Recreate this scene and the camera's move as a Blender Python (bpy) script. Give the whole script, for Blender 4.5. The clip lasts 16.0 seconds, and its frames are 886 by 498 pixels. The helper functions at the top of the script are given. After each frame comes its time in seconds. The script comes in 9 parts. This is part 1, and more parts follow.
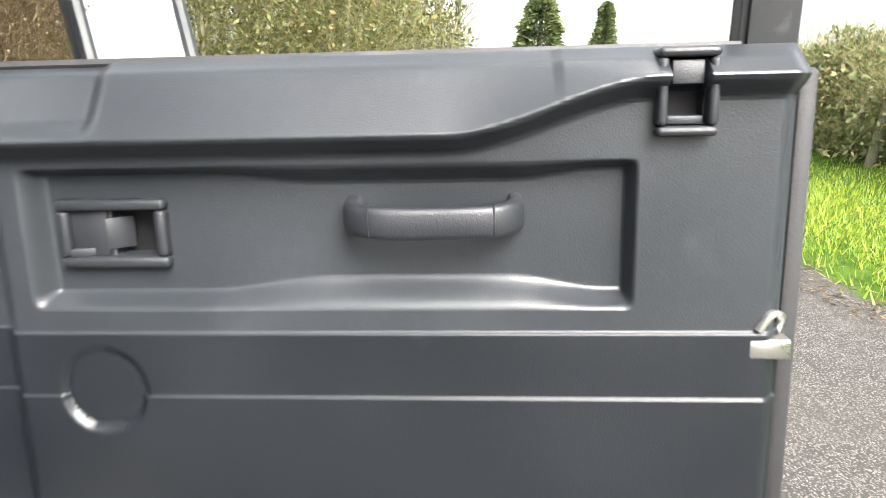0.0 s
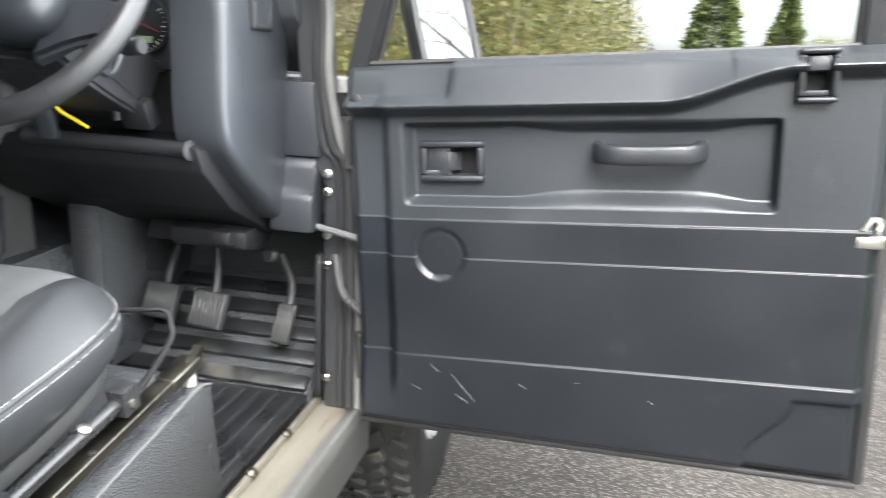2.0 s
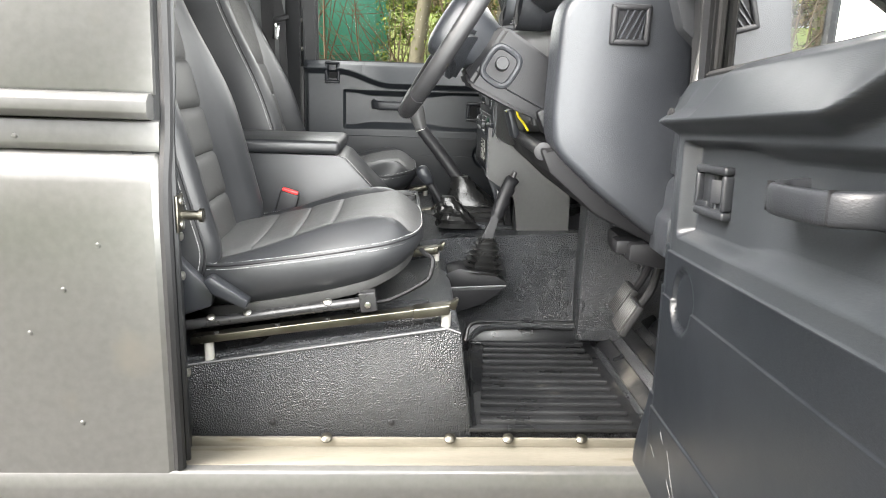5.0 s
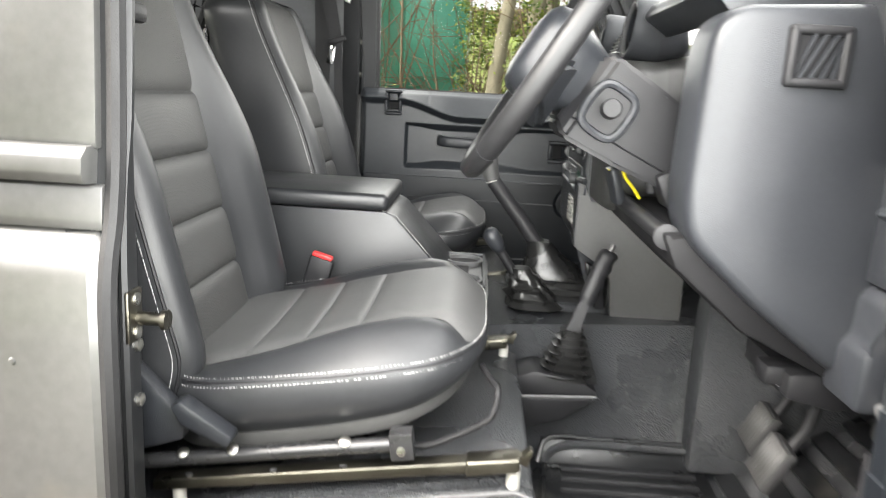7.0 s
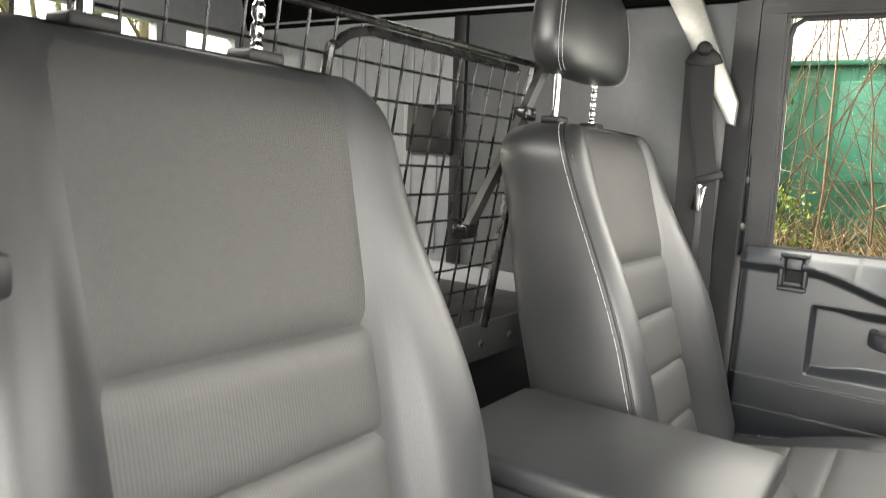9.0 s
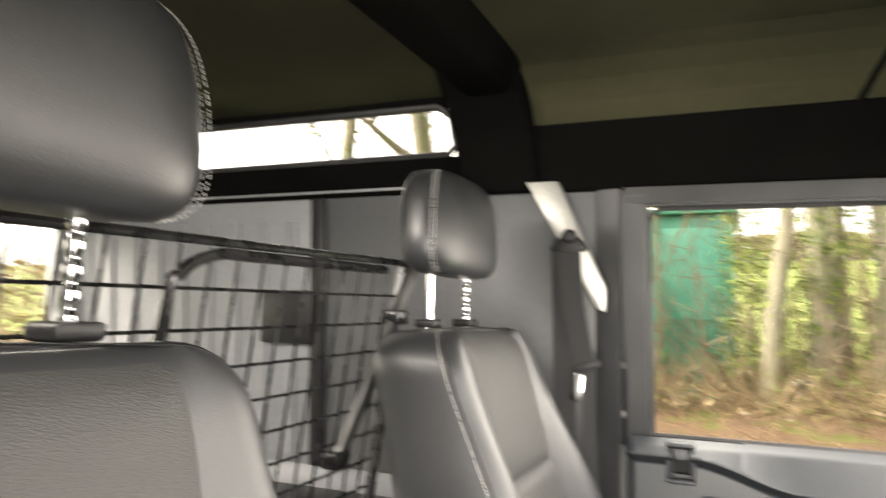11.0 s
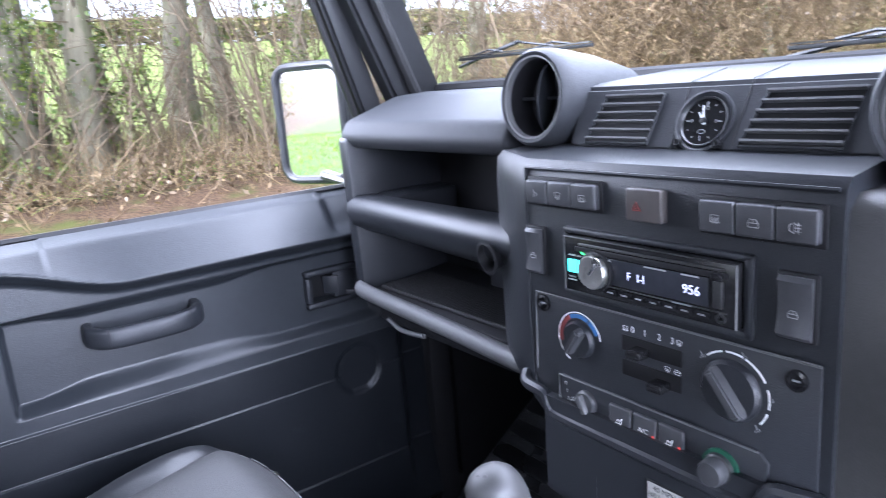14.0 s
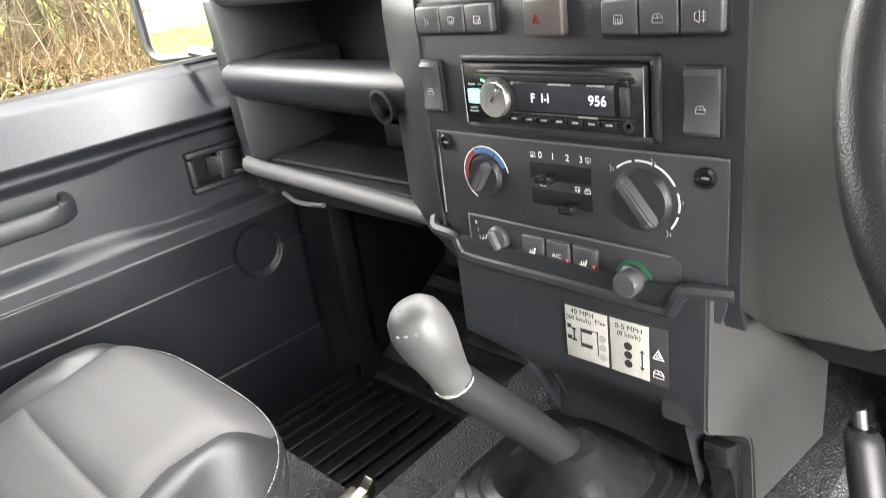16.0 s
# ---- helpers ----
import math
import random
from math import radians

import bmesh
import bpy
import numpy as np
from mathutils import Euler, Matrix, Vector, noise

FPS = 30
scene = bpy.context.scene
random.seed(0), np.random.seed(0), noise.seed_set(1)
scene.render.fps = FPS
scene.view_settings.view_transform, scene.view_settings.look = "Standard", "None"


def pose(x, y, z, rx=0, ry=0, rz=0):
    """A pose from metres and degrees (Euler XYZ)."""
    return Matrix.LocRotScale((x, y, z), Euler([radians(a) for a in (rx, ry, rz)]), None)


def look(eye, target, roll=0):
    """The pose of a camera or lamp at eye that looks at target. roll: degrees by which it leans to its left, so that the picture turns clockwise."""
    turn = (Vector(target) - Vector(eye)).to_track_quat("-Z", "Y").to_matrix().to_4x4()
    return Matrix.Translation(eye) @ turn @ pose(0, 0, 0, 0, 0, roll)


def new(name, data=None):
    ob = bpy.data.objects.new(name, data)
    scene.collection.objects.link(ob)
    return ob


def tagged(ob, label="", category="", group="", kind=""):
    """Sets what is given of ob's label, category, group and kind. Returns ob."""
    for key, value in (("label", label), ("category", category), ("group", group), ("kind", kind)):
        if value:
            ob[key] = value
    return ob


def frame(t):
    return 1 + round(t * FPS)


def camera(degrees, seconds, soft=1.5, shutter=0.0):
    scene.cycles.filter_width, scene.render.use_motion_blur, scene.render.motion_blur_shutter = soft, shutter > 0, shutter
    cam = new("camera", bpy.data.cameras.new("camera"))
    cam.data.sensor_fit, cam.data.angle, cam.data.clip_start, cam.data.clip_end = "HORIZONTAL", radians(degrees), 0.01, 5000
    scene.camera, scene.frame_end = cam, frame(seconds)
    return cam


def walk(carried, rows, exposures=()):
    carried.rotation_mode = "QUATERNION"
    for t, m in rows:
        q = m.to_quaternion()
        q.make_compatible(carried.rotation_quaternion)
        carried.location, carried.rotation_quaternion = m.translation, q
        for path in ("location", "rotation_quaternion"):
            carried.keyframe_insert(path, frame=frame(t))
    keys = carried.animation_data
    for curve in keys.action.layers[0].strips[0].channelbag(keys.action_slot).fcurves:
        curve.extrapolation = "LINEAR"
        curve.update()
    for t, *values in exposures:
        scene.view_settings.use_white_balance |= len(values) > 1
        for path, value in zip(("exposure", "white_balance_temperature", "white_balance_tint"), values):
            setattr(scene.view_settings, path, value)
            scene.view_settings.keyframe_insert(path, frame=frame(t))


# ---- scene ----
cam = camera(63.8, 16.0, soft=0.85, shutter=0.4)
PATH = [
    (0, (-0.753, -1.321, 1.237), (1.195, -1.358, 0.787), 3.3),
    (0.5, (-0.988, -1.3, 1.234), (0.96, -1.31, 0.782), 2.9),
    (1, (-1.197, -1.245, 1.242), (0.74, -1.249, 0.743), 2.6),
    (1.5, (-1.271, -1.226, 1.243), (0.666, -1.172, 0.747), 3.1),
    (2, (-1.243, -1.24, 1.231), (0.654, -0.851, 0.731), 2.9),
    (2.5, (-1.129, -1.343, 1.225), (0.547, -0.376, 0.718), 1.9),
    (3, (-0.973, -1.486, 1.23), (0.301, -0.036, 0.708), 2.8),
    (3.5, (-0.789, -1.567, 1.224), (0.061, 0.16, 0.681), 4.5),
    (3.7, (-0.723, -1.602, 1.225), (-0.071, 0.208, 0.678), 4.6),
    (5.8, (-0.434, -2.042, 1.213), (-0.358, -0.097, 0.753), 2.2),
    (6, (-0.443, -1.979, 1.213), (-0.375, -0.033, 0.758), 2.4),
    (6.5, (-0.448, -1.744, 1.226), (-0.431, 0.206, 0.78), 2.7),
    (7, (-0.455, -1.519, 1.246), (-0.537, 0.432, 0.812), 3.3),
    (7.5, (-0.474, -1.309, 1.28), (-0.785, 0.623, 0.867), 3.3),
    (8, (-0.469, -1.117, 1.298), (-1.078, 0.748, 0.908), 3.0),
    (8.5, (-0.467, -0.928, 1.339), (-1.439, 0.785, 0.993), 3.3),
    (8.7, (-0.491, -0.872, 1.354), (-1.584, 0.773, 1.041), 3.5),
    (10.8, (-0.573, -0.738, 1.487), (-1.57, 0.986, 1.677), 2.2),
    (11, (-0.613, -0.728, 1.481), (-1.392, 1.105, 1.656), 1.3),
    (11.5, (-0.703, -0.695, 1.466), (-0.954, 1.289, 1.455), -0.2),
    (12, (-0.761, -0.619, 1.437), (-0.799, 1.374, 1.275), 0.1),
    (12.5, (-0.774, -0.531, 1.409), (-0.671, 1.45, 1.155), -0.9),
    (13, (-0.76, -0.419, 1.396), (-0.279, 1.494, 1.068), -1.7),
    (13.5, (-0.733, -0.361, 1.412), (0.134, 1.399, 1.024), -3.1),
    (14, (-0.727, -0.351, 1.413), (0.4, 1.236, 0.954), -4.6),
    (14.5, (-0.714, -0.343, 1.42), (0.541, 1.124, 0.898), -5.8),
    (15, (-0.708, -0.338, 1.417), (0.594, 1.063, 0.832), -6.6),
    (15.5, (-0.72, -0.33, 1.386), (0.574, 1.033, 0.702), -7.4),
    (16, (-0.724, -0.326, 1.361), (0.537, 1.017, 0.581), -8.2),
]
EXPOSURES = [(0, 1.97, 6600, 10), (0.6, 1.87, 6550, 10), (2.0, 1.82, 6350, 9), (3.5, 2.1, 6750, 10), (6.0, 1.92, 6800, 10), (7.5, 2.1, 6950, 10), (8.5, 2.55, 7200, 10), (11, 2.78, 7650, 13), (11.5, 2.9, 7350, 14), (12.0, 2.77, 6700, 15), (13.2, 2.7, 5900, 21), (14.0, 2.68, 5400, 22), (14.9, 2.78, 5850, 21), (15.5, 2.98, 6850, 14), (16, 3.4, 6950, 13)]
walk(cam, [(t, look(eye, target, roll)) for t, eye, target, roll in PATH], EXPOSURES)

# ---- daylight: a bright overcast sky with a weak, wide sun ----
world = bpy.data.worlds.new("sky")
scene.world = world
world.use_nodes = True
wn = world.node_tree.nodes
sky = wn.new("ShaderNodeTexSky")
sky.sky_type = 'NISHITA'
sky.sun_disc = False
sky.sun_elevation = radians(45)
sky.sun_rotation = radians(250)
sky.air_density, sky.dust_density, sky.ozone_density = 1.0, 6.0, 1.0
soft_white = wn.new("ShaderNodeHueSaturation")
soft_white.inputs["Saturation"].default_value = 0.25
world.node_tree.links.new(sky.outputs[0], soft_white.inputs["Color"])
veil = wn.new("ShaderNodeVectorMath")
veil.inputs[1].default_value = (1.2, 1.22, 1.26)  # even cloud over the whole sky
world.node_tree.links.new(soft_white.outputs[0], veil.inputs[0])
world.node_tree.links.new(veil.outputs[0], wn["Background"].inputs["Color"])
wn["Background"].inputs["Strength"].default_value = 0.145
sun_data = bpy.data.lights.new("sun", 'SUN')
sun_data.energy, sun_data.angle, sun_data.color = 2.7, radians(40), (1.0, 0.97, 0.93)
sun_ob = new("sun", sun_data)
sun_ob.matrix_world = look((-8.0, -3.0, 8.5), (0, 0, 0))
# added fill lamp in the open driver's doorway, on top of the sky's own light
door_data = bpy.data.lights.new("doorway_fill", 'AREA')
door_data.shape, door_data.size, door_data.size_y = 'RECTANGLE', 0.74, 0.72
door_data.energy, door_data.color, door_data.spread = 4.0, (0.95, 0.98, 1.0), radians(130)
door_light = new("doorway_fill", door_data)
door_light.matrix_world = look((-0.46, -0.84, 1.25), (-0.48, 0.1, 0.90))
# the sky's light through the windscreen
screen_data = bpy.data.lights.new("windscreen_daylight", 'AREA')
screen_data.shape, screen_data.size, screen_data.size_y = 'RECTANGLE', 1.24, 0.34
screen_data.energy, screen_data.color = 2.7, (0.96, 0.985, 1.0)
screen_light = new("windscreen_daylight", screen_data)
screen_light.matrix_world = look((-0.075, 0.02, 1.60), (-0.66, 0.02, 0.85))
# the sky's light through the roof window on the driver's side
alpine_data = bpy.data.lights.new("roof_window_daylight", 'AREA')
alpine_data.shape, alpine_data.size, alpine_data.size_y = 'RECTANGLE', 0.56, 0.09
alpine_data.energy, alpine_data.color = 2.1, (0.97, 0.99, 1.0)
alpine_light = new("roof_window_daylight", alpine_data)
alpine_light.matrix_world = look((-1.50, -0.665, 1.888), (-1.46, 0.4, 1.42))
# the sky's light through the passenger's window
side_data = bpy.data.lights.new("side_window_daylight", 'AREA')
side_data.shape, side_data.size, side_data.size_y = 'RECTANGLE', 0.62, 0.36
side_data.energy, side_data.color = 1.0, (0.97, 0.99, 1.0)
side_light = new("side_window_daylight", side_data)
side_light.matrix_world = look((-0.48, 0.735, 1.50), (-0.60, 0.1, 1.02))

# ---- building tools ----
WHERE = {}


def thing(name, loc, label, category, group="", kind=""):
    ob = new(name)
    ob.location = loc
    ob.empty_display_size = 0.05
    WHERE[ob] = Vector(loc)
    return tagged(ob, label, category, group, kind)


def finish(bm, name, smooth=38, shift=None):
    if shift is not None:
        for v in bm.verts:
            v.co -= shift
    bm.normal_update()
    me = bpy.data.meshes.new(name)
    bm.to_mesh(me)
    bm.free()
    if smooth:
        me.shade_smooth()
        me.set_sharp_from_angle(angle=radians(smooth))
    return me


def part(name, bm, material, parent, label="", smooth=38, kind=""):
    """Links bm, in world coordinates, as one mesh under a thing or a part."""
    at = WHERE[parent]
    me = finish(bm, name, smooth, at)
    me.materials.append(material)
    ob = new(name, me)
    ob.parent = parent
    WHERE[ob] = at
    return tagged(ob, label, kind=kind)


def solo(name, bm, material, label, category, group="", kind="", smooth=38):
    """Links bm as a thing of a single mesh, its origin at the middle of its base."""
    lo = Vector([min(v.co[k] for v in bm.verts) for k in range(3)])
    hi = Vector([max(v.co[k] for v in bm.verts) for k in range(3)])
    at = Vector(((lo.x + hi.x) / 2, (lo.y + hi.y) / 2, lo.z))
    me = finish(bm, name, smooth, at)
    me.materials.append(material)
    ob = new(name, me)
    ob.location = at
    WHERE[ob] = at
    return tagged(ob, label, category, group, kind)


def B():
    return bmesh.new()


def box(bm, c, s, bev=0.0, rot=(0, 0, 0), seg=2):
    m = Matrix.Translation(c) @ Euler([radians(a) for a in rot]).to_matrix().to_4x4() @ Matrix.Diagonal((*s, 1))
    r = bmesh.ops.create_cube(bm, size=1, matrix=m)
    if bev:
        edges = list({e for v in r["verts"] for e in v.link_edges})
        bmesh.ops.bevel(bm, geom=edges, offset=min(bev, min(s) * 0.49), segments=seg, profile=0.5, affect='EDGES')
    return bm


def span(bm, a, b, bev=0.0, seg=2):
    a, b = Vector(a), Vector(b)
    return box(bm, (a + b) / 2, [max(abs(k), 1e-4) for k in (b - a)], bev, seg=seg)


def frame_of(d):
    d = Vector(d).normalized()
    up = Vector((0, 0, 1)) if abs(d.z) < 0.95 else Vector((1, 0, 0))
    a = d.cross(up).normalized()
    return a, a.cross(d).normalized()


def loft(bm, rings, cap0=True, cap1=True, closed=True):
    rows = [[bm.verts.new(p) for p in r] for r in rings]
    n = len(rows[0])
    for a, b in zip(rows, rows[1:]):
        for i in range(n if closed else n - 1):
            j = (i + 1) % n
            bm.faces.new((a[i], a[j], b[j], b[i]))
    if cap0:
        bm.faces.new(rows[0][::-1])
    if cap1:
        bm.faces.new(rows[-1])
    return rows


def tube(bm, pts, r, seg=8, closed=False, cap=True):
    pts = [Vector(p) for p in pts]
    rad = r if isinstance(r, (list, tuple)) else [r] * len(pts)
    n = len(pts)
    rings, a = [], None
    for i, p in enumerate(pts):
        if closed:
            d = (pts[(i + 1) % n] - pts[i - 1]).normalized()
        else:
            d = (pts[min(i + 1, n - 1)] - pts[max(i - 1, 0)]).normalized()
        if a is None:
            a, b = frame_of(d)
        else:
            a = (a - d * a.dot(d)).normalized()
            b = d.cross(a).normalized() * -1
            b = a.cross(d).normalized()
        rings.append([p + (a * math.cos(k * 2 * math.pi / seg) + b * math.sin(k * 2 * math.pi / seg)) * rad[i] for k in range(seg)])
    if closed:
        rings.append(rings[0])
        rows = [[bm.verts.new(p) for p in q] for q in rings[:-1]]
        rows.append(rows[0])
        for a0, b0 in zip(rows, rows[1:]):
            for i in range(seg):
                bm.faces.new((a0[i], a0[(i + 1) % seg], b0[(i + 1) % seg], b0[i]))
    else:
        loft(bm, rings, cap, cap)
    return bm


def cyl(bm, p0, p1, r0, r1=None, seg=16):
    return tube(bm, [p0, p1], [r0, r0 if r1 is None else r1], seg)


def curve(pts, n=8):
    """A smooth line through pts."""
    p = [Vector(q) for q in pts]
    p = [2 * p[0] - p[1]] + p + [2 * p[-1] - p[-2]]
    out = []
    for i in range(1, len(p) - 2):
        for k in range(n):
            t = k / n
            a, b, c, d = p[i - 1], p[i], p[i + 1], p[i + 2]
            out.append(0.5 * ((2 * b) + (c - a) * t + (2 * a - 5 * b + 4 * c - d) * t * t + (3 * b - a - 3 * c + d) * t ** 3))
    return out + [p[-2]]


def prism(bm, pts, axis, lo, hi, bev=0.0, seg=2):
    """A polygon drawn in the two other axes (in the order x, y, z), pulled from lo to hi along axis."""
    k = "xyz".index(axis)

    def at(p, h):
        q = list(p)
        q.insert(k, h)
        return Vector(q)
    area = sum(a[0] * b[1] - b[0] * a[1] for a, b in zip(pts, pts[1:] + pts[:1]))
    if (area < 0) ^ (axis == "y"):
        pts = pts[::-1]
    before = set(bm.edges)
    loft(bm, [[at(p, lo) for p in pts], [at(p, hi) for p in pts]])
    if bev:
        edges = [e for e in bm.edges if e not in before]
        bmesh.ops.bevel(bm, geom=edges, offset=bev, segments=seg, profile=0.5, affect='EDGES')
    return bm


def lathe(bm, prof, at, d, seg=24, cap0=True, cap1=True):
    """prof: (radius, way along d) pairs."""
    a, b = frame_of(d)
    d = Vector(d).normalized()
    loft(bm, [[Vector(at) + d * h + (a * math.cos(k * 2 * math.pi / seg) + b * math.sin(k * 2 * math.pi / seg)) * max(r, 1e-5) for k in range(seg)] for r, h in prof], cap0, cap1)
    return bm


def sheet(bm, fn, us, vs):
    rows = [[bm.verts.new(fn(u, v)) for u in us] for v in vs]
    for a, b in zip(rows, rows[1:]):
        for i in range(len(us) - 1):
            bm.faces.new((a[i], a[i + 1], b[i + 1], b[i]))
    return rows


def steps(a, b, n):
    return [a + (b - a) * i / n for i in range(n + 1)]


def ease(a, b, x):
    t = max(0.0, min(1.0, (x - a) / (b - a)))
    return t * t * (3 - 2 * t)


def turned(bm, m):
    """All of bm moved by m; faces are flipped where m mirrors."""
    for v in bm.verts:
        v.co = m @ v.co
    if m.to_3x3().determinant() < 0:
        bmesh.ops.reverse_faces(bm, faces=bm.faces)
    return bm


def text_mesh(words, size, m, depth=0.0004):
    cu = bpy.data.curves.new("words", 'FONT')
    cu.body, cu.size, cu.extrude, cu.align_x, cu.align_y = words, size, depth, 'CENTER', 'CENTER'
    cu.resolution_u = 3
    ob = bpy.data.objects.new("words", cu)
    me = bpy.data.meshes.new_from_object(ob)
    bm = B()
    bm.from_mesh(me)
    bpy.data.objects.remove(ob)
    bpy.data.meshes.remove(me)
    bpy.data.curves.remove(cu)
    return turned(bm, m)


def stitches(bm, pts, step=0.0050, size=(0.0036, 0.00078, 0.00078), lift=None):
    """Small thread dashes along a line."""
    pts = [Vector(p) for p in pts]
    left = 0.0
    for a, b in zip(pts, pts[1:]):
        d = b - a
        ln = d.length
        if ln < 1e-6:
            continue
        d /= ln
        x = left
        while x < ln:
            p, q = a + d * x, a + d * min(x + size[0], ln)
            u, w = frame_of(d)
            r = size[1]
            ring = lambda o: [o + u * r, o + w * r, o - u * r, o - w * r]
            loft(bm, [ring(p), ring(q)])
            x += step
        left = x - ln
    return bm


# ---- materials ----
def mat(name, col, rough=0.5, metal=0.0, bump=0.0, bscale=300.0, grain="noise", var=0.12, vscale=6.0, rvar=0.1, spec=0.5, coat=0.0,
        dirt=None, dirt_scale=3.0, dirt_at=0.6, stretch=(1, 1, 1), bdist=0.002, fine=0.06, dirt_rough=None):
    m = bpy.data.materials.new(name)
    m.use_nodes = True
    nt = m.node_tree
    n, l = nt.nodes, nt.links
    b = n["Principled BSDF"]
    b.inputs["Metallic"].default_value = metal
    b.inputs["Specular IOR Level"].default_value = spec
    b.inputs["Coat Weight"].default_value = coat
    b.inputs["Coat Roughness"].default_value = 0.12
    tc = n.new("ShaderNodeTexCoord")
    mp = n.new("ShaderNodeMapping")
    mp.inputs["Scale"].default_value = stretch
    l.new(tc.outputs["Object"], mp.inputs["Vector"])

    def noise_at(scale, detail=5.0):
        t = n.new("ShaderNodeTexNoise")
        t.inputs["Scale"].default_value, t.inputs["Detail"].default_value = scale, detail
        l.new(mp.outputs[0], t.inputs["Vector"])
        return t

    def ramp(src, lo, hi, a, c):
        r = n.new("ShaderNodeMapRange")
        r.inputs["From Min"].default_value, r.inputs["From Max"].default_value = lo, hi
        r.inputs["To Min"].default_value, r.inputs["To Max"].default_value = a, c
        l.new(src, r.inputs["Value"])
        return r.outputs["Result"]
    big = noise_at(vscale)
    small = noise_at(vscale * 22, 3.0)
    gain = n.new("ShaderNodeMath")
    gain.operation = 'MULTIPLY'
    l.new(ramp(big.outputs["Fac"], 0.3, 0.7, 1 - var, 1 + var), gain.inputs[0])
    l.new(ramp(small.outputs["Fac"], 0.3, 0.7, 1 - fine, 1 + fine), gain.inputs[1])
    mul = n.new("ShaderNodeVectorMath")
    mul.operation = 'SCALE'
    mul.inputs[0].default_value = col
    l.new(gain.outputs[0], mul.inputs["Scale"])
    out = mul.outputs[0]
    rsrc = ramp(big.outputs["Fac"], 0.3, 0.7, max(0.02, rough - rvar), min(1, rough + rvar))
    if dirt:
        dn = noise_at(dirt_scale, 8.0)
        f = ramp(dn.outputs["Fac"], dirt_at, dirt_at + 0.14, 0, 1)
        mx = n.new("ShaderNodeMix")
        mx.data_type = 'RGBA'
        l.new(f, mx.inputs[0])
        l.new(out, mx.inputs[6])
        mx.inputs[7].default_value = (*dirt, 1)
        out = mx.outputs[2]
        if dirt_rough is not None:
            mr = n.new("ShaderNodeMix")
            l.new(f, mr.inputs[0])
            l.new(rsrc, mr.inputs[2])
            mr.inputs[3].default_value = dirt_rough
            rsrc = mr.outputs[0]
    l.new(out, b.inputs["Base Color"])
    l.new(rsrc, b.inputs["Roughness"])
    if bump:
        if grain == "noise":
            h = noise_at(bscale, 3.0).outputs["Fac"]
        elif grain == "cells":
            v = n.new("ShaderNodeTexVoronoi")
            v.inputs["Scale"].default_value = bscale
            l.new(mp.outputs[0], v.inputs["Vector"])
            h = v.outputs["Distance"]
        elif grain == "creases":
            v = n.new("ShaderNodeTexVoronoi")
            v.feature = 'SMOOTH_F1'
            v.inputs["Scale"].default_value = bscale
            l.new(mp.outputs[0], v.inputs["Vector"])
            k = noise_at(bscale / 14, 4.0)
            a = n.new("ShaderNodeMath")
            a.operation = 'MULTIPLY_ADD'
            a.inputs[1].default_value = 0.9
            l.new(k.outputs["Fac"], a.inputs[0])
            l.new(v.outputs["Distance"], a.inputs[2])
            h = a.outputs[0]
        else:
            w = n.new("ShaderNodeTexWave")
            w.inputs["Scale"].default_value = bscale
            w.bands_direction = grain
            w.inputs["Distortion"].default_value = 0.4
            l.new(mp.outputs[0], w.inputs["Vector"])
            h = w.outputs["Fac"]
        bp = n.new("ShaderNodeBump")
        bp.inputs["Strength"].default_value, bp.inputs["Distance"].default_value = bump, bdist
        l.new(h, bp.inputs["Height"])
        l.new(bp.outputs[0], b.inputs["Normal"])
    return m


def glow(name, col, strength):
    m = bpy.data.materials.new(name)
    m.use_nodes = True
    b = m.node_tree.nodes["Principled BSDF"]
    b.inputs["Base Color"].default_value = (*[c * 0.2 for c in col], 1)
    b.inputs["Emission Color"].default_value = (*col, 1)
    b.inputs["Emission Strength"].default_value = strength
    return m


def glass_mat(name, tint=(0.93, 0.96, 0.95), rough=0.0, ior=1.16):
    m = bpy.data.materials.new(name)
    m.use_nodes = True
    nt = m.node_tree
    n, l = nt.nodes, nt.links
    for k in list(n):
        if k.type == 'BSDF_PRINCIPLED':
            n.remove(k)
    tr = n.new("ShaderNodeBsdfTransparent")
    tr.inputs[0].default_value = (*tint, 1)
    gl = n.new("ShaderNodeBsdfGlossy")
    gl.inputs["Roughness"].default_value = rough
    gl.inputs["Color"].default_value = (0.8, 0.8, 0.8, 1)
    fr = n.new("ShaderNodeFresnel")
    fr.inputs["IOR"].default_value = ior
    mx = n.new("ShaderNodeMixShader")
    l.new(fr.outputs[0], mx.inputs[0])
    l.new(tr.outputs[0], mx.inputs[1])
    l.new(gl.outputs[0], mx.inputs[2])
    l.new(mx.outputs[0], n["Material Output"].inputs["Surface"])
    return m


card_vinyl = mat("door_card_vinyl", (0.0088, 0.0106, 0.0135), 0.37, spec=0.52, bump=0.12, bscale=620, grain="creases", var=0.12, vscale=5, rvar=0.08, dirt=(0.022, 0.025, 0.029), dirt_scale=14, dirt_at=0.66)
card_upper = mat("moulded_door_trim", (0.0235, 0.0268, 0.031), 0.38, spec=0.52, bump=0.1, bscale=620, grain="creases", var=0.14, vscale=4, rvar=0.08, dirt=(0.040, 0.044, 0.049), dirt_scale=9, dirt_at=0.66)
plastic = mat("black_moulded_plastic", (0.0205, 0.0224, 0.0262), 0.37, bump=0.25, bscale=700, var=0.1, rvar=0.07)
top_plastic = mat("matt_dash_top", (0.031, 0.033, 0.037), 0.58, spec=0.32, bump=0.25, bscale=700, var=0.1, rvar=0.06)
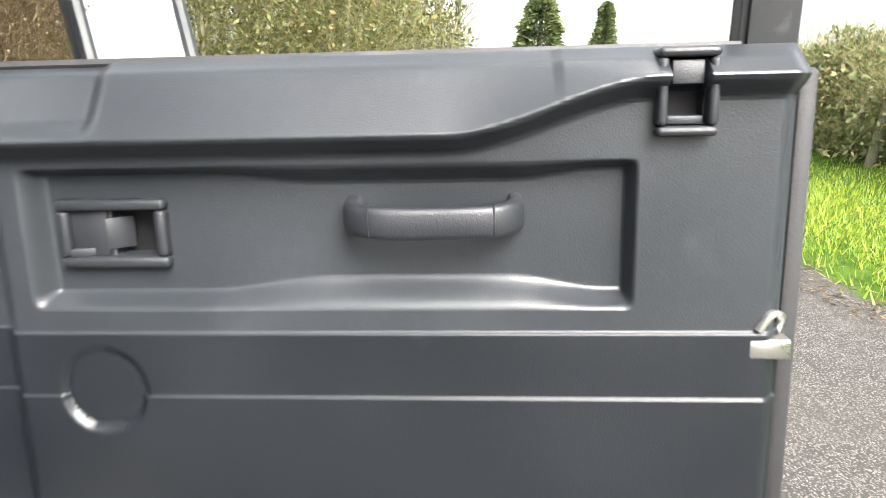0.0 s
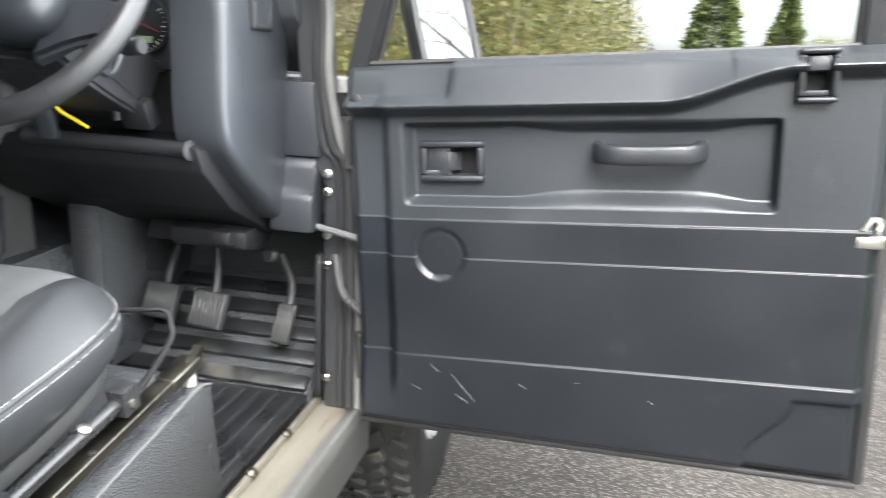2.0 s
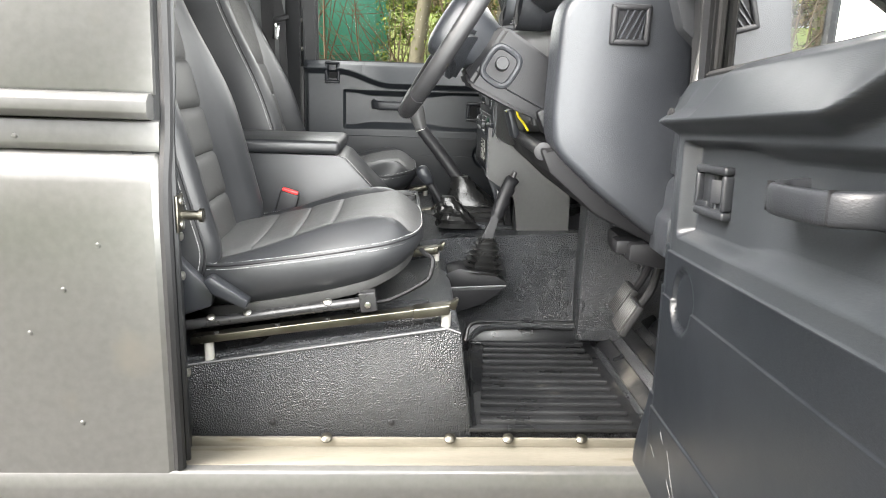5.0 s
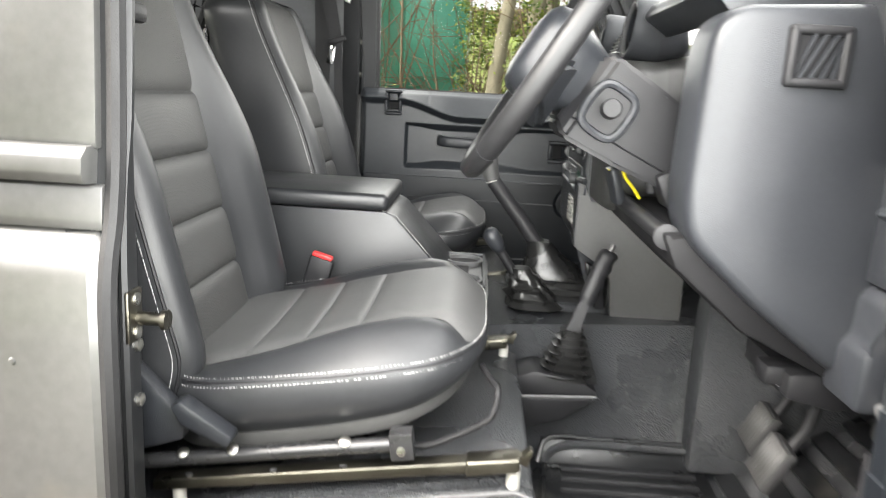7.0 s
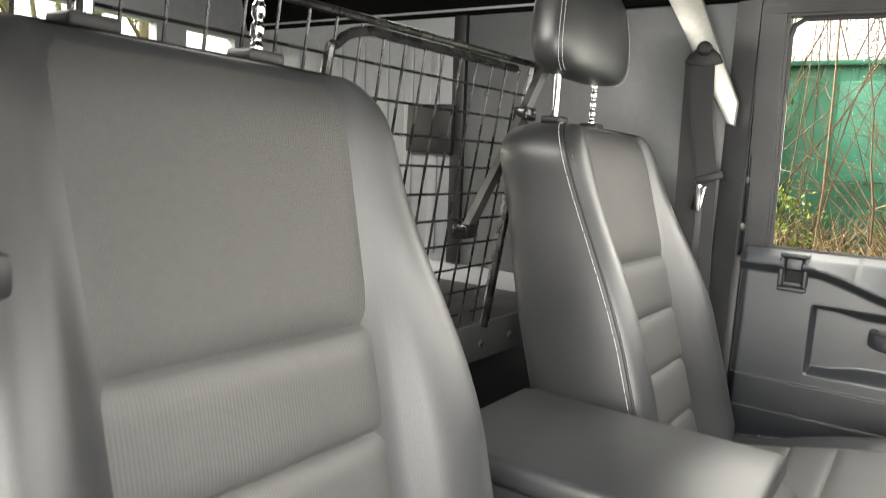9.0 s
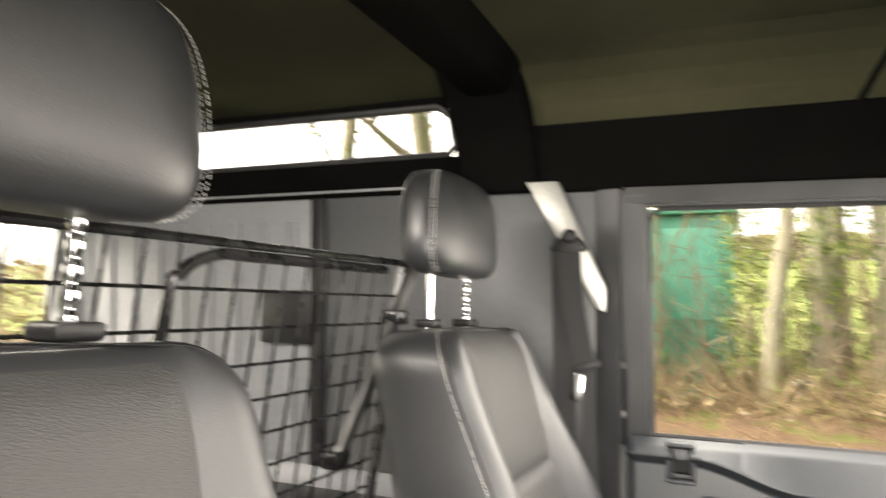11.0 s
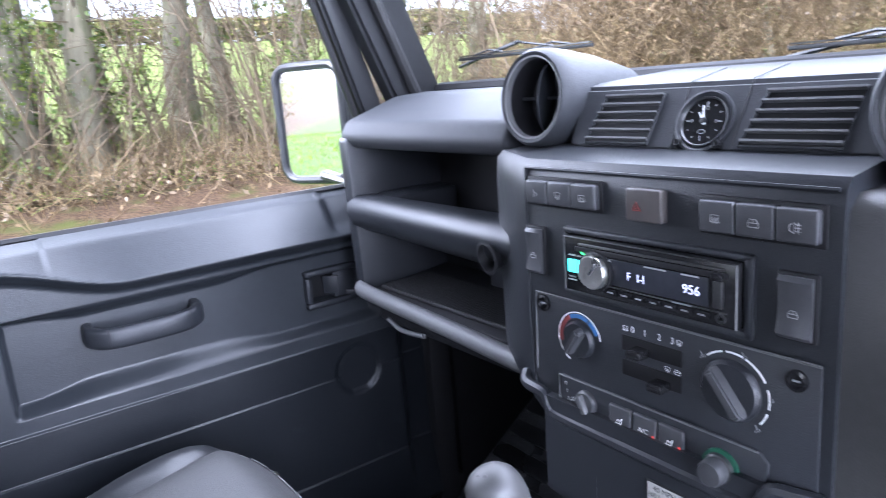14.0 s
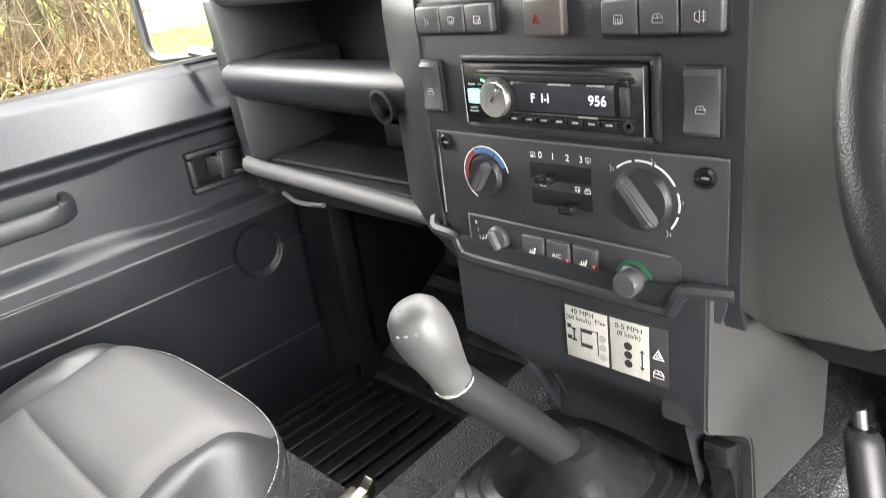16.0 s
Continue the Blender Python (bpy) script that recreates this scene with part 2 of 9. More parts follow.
plastic_mid = mat("dark_grey_trim_plastic", (0.044, 0.0438, 0.043), 0.4, bump=0.2, bscale=700, var=0.12, rvar=0.07)
plastic_grey = mat("worn_grey_plastic", (0.105, 0.106, 0.108), 0.5, bump=0.25, bscale=700, var=0.12, rvar=0.08)
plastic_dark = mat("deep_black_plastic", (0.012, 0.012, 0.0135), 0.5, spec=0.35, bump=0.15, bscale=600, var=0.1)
# near-black plastic; in pockets, slots and gaps the colour stands for shade
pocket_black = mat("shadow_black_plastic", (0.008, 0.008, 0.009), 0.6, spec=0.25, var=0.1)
plastic_gloss = mat("glossy_black_plastic", (0.012, 0.012, 0.013), 0.18, var=0.05, rvar=0.04)
button_plastic = mat("button_plastic", (0.055, 0.056, 0.06), 0.42, bump=0.15, bscale=900, var=0.06)
leather = mat("black_leather", (0.0198, 0.0208, 0.0228), 0.40, spec=0.62, bump=0.07, bscale=640, grain="creases", var=0.1, vscale=5, rvar=0.07)
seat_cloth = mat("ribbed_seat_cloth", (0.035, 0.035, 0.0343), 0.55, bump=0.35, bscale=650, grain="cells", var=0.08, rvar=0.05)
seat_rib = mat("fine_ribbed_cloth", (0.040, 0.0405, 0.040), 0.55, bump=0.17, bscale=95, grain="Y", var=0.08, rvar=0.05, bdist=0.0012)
# paler than the backrest cloth: sky light on the flat cushion, put into colour
lit_cushion_cloth = mat("lit_cushion_cloth", (0.068, 0.068, 0.068), 0.5, bump=0.14, bscale=650, grain="cells", var=0.1, rvar=0.05)
thread = mat("pale_thread", (0.36, 0.36, 0.35), 0.7, var=0.1)
# ribs paler than the mat base: the sheen on their tops is painted in
mat_rib = mat("sheen_mat_rib", (0.023, 0.0235, 0.025), 0.38, bump=0.3, bscale=300, var=0.25, vscale=9, rvar=0.14)
rubber = mat("black_rubber", (0.02, 0.02, 0.021), 0.55, bump=0.3, bscale=250, var=0.2, vscale=8, rvar=0.12, dirt=(0.07, 0.065, 0.055), dirt_scale=6, dirt_at=0.66)
mat_rubber = mat("ribbed_mat_rubber", (0.012, 0.0126, 0.0138), 0.34, bump=0.3, bscale=300, var=0.25, vscale=9, rvar=0.14, dirt=(0.09, 0.085, 0.075), dirt_scale=7, dirt_at=0.62)
pebble_vinyl = mat("pebbled_black_vinyl", (0.036, 0.038, 0.0412), 0.30, spec=0.6, bump=0.62, bscale=360, grain="cells", var=0.14, vscale=6, rvar=0.08, bdist=0.006)
paint = mat("grey_metallic_paint", (0.21, 0.21, 0.205), 0.36, metal=0.5, var=0.05, vscale=3, rvar=0.05, coat=0.5, bump=0.04, bscale=900, dirt=(0.24, 0.23, 0.21), dirt_scale=5, dirt_at=0.66)
paint_dark = mat("dark_painted_frame", (0.027, 0.028, 0.030), 0.4, var=0.15, rvar=0.1, dirt=(0.12, 0.12, 0.12), dirt_scale=12, dirt_at=0.68, metal=0.2)
panel_grey = mat("grey_inner_panel", (0.26, 0.268, 0.285), 0.5, var=0.12, vscale=3, rvar=0.1, metal=0.15, bump=0.08, bscale=120)
panel_dark = mat("dark_grey_inner_panel", (0.085, 0.088, 0.094), 0.5, var=0.14, vscale=3, rvar=0.1, bump=0.08, bscale=120)
steel = mat("zinc_steel", (0.62, 0.61, 0.57), 0.32, metal=1.0, var=0.12, vscale=20, rvar=0.12, dirt=(0.2, 0.17, 0.13), dirt_scale=30, dirt_at=0.68)
dull_steel = mat("dull_black_steel", (0.10, 0.10, 0.10), 0.38, metal=0.8, var=0.2, vscale=18, rvar=0.14)
black_steel = mat("black_painted_steel", (0.022, 0.022, 0.023), 0.3, spec=0.6, var=0.2, vscale=18, rvar=0.1)
guard_wire = mat("black_plated_wire", (0.060, 0.060, 0.062), 0.26, metal=0.85, var=0.25, vscale=30, rvar=0.12)
gold_steel = mat("passivated_steel", (0.15, 0.142, 0.118), 0.36, metal=1.0, var=0.15, vscale=16, rvar=0.12)
chrome = mat("chrome", (0.8, 0.8, 0.8), 0.1, metal=1.0, var=0.03, rvar=0.04)
worn_sill = mat("worn_sill_channel", (0.26, 0.24, 0.20), 0.5, metal=0.45, var=0.25, vscale=5, rvar=0.15, dirt=(0.17, 0.135, 0.09), dirt_scale=9, dirt_at=0.60, bump=0.2, bscale=90, stretch=(0.6, 4, 4))
lining = mat("grey_headlining", (0.033, 0.0325, 0.0185), 0.95, spec=0.1, bump=0.3, bscale=900, var=0.35, vscale=2.5)
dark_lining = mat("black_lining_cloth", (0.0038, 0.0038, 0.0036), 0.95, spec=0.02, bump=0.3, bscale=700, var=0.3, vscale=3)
red_plastic = mat("red_plastic", (0.62, 0.03, 0.03), 0.4, var=0.05)
yellow_plastic = mat("yellow_plastic", (0.7, 0.56, 0.02), 0.4, var=0.06)
white_mark = mat("white_marking", (0.75, 0.75, 0.75), 0.6, var=0.04)
grey_mark = mat("grey_marking", (0.33, 0.33, 0.33), 0.6, var=0.04)
scuff_mark = mat("pale_scuff", (0.13, 0.13, 0.13), 0.7, var=0.3, vscale=60)
red_mark = mat("red_marking", (0.24, 0.05, 0.045), 0.5, var=0.04)
blue_mark = mat("blue_marking", (0.045, 0.14, 0.33), 0.5, var=0.04)
label_silver = mat("silver_label", (0.55, 0.54, 0.5), 0.4, metal=0.3, var=0.06)
ink = mat("black_ink", (0.02, 0.02, 0.02), 0.6, var=0.02)
green_ring = mat("green_plastic", (0.015, 0.085, 0.05), 0.4, var=0.05)
screen_dark = mat("dark_display", (0.03, 0.032, 0.04), 0.15, var=0.03)
lit_white = glow("lit_display_digits", (0.70, 0.74, 0.95), 0.33)
lit_teal = glow("lit_teal_button", (0.1, 0.85, 0.7), 0.6)
lit_green = glow("lit_green_mark", (0.1, 0.9, 0.2), 0.5)
lit_red = glow("lit_red_mark", (0.9, 0.08, 0.06), 0.25)
glass = glass_mat("window_glass", (0.95, 0.97, 0.95), ior=1.10)
lens_glass = glass_mat("instrument_lens", (0.9, 0.9, 0.9), 0.02, 1.45)
mirror_glass = mat("mirror_silver", (0.9, 0.9, 0.9), 0.015, metal=1.0, var=0.0, rvar=0.005, fine=0.0)
tyre_rubber = mat("tyre_rubber", (0.015, 0.015, 0.015), 0.75, bump=0.3, bscale=120, var=0.25, vscale=9, dirt=(0.09, 0.08, 0.065), dirt_scale=8, dirt_at=0.58)
belt_web = mat("black_seat_belt_webbing", (0.022, 0.022, 0.024), 0.6, bump=0.4, bscale=500, grain="Z", var=0.08)
gaiter = mat("black_gaiter", (0.012, 0.012, 0.012), 0.28, bump=0.15, bscale=200, var=0.12)


# ---- the lane, the verges and the wood floor ----
def ground_mat():
    m = mat("lane_and_verges", (0.1, 0.1, 0.1), 0.85, spec=0.12)
    nt = m.node_tree
    n, l = nt.nodes, nt.links
    b = n["Principled BSDF"]
    tc = n.new("ShaderNodeTexCoord")
    sep = n.new("ShaderNodeSeparateXYZ")
    l.new(tc.outputs["Object"], sep.inputs[0])

    def noise_at(scale, detail=6.0):
        t = n.new("ShaderNodeTexNoise")
        t.inputs["Scale"].default_value, t.inputs["Detail"].default_value = scale, detail
        l.new(tc.outputs["Object"], t.inputs["Vector"])
        return t.outputs["Fac"]

    def math(op, a, c, d=None):
        t = n.new("ShaderNodeMath")
        t.operation = op
        for k, v in enumerate((a, c, d)):
            if v is None:
                continue
            if isinstance(v, (int, float)):
                t.inputs[k].default_value = v
            else:
                l.new(v, t.inputs[k])
        return t.outputs[0]

    def rng(src, lo, hi, a=0.0, c=1.0):
        r = n.new("ShaderNodeMapRange")
        r.interpolation_type = 'SMOOTHSTEP'
        for k, v in zip(("From Min", "From Max", "To Min", "To Max"), (lo, hi, a, c)):
            r.inputs[k].default_value = v
        l.new(src, r.inputs["Value"])
        return r.outputs[0]

    def mix(f, a, c):
        t = n.new("ShaderNodeMix")
        t.data_type = 'RGBA'
        l.new(f, t.inputs[0])
        for k, v in ((6, a), (7, c)):
            if isinstance(v, tuple):
                t.inputs[k].default_value = (*v, 1)
            else:
                l.new(v, t.inputs[k])
        return t.outputs[2]
    vor = n.new("ShaderNodeTexVoronoi")
    vor.inputs["Scale"].default_value = 120
    l.new(tc.outputs["Object"], vor.inputs["Vector"])
    stone = n.new("ShaderNodeSeparateColor")
    l.new(vor.outputs["Color"], stone.inputs[0])
    chips = mix(rng(stone.outputs[0], 0.0, 1.0), (0.050, 0.048, 0.045), (0.27, 0.255, 0.235))
    chips = mix(rng(vor.outputs["Distance"], 0.25, 0.6), chips, (0.045, 0.043, 0.041))
    worn = mix(rng(noise_at(1.3), 0.35, 0.7, 0.0, 0.45), chips, (0.0858, 0.0779, 0.0686))
    road = mix(rng(noise_at(0.5), 0.4, 0.75, 0.0, 0.5), worn, (0.0561, 0.0528, 0.0495))
    cracks = n.new("ShaderNodeTexVoronoi")
    cracks.feature = 'DISTANCE_TO_EDGE'
    cracks.inputs["Scale"].default_value = 0.9
    wob = n.new("ShaderNodeVectorMath")
    wob.operation = 'MULTIPLY_ADD'
    cn = n.new("ShaderNodeTexNoise")
    cn.inputs["Scale"].default_value = 2.5
    l.new(tc.outputs["Object"], cn.inputs["Vector"])
    l.new(cn.outputs["Color"], wob.inputs[0])
    wob.inputs[1].default_value = (0.8, 0.8, 0.8)
    l.new(tc.outputs["Object"], wob.inputs[2])
    l.new(wob.outputs[0], cracks.inputs["Vector"])
    road = mix(rng(cracks.outputs["Distance"], 0.003, 0.010, 0.35, 0.0), road, (0.035, 0.033, 0.03))
    grass = mix(rng(noise_at(5), 0.3, 0.7), (0.0264, 0.0627, 0.00528), (0.0594, 0.109, 0.0132))
    litter = mix(rng(noise_at(28), 0.35, 0.65), (0.0297, 0.0172, 0.0106), (0.099, 0.066, 0.0396))
    litter = mix(rng(noise_at(2.2), 0.5, 0.7), litter, (0.0495, 0.0561, 0.0145))
    field = mix(rng(noise_at(0.6), 0.3, 0.7), (0.0726, 0.106, 0.0198), (0.119, 0.139, 0.0396))
    edge = math('MULTIPLY_ADD', noise_at(3.0), 0.5, -0.25)
    y = math('ADD', sep.outputs["Y"], edge)
    on_road = math('MULTIPLY', rng(y, -4.35, -4.2), rng(y, 1.5, 1.65, 1.0, 0.0))
    col = mix(on_road, grass, road)
    col = mix(rng(y, 4.6, 5.6), col, litter)
    col = mix(rng(y, 15.0, 16.5), col, field)
    col = mix(rng(y, -9.5, -8.6, 1.0, 0.0), col, litter)
    col = mix(rng(y, -13, -12, 1.0, 0.0), col, field)
    l.new(col, b.inputs["Base Color"])
    bp = n.new("ShaderNodeBump")
    bp.inputs["Strength"].default_value, bp.inputs["Distance"].default_value = 0.6, 0.006
    l.new(vor.outputs["Distance"], bp.inputs["Height"])
    l.new(bp.outputs[0], b.inputs["Normal"])
    return m


def ground_height(x, y):
    z = 0.0
    if y < -4.3:
        z = 0.09 * ease(-4.3, -5.2, y) + 0.35 * ease(-6.5, -9.0, y)
    if y > 1.6:
        z = 0.06 * ease(1.6, 2.4, y) + 0.30 * ease(4.5, 9.0, y) + 0.105 * max(0.0, min(y, 96) - 17)
    if abs(y + 1.3) > 3.2 and abs(x) < 60 and abs(y) < 40:
        z += 0.05 * noise.noise((x * 0.7, y * 0.7, 0)) * ease(3.2, 4.2, abs(y + 1.3))
    return z


def ground():
    bm = B()
    xs = [-1800, -400, -120, -60, -40] + steps(-30, 40, 140) + [55, 80, 130, 400, 1800]
    ys = [-1800, -400, -120, -60, -30] + steps(-20, 24, 110) + [32, 45, 60, 80, 96, 150, 400, 1800]
    sheet(bm, lambda x, y: (x, y, ground_height(x, y)), xs, ys)
    me = finish(bm, "ground", 60)
    me.materials.append(ground_mat())
    tagged(new("ground", me), "worn grey tarmac lane with grass verges and leaf litter", "ground", kind="structure")


ground()


# ---- the vehicle's body: x forward, y to its near side, z up ----
# Half of the cab shell is built for sd = +1 (passenger) and sd = -1 (driver); YC is the middle of the vehicle.
YC = 0.02
van = thing("off_road_vehicle", (-0.8, YC, 0.0), "grey boxy off-road vehicle, driver's door standing open", "vehicle")


def sy(sd, y):
    """y counted outwards from the middle."""
    return YC + sd * y


def add(name, bm, m, label="", parent=None, smooth=38):
    return part(name, bm, m, parent or van, label, smooth)


def floor_and_tunnel():
    bm = B()
    span(bm, (-0.40, -0.70, 0.50), (0.12, 0.74, 0.553))
    add("cab_floor", bm, pebble_vinyl, "black pebbled floor covering")
    # toe boards slope up to the bulkhead on both sides
    for sd in (-1, 1):
        a, b = sorted((sy(sd, 0.27), sy(sd, 0.735)))
        bm = B()
        prism(bm, [(0.02, 0.545), (0.30, 0.72), (0.30, 0.95), (0.34, 0.95), (0.34, 0.50), (0.02, 0.50)], "y", a, b, 0.004)
        add("toe_board", bm, pebble_vinyl)
    bm = B()
    # the tunnel: near-vertical walls with a rounded top edge
    ring = []
    for x, top in ((-0.42, 0.80), (-0.30, 0.81), (-0.15, 0.82), (0.03, 0.83), (0.30, 0.86)):
        w0, w1 = 0.262, 0.225
        p = [(-w0, 0.54), (-w0 + 0.006, 0.62), (-w1, top - 0.035), (-w1 + 0.03, top), (w1 - 0.03, top), (w1, top - 0.035), (w0 - 0.006, 0.62), (w0, 0.54)]
        ring.append([Vector((x, YC + a, b)) for a, b in p])
    loft(bm, ring)
    bmesh.ops.recalc_face_normals(bm, faces=bm.faces)
    add("transmission_tunnel", bm, pebble_vinyl, "pebbled black vinyl tunnel cover")
    bm = B()
    # a raised ridge where the tunnel cover meets the floor
    tube(bm, curve([(-0.30, -0.262, 0.56), (-0.25, -0.262, 0.600), (-0.1, -0.258, 0.603), (0.03, -0.254, 0.600)], 6), 0.008, 8)
    add("tunnel_edge", bm, pebble_vinyl)
    bm = B()
    span(bm, (0.32, sy(-1, 0.78), 0.45), (0.34, sy(1, 0.78), 1.17))
    for sd in (-1, 1):
        a, b = sorted((sy(sd, 0.745), sy(sd, 0.785)))
        wing = B()
        span(wing, (0.07, a, 0.45), (0.318, b, 1.36 if sd > 0 else 1.17))
        add("bulkhead_side", wing, plastic_dark)
    add("bulkhead", bm, plastic_dark)
    bm = B()
    span(bm, (-0.028, -0.288, 0.575), (0.30, -0.215, 1.0), 0.008)
    add("footwell_side_trim", bm, pebble_vinyl)


def rubber_mats():
    for sd in (-1, 1):
        o = thing("floor_mat", (-0.17, sy(sd, 0.49), 0.553), "ribbed black rubber mat on the footwell floor", "floor mat", "footwell mats")
        bm = B()
        a, b = sorted((sy(sd, 0.275), sy(sd, 0.735)))
        span(bm, (-0.335, a, 0.5535), (0.012, b, 0.564), 0.003)
        part("base", bm, mat_rubber, o)
        for k in range(12):
            w = 0.312 + 0.0368 * k
            bm = B()
            span(bm, (-0.262 - 0.0045 * k, sy(sd, w) - 0.0042, 0.562), (-0.012 - 0.003 * (k % 2), sy(sd, w) + 0.0042, 0.5725), 0.0028)
            part("rib", bm, mat_rib, o)
        # turned-up edge against the tunnel, with a rounded lip
        bm = B()
        prism(bm, [(sy(sd, 0.292), 0.563), (sy(sd, 0.268), 0.605), (sy(sd, 0.258), 0.605), (sy(sd, 0.262), 0.556)], "x", -0.30, 0.012, 0.003)
        part("upstand", bm, mat_rubber, o)
        bm = B()
        tube(bm, curve([(-0.305, sy(sd, 0.292), 0.566), (-0.285, sy(sd, 0.267), 0.604), (-0.20, sy(sd, 0.264), 0.607), (0.012, sy(sd, 0.264), 0.607)], 5), 0.0055, 8)
        part("upstand_lip", bm, mat_rubber, o)
        bm = B()
        tube(bm, curve([(-0.322, sy(sd, 0.725), 0.566), (-0.318, sy(sd, 0.62), 0.566), (-0.296, sy(sd, 0.33), 0.566), (-0.27, sy(sd, 0.302), 0.566), (-0.01, sy(sd, 0.300), 0.566)], 5), 0.0045, 8)
        part("border", bm, mat_rubber, o)
        # broad rounded steps of the sloping toe pad
        for k in range(5):
            t = 0.06 + 0.2 * k
            x, z = 0.03 + 0.26 * t, 0.552 + 0.163 * t
            bm = B()
            box(bm, (x, (a + b) / 2, z + 0.008), (0.036, b - a - 0.03, 0.014), 0.005, (0, -32, 0))
            part("toe_rib", bm, mat_rubber, o)


def seat_boxes():
    for sd in (-1, 1):
        a, b = sorted((sy(sd, 0.24), sy(sd, 0.713)))
        bm = B()
        prism(bm, [(-0.95, 0.50), (-0.322, 0.50), (-0.358, 0.764), (-0.384, 0.770), (-0.95, 0.676)], "y", a, b, 0.006)
        add("seat_box", bm, pebble_vinyl, "seat box trimmed in pebbled black vinyl")
        bm = B()
        ledge = [(-0.90, 0.52), (-0.324, 0.52), (-0.355, 0.755), (-0.381, 0.763), (-0.90, 0.677)]
        prism(bm, ledge, "y", *sorted((sy(sd, 0.70), sy(sd, 0.736))), 0.006)
        add("seat_box_ledge", bm, pebble_vinyl)
        bm = B()
        y = sy(sd, 0.7345)
        tube(bm, [(-0.89, y, 0.6785), (-0.382, y, 0.7625), (-0.357, y, 0.754)], 0.0026, 6)
        add("seat_box_edge", bm, plastic_grey)
        for x in (-0.70, -0.48):
            bm = B()
            lathe(bm, [(0.006, 0), (0.006, 0.003), (0.003, 0.005)], (x, sy(sd, 0.736), 0.575), (0, sd, 0), 10)
            add("trim_stud", bm, plastic_dark)
    bm = B()
    span(bm, (-0.95, sy(-1, 0.24), 0.50), (-0.42, sy(1, 0.24), 0.78), 0.01)
    add("centre_box", bm, pebble_vinyl)


def sills():
    for sd in (-1, 1):
        bm = B()
        y0, y1 = sy(sd, 0.735), sy(sd, 0.812)
        span(bm, (-0.865, min(y0, y1), 0.50), (0.06, max(y0, y1), 0.532), 0.004)
        add("sill_channel", bm, worn_sill if sd < 0 else paint_dark, "scuffed bare metal sill channel" if sd < 0 else "dark sill channel")
        bm = B()
        span(bm, (-0.865, sy(sd, 0.745) - 0.004, 0.53), (0.05, sy(sd, 0.745) + 0.004, 0.549), 0.002)
        add("sill_lip", bm, worn_sill if sd < 0 else paint_dark)
        if sd > 0:
            # added strip: keeps outside light from showing below the shut door
            bm = B()
            span(bm, (-0.86, sy(sd, 0.738), 0.531), (0.07, sy(sd, 0.766), 0.604), 0.005)
            add("door_seal", bm, rubber, "added black strip blocking light under the shut door")
        for x in (-0.86, -0.60, -0.37, -0.26, -0.12):
            bm = B()
            lathe(bm, [(0.011, 0), (0.011, 0.004), (0.005, 0.008)], (x, sy(sd, 0.748), 0.548), (0, sd * 0.5, 1), 10)
            add("sill_bolt", bm, gold_steel)
        bm = B()
        y2 = sy(sd, 0.83)
        prism(bm, [(sy(sd, 0.80), 0.531), (y2, 0.528), (sy(sd, 0.836), 0.50), (sy(sd, 0.836), 0.40), (sy(sd, 0.80), 0.38)], "x", -2.45, 0.12, 0.005)
        add("sill_panel", bm, paint, "grey painted sill panel")


def rear_quarter(sd):
    """The rear body side: lower tub with its rounded shoulder, the capping, the waist rail and the upper side."""
    out = 0.83
    prof = [(0.60, 0.515), (out, 0.515), (out, 0.95), (out - 0.001, 1.03), (out - 0.008, 1.055), (out - 0.024, 1.072), (out - 0.034, 1.080), (0.60, 1.082)]
    bm = B()
    rings = []
    for x in (-2.45, -0.862):
        rings.append([Vector((x, sy(sd, a), b)) for a, b in prof[1:-1]])
    loft(bm, rings, False, False, closed=False)
    # the return towards the door opening
    rings = []
    for x, k in ((-0.862, 0.0), (-0.852, 0.004), (-0.848, 0.012), (-0.848, 0.05)):
        rings.append([Vector((x, sy(sd, a - k), b - min(k, 0.02) * (1 if b > 1.0 else 0))) for a, b in prof[1:-1]])
    loft(bm, rings, False, False, closed=False)
    bmesh.ops.recalc_face_normals(bm, faces=bm.faces)
    add("tub_side", bm, paint, "grey metallic lower body side")
    bm = B()
    prism(bm, [(sy(sd, out - 0.045), 1.078), (sy(sd, out - 0.022), 1.078), (sy(sd, out - 0.020), 1.088), (sy(sd, out - 0.024), 1.125), (sy(sd, out - 0.045), 1.13)], "x", -2.45, -0.852, 0.002)
    add("capping", bm, paint)
    bm = B()
    prism(bm, [(sy(sd, out - 0.04), 1.126), (sy(sd, out - 0.008), 1.130), (sy(sd, out - 0.002), 1.140), (sy(sd, out - 0.004), 1.158), (sy(sd, out - 0.016), 1.168), (sy(sd, out - 0.04), 1.17)], "x", -2.45, -0.862, 0.002)
    add("waist_rail", bm, paint, "rounded waist rail moulding")
    bm = B()
    prism(bm, [(sy(sd, out - 0.03), 1.165), (sy(sd, out - 0.026), 1.172), (sy(sd, out - 0.066), 1.745), (sy(sd, out - 0.085), 1.745), (sy(sd, out - 0.05), 1.165)], "x", -2.45, -0.858, 0.002)
    add("hardtop_side", bm, paint, "pale grey hardtop side panel")
    for x, z in [(-0.95 - 0.06 * k, 0.93 - 0.075 * k) for k in range(4)] + [(-1.0, 0.62), (-1.06, 1.10), (-1.18, 0.75)]:
        bm = B()
        lathe(bm, [(0.0045, 0), (0.0035, 0.0015), (0.001, 0.002)], (x, sy(sd, out), z), (0, sd, 0), 8)
        add("rivet", bm, paint)


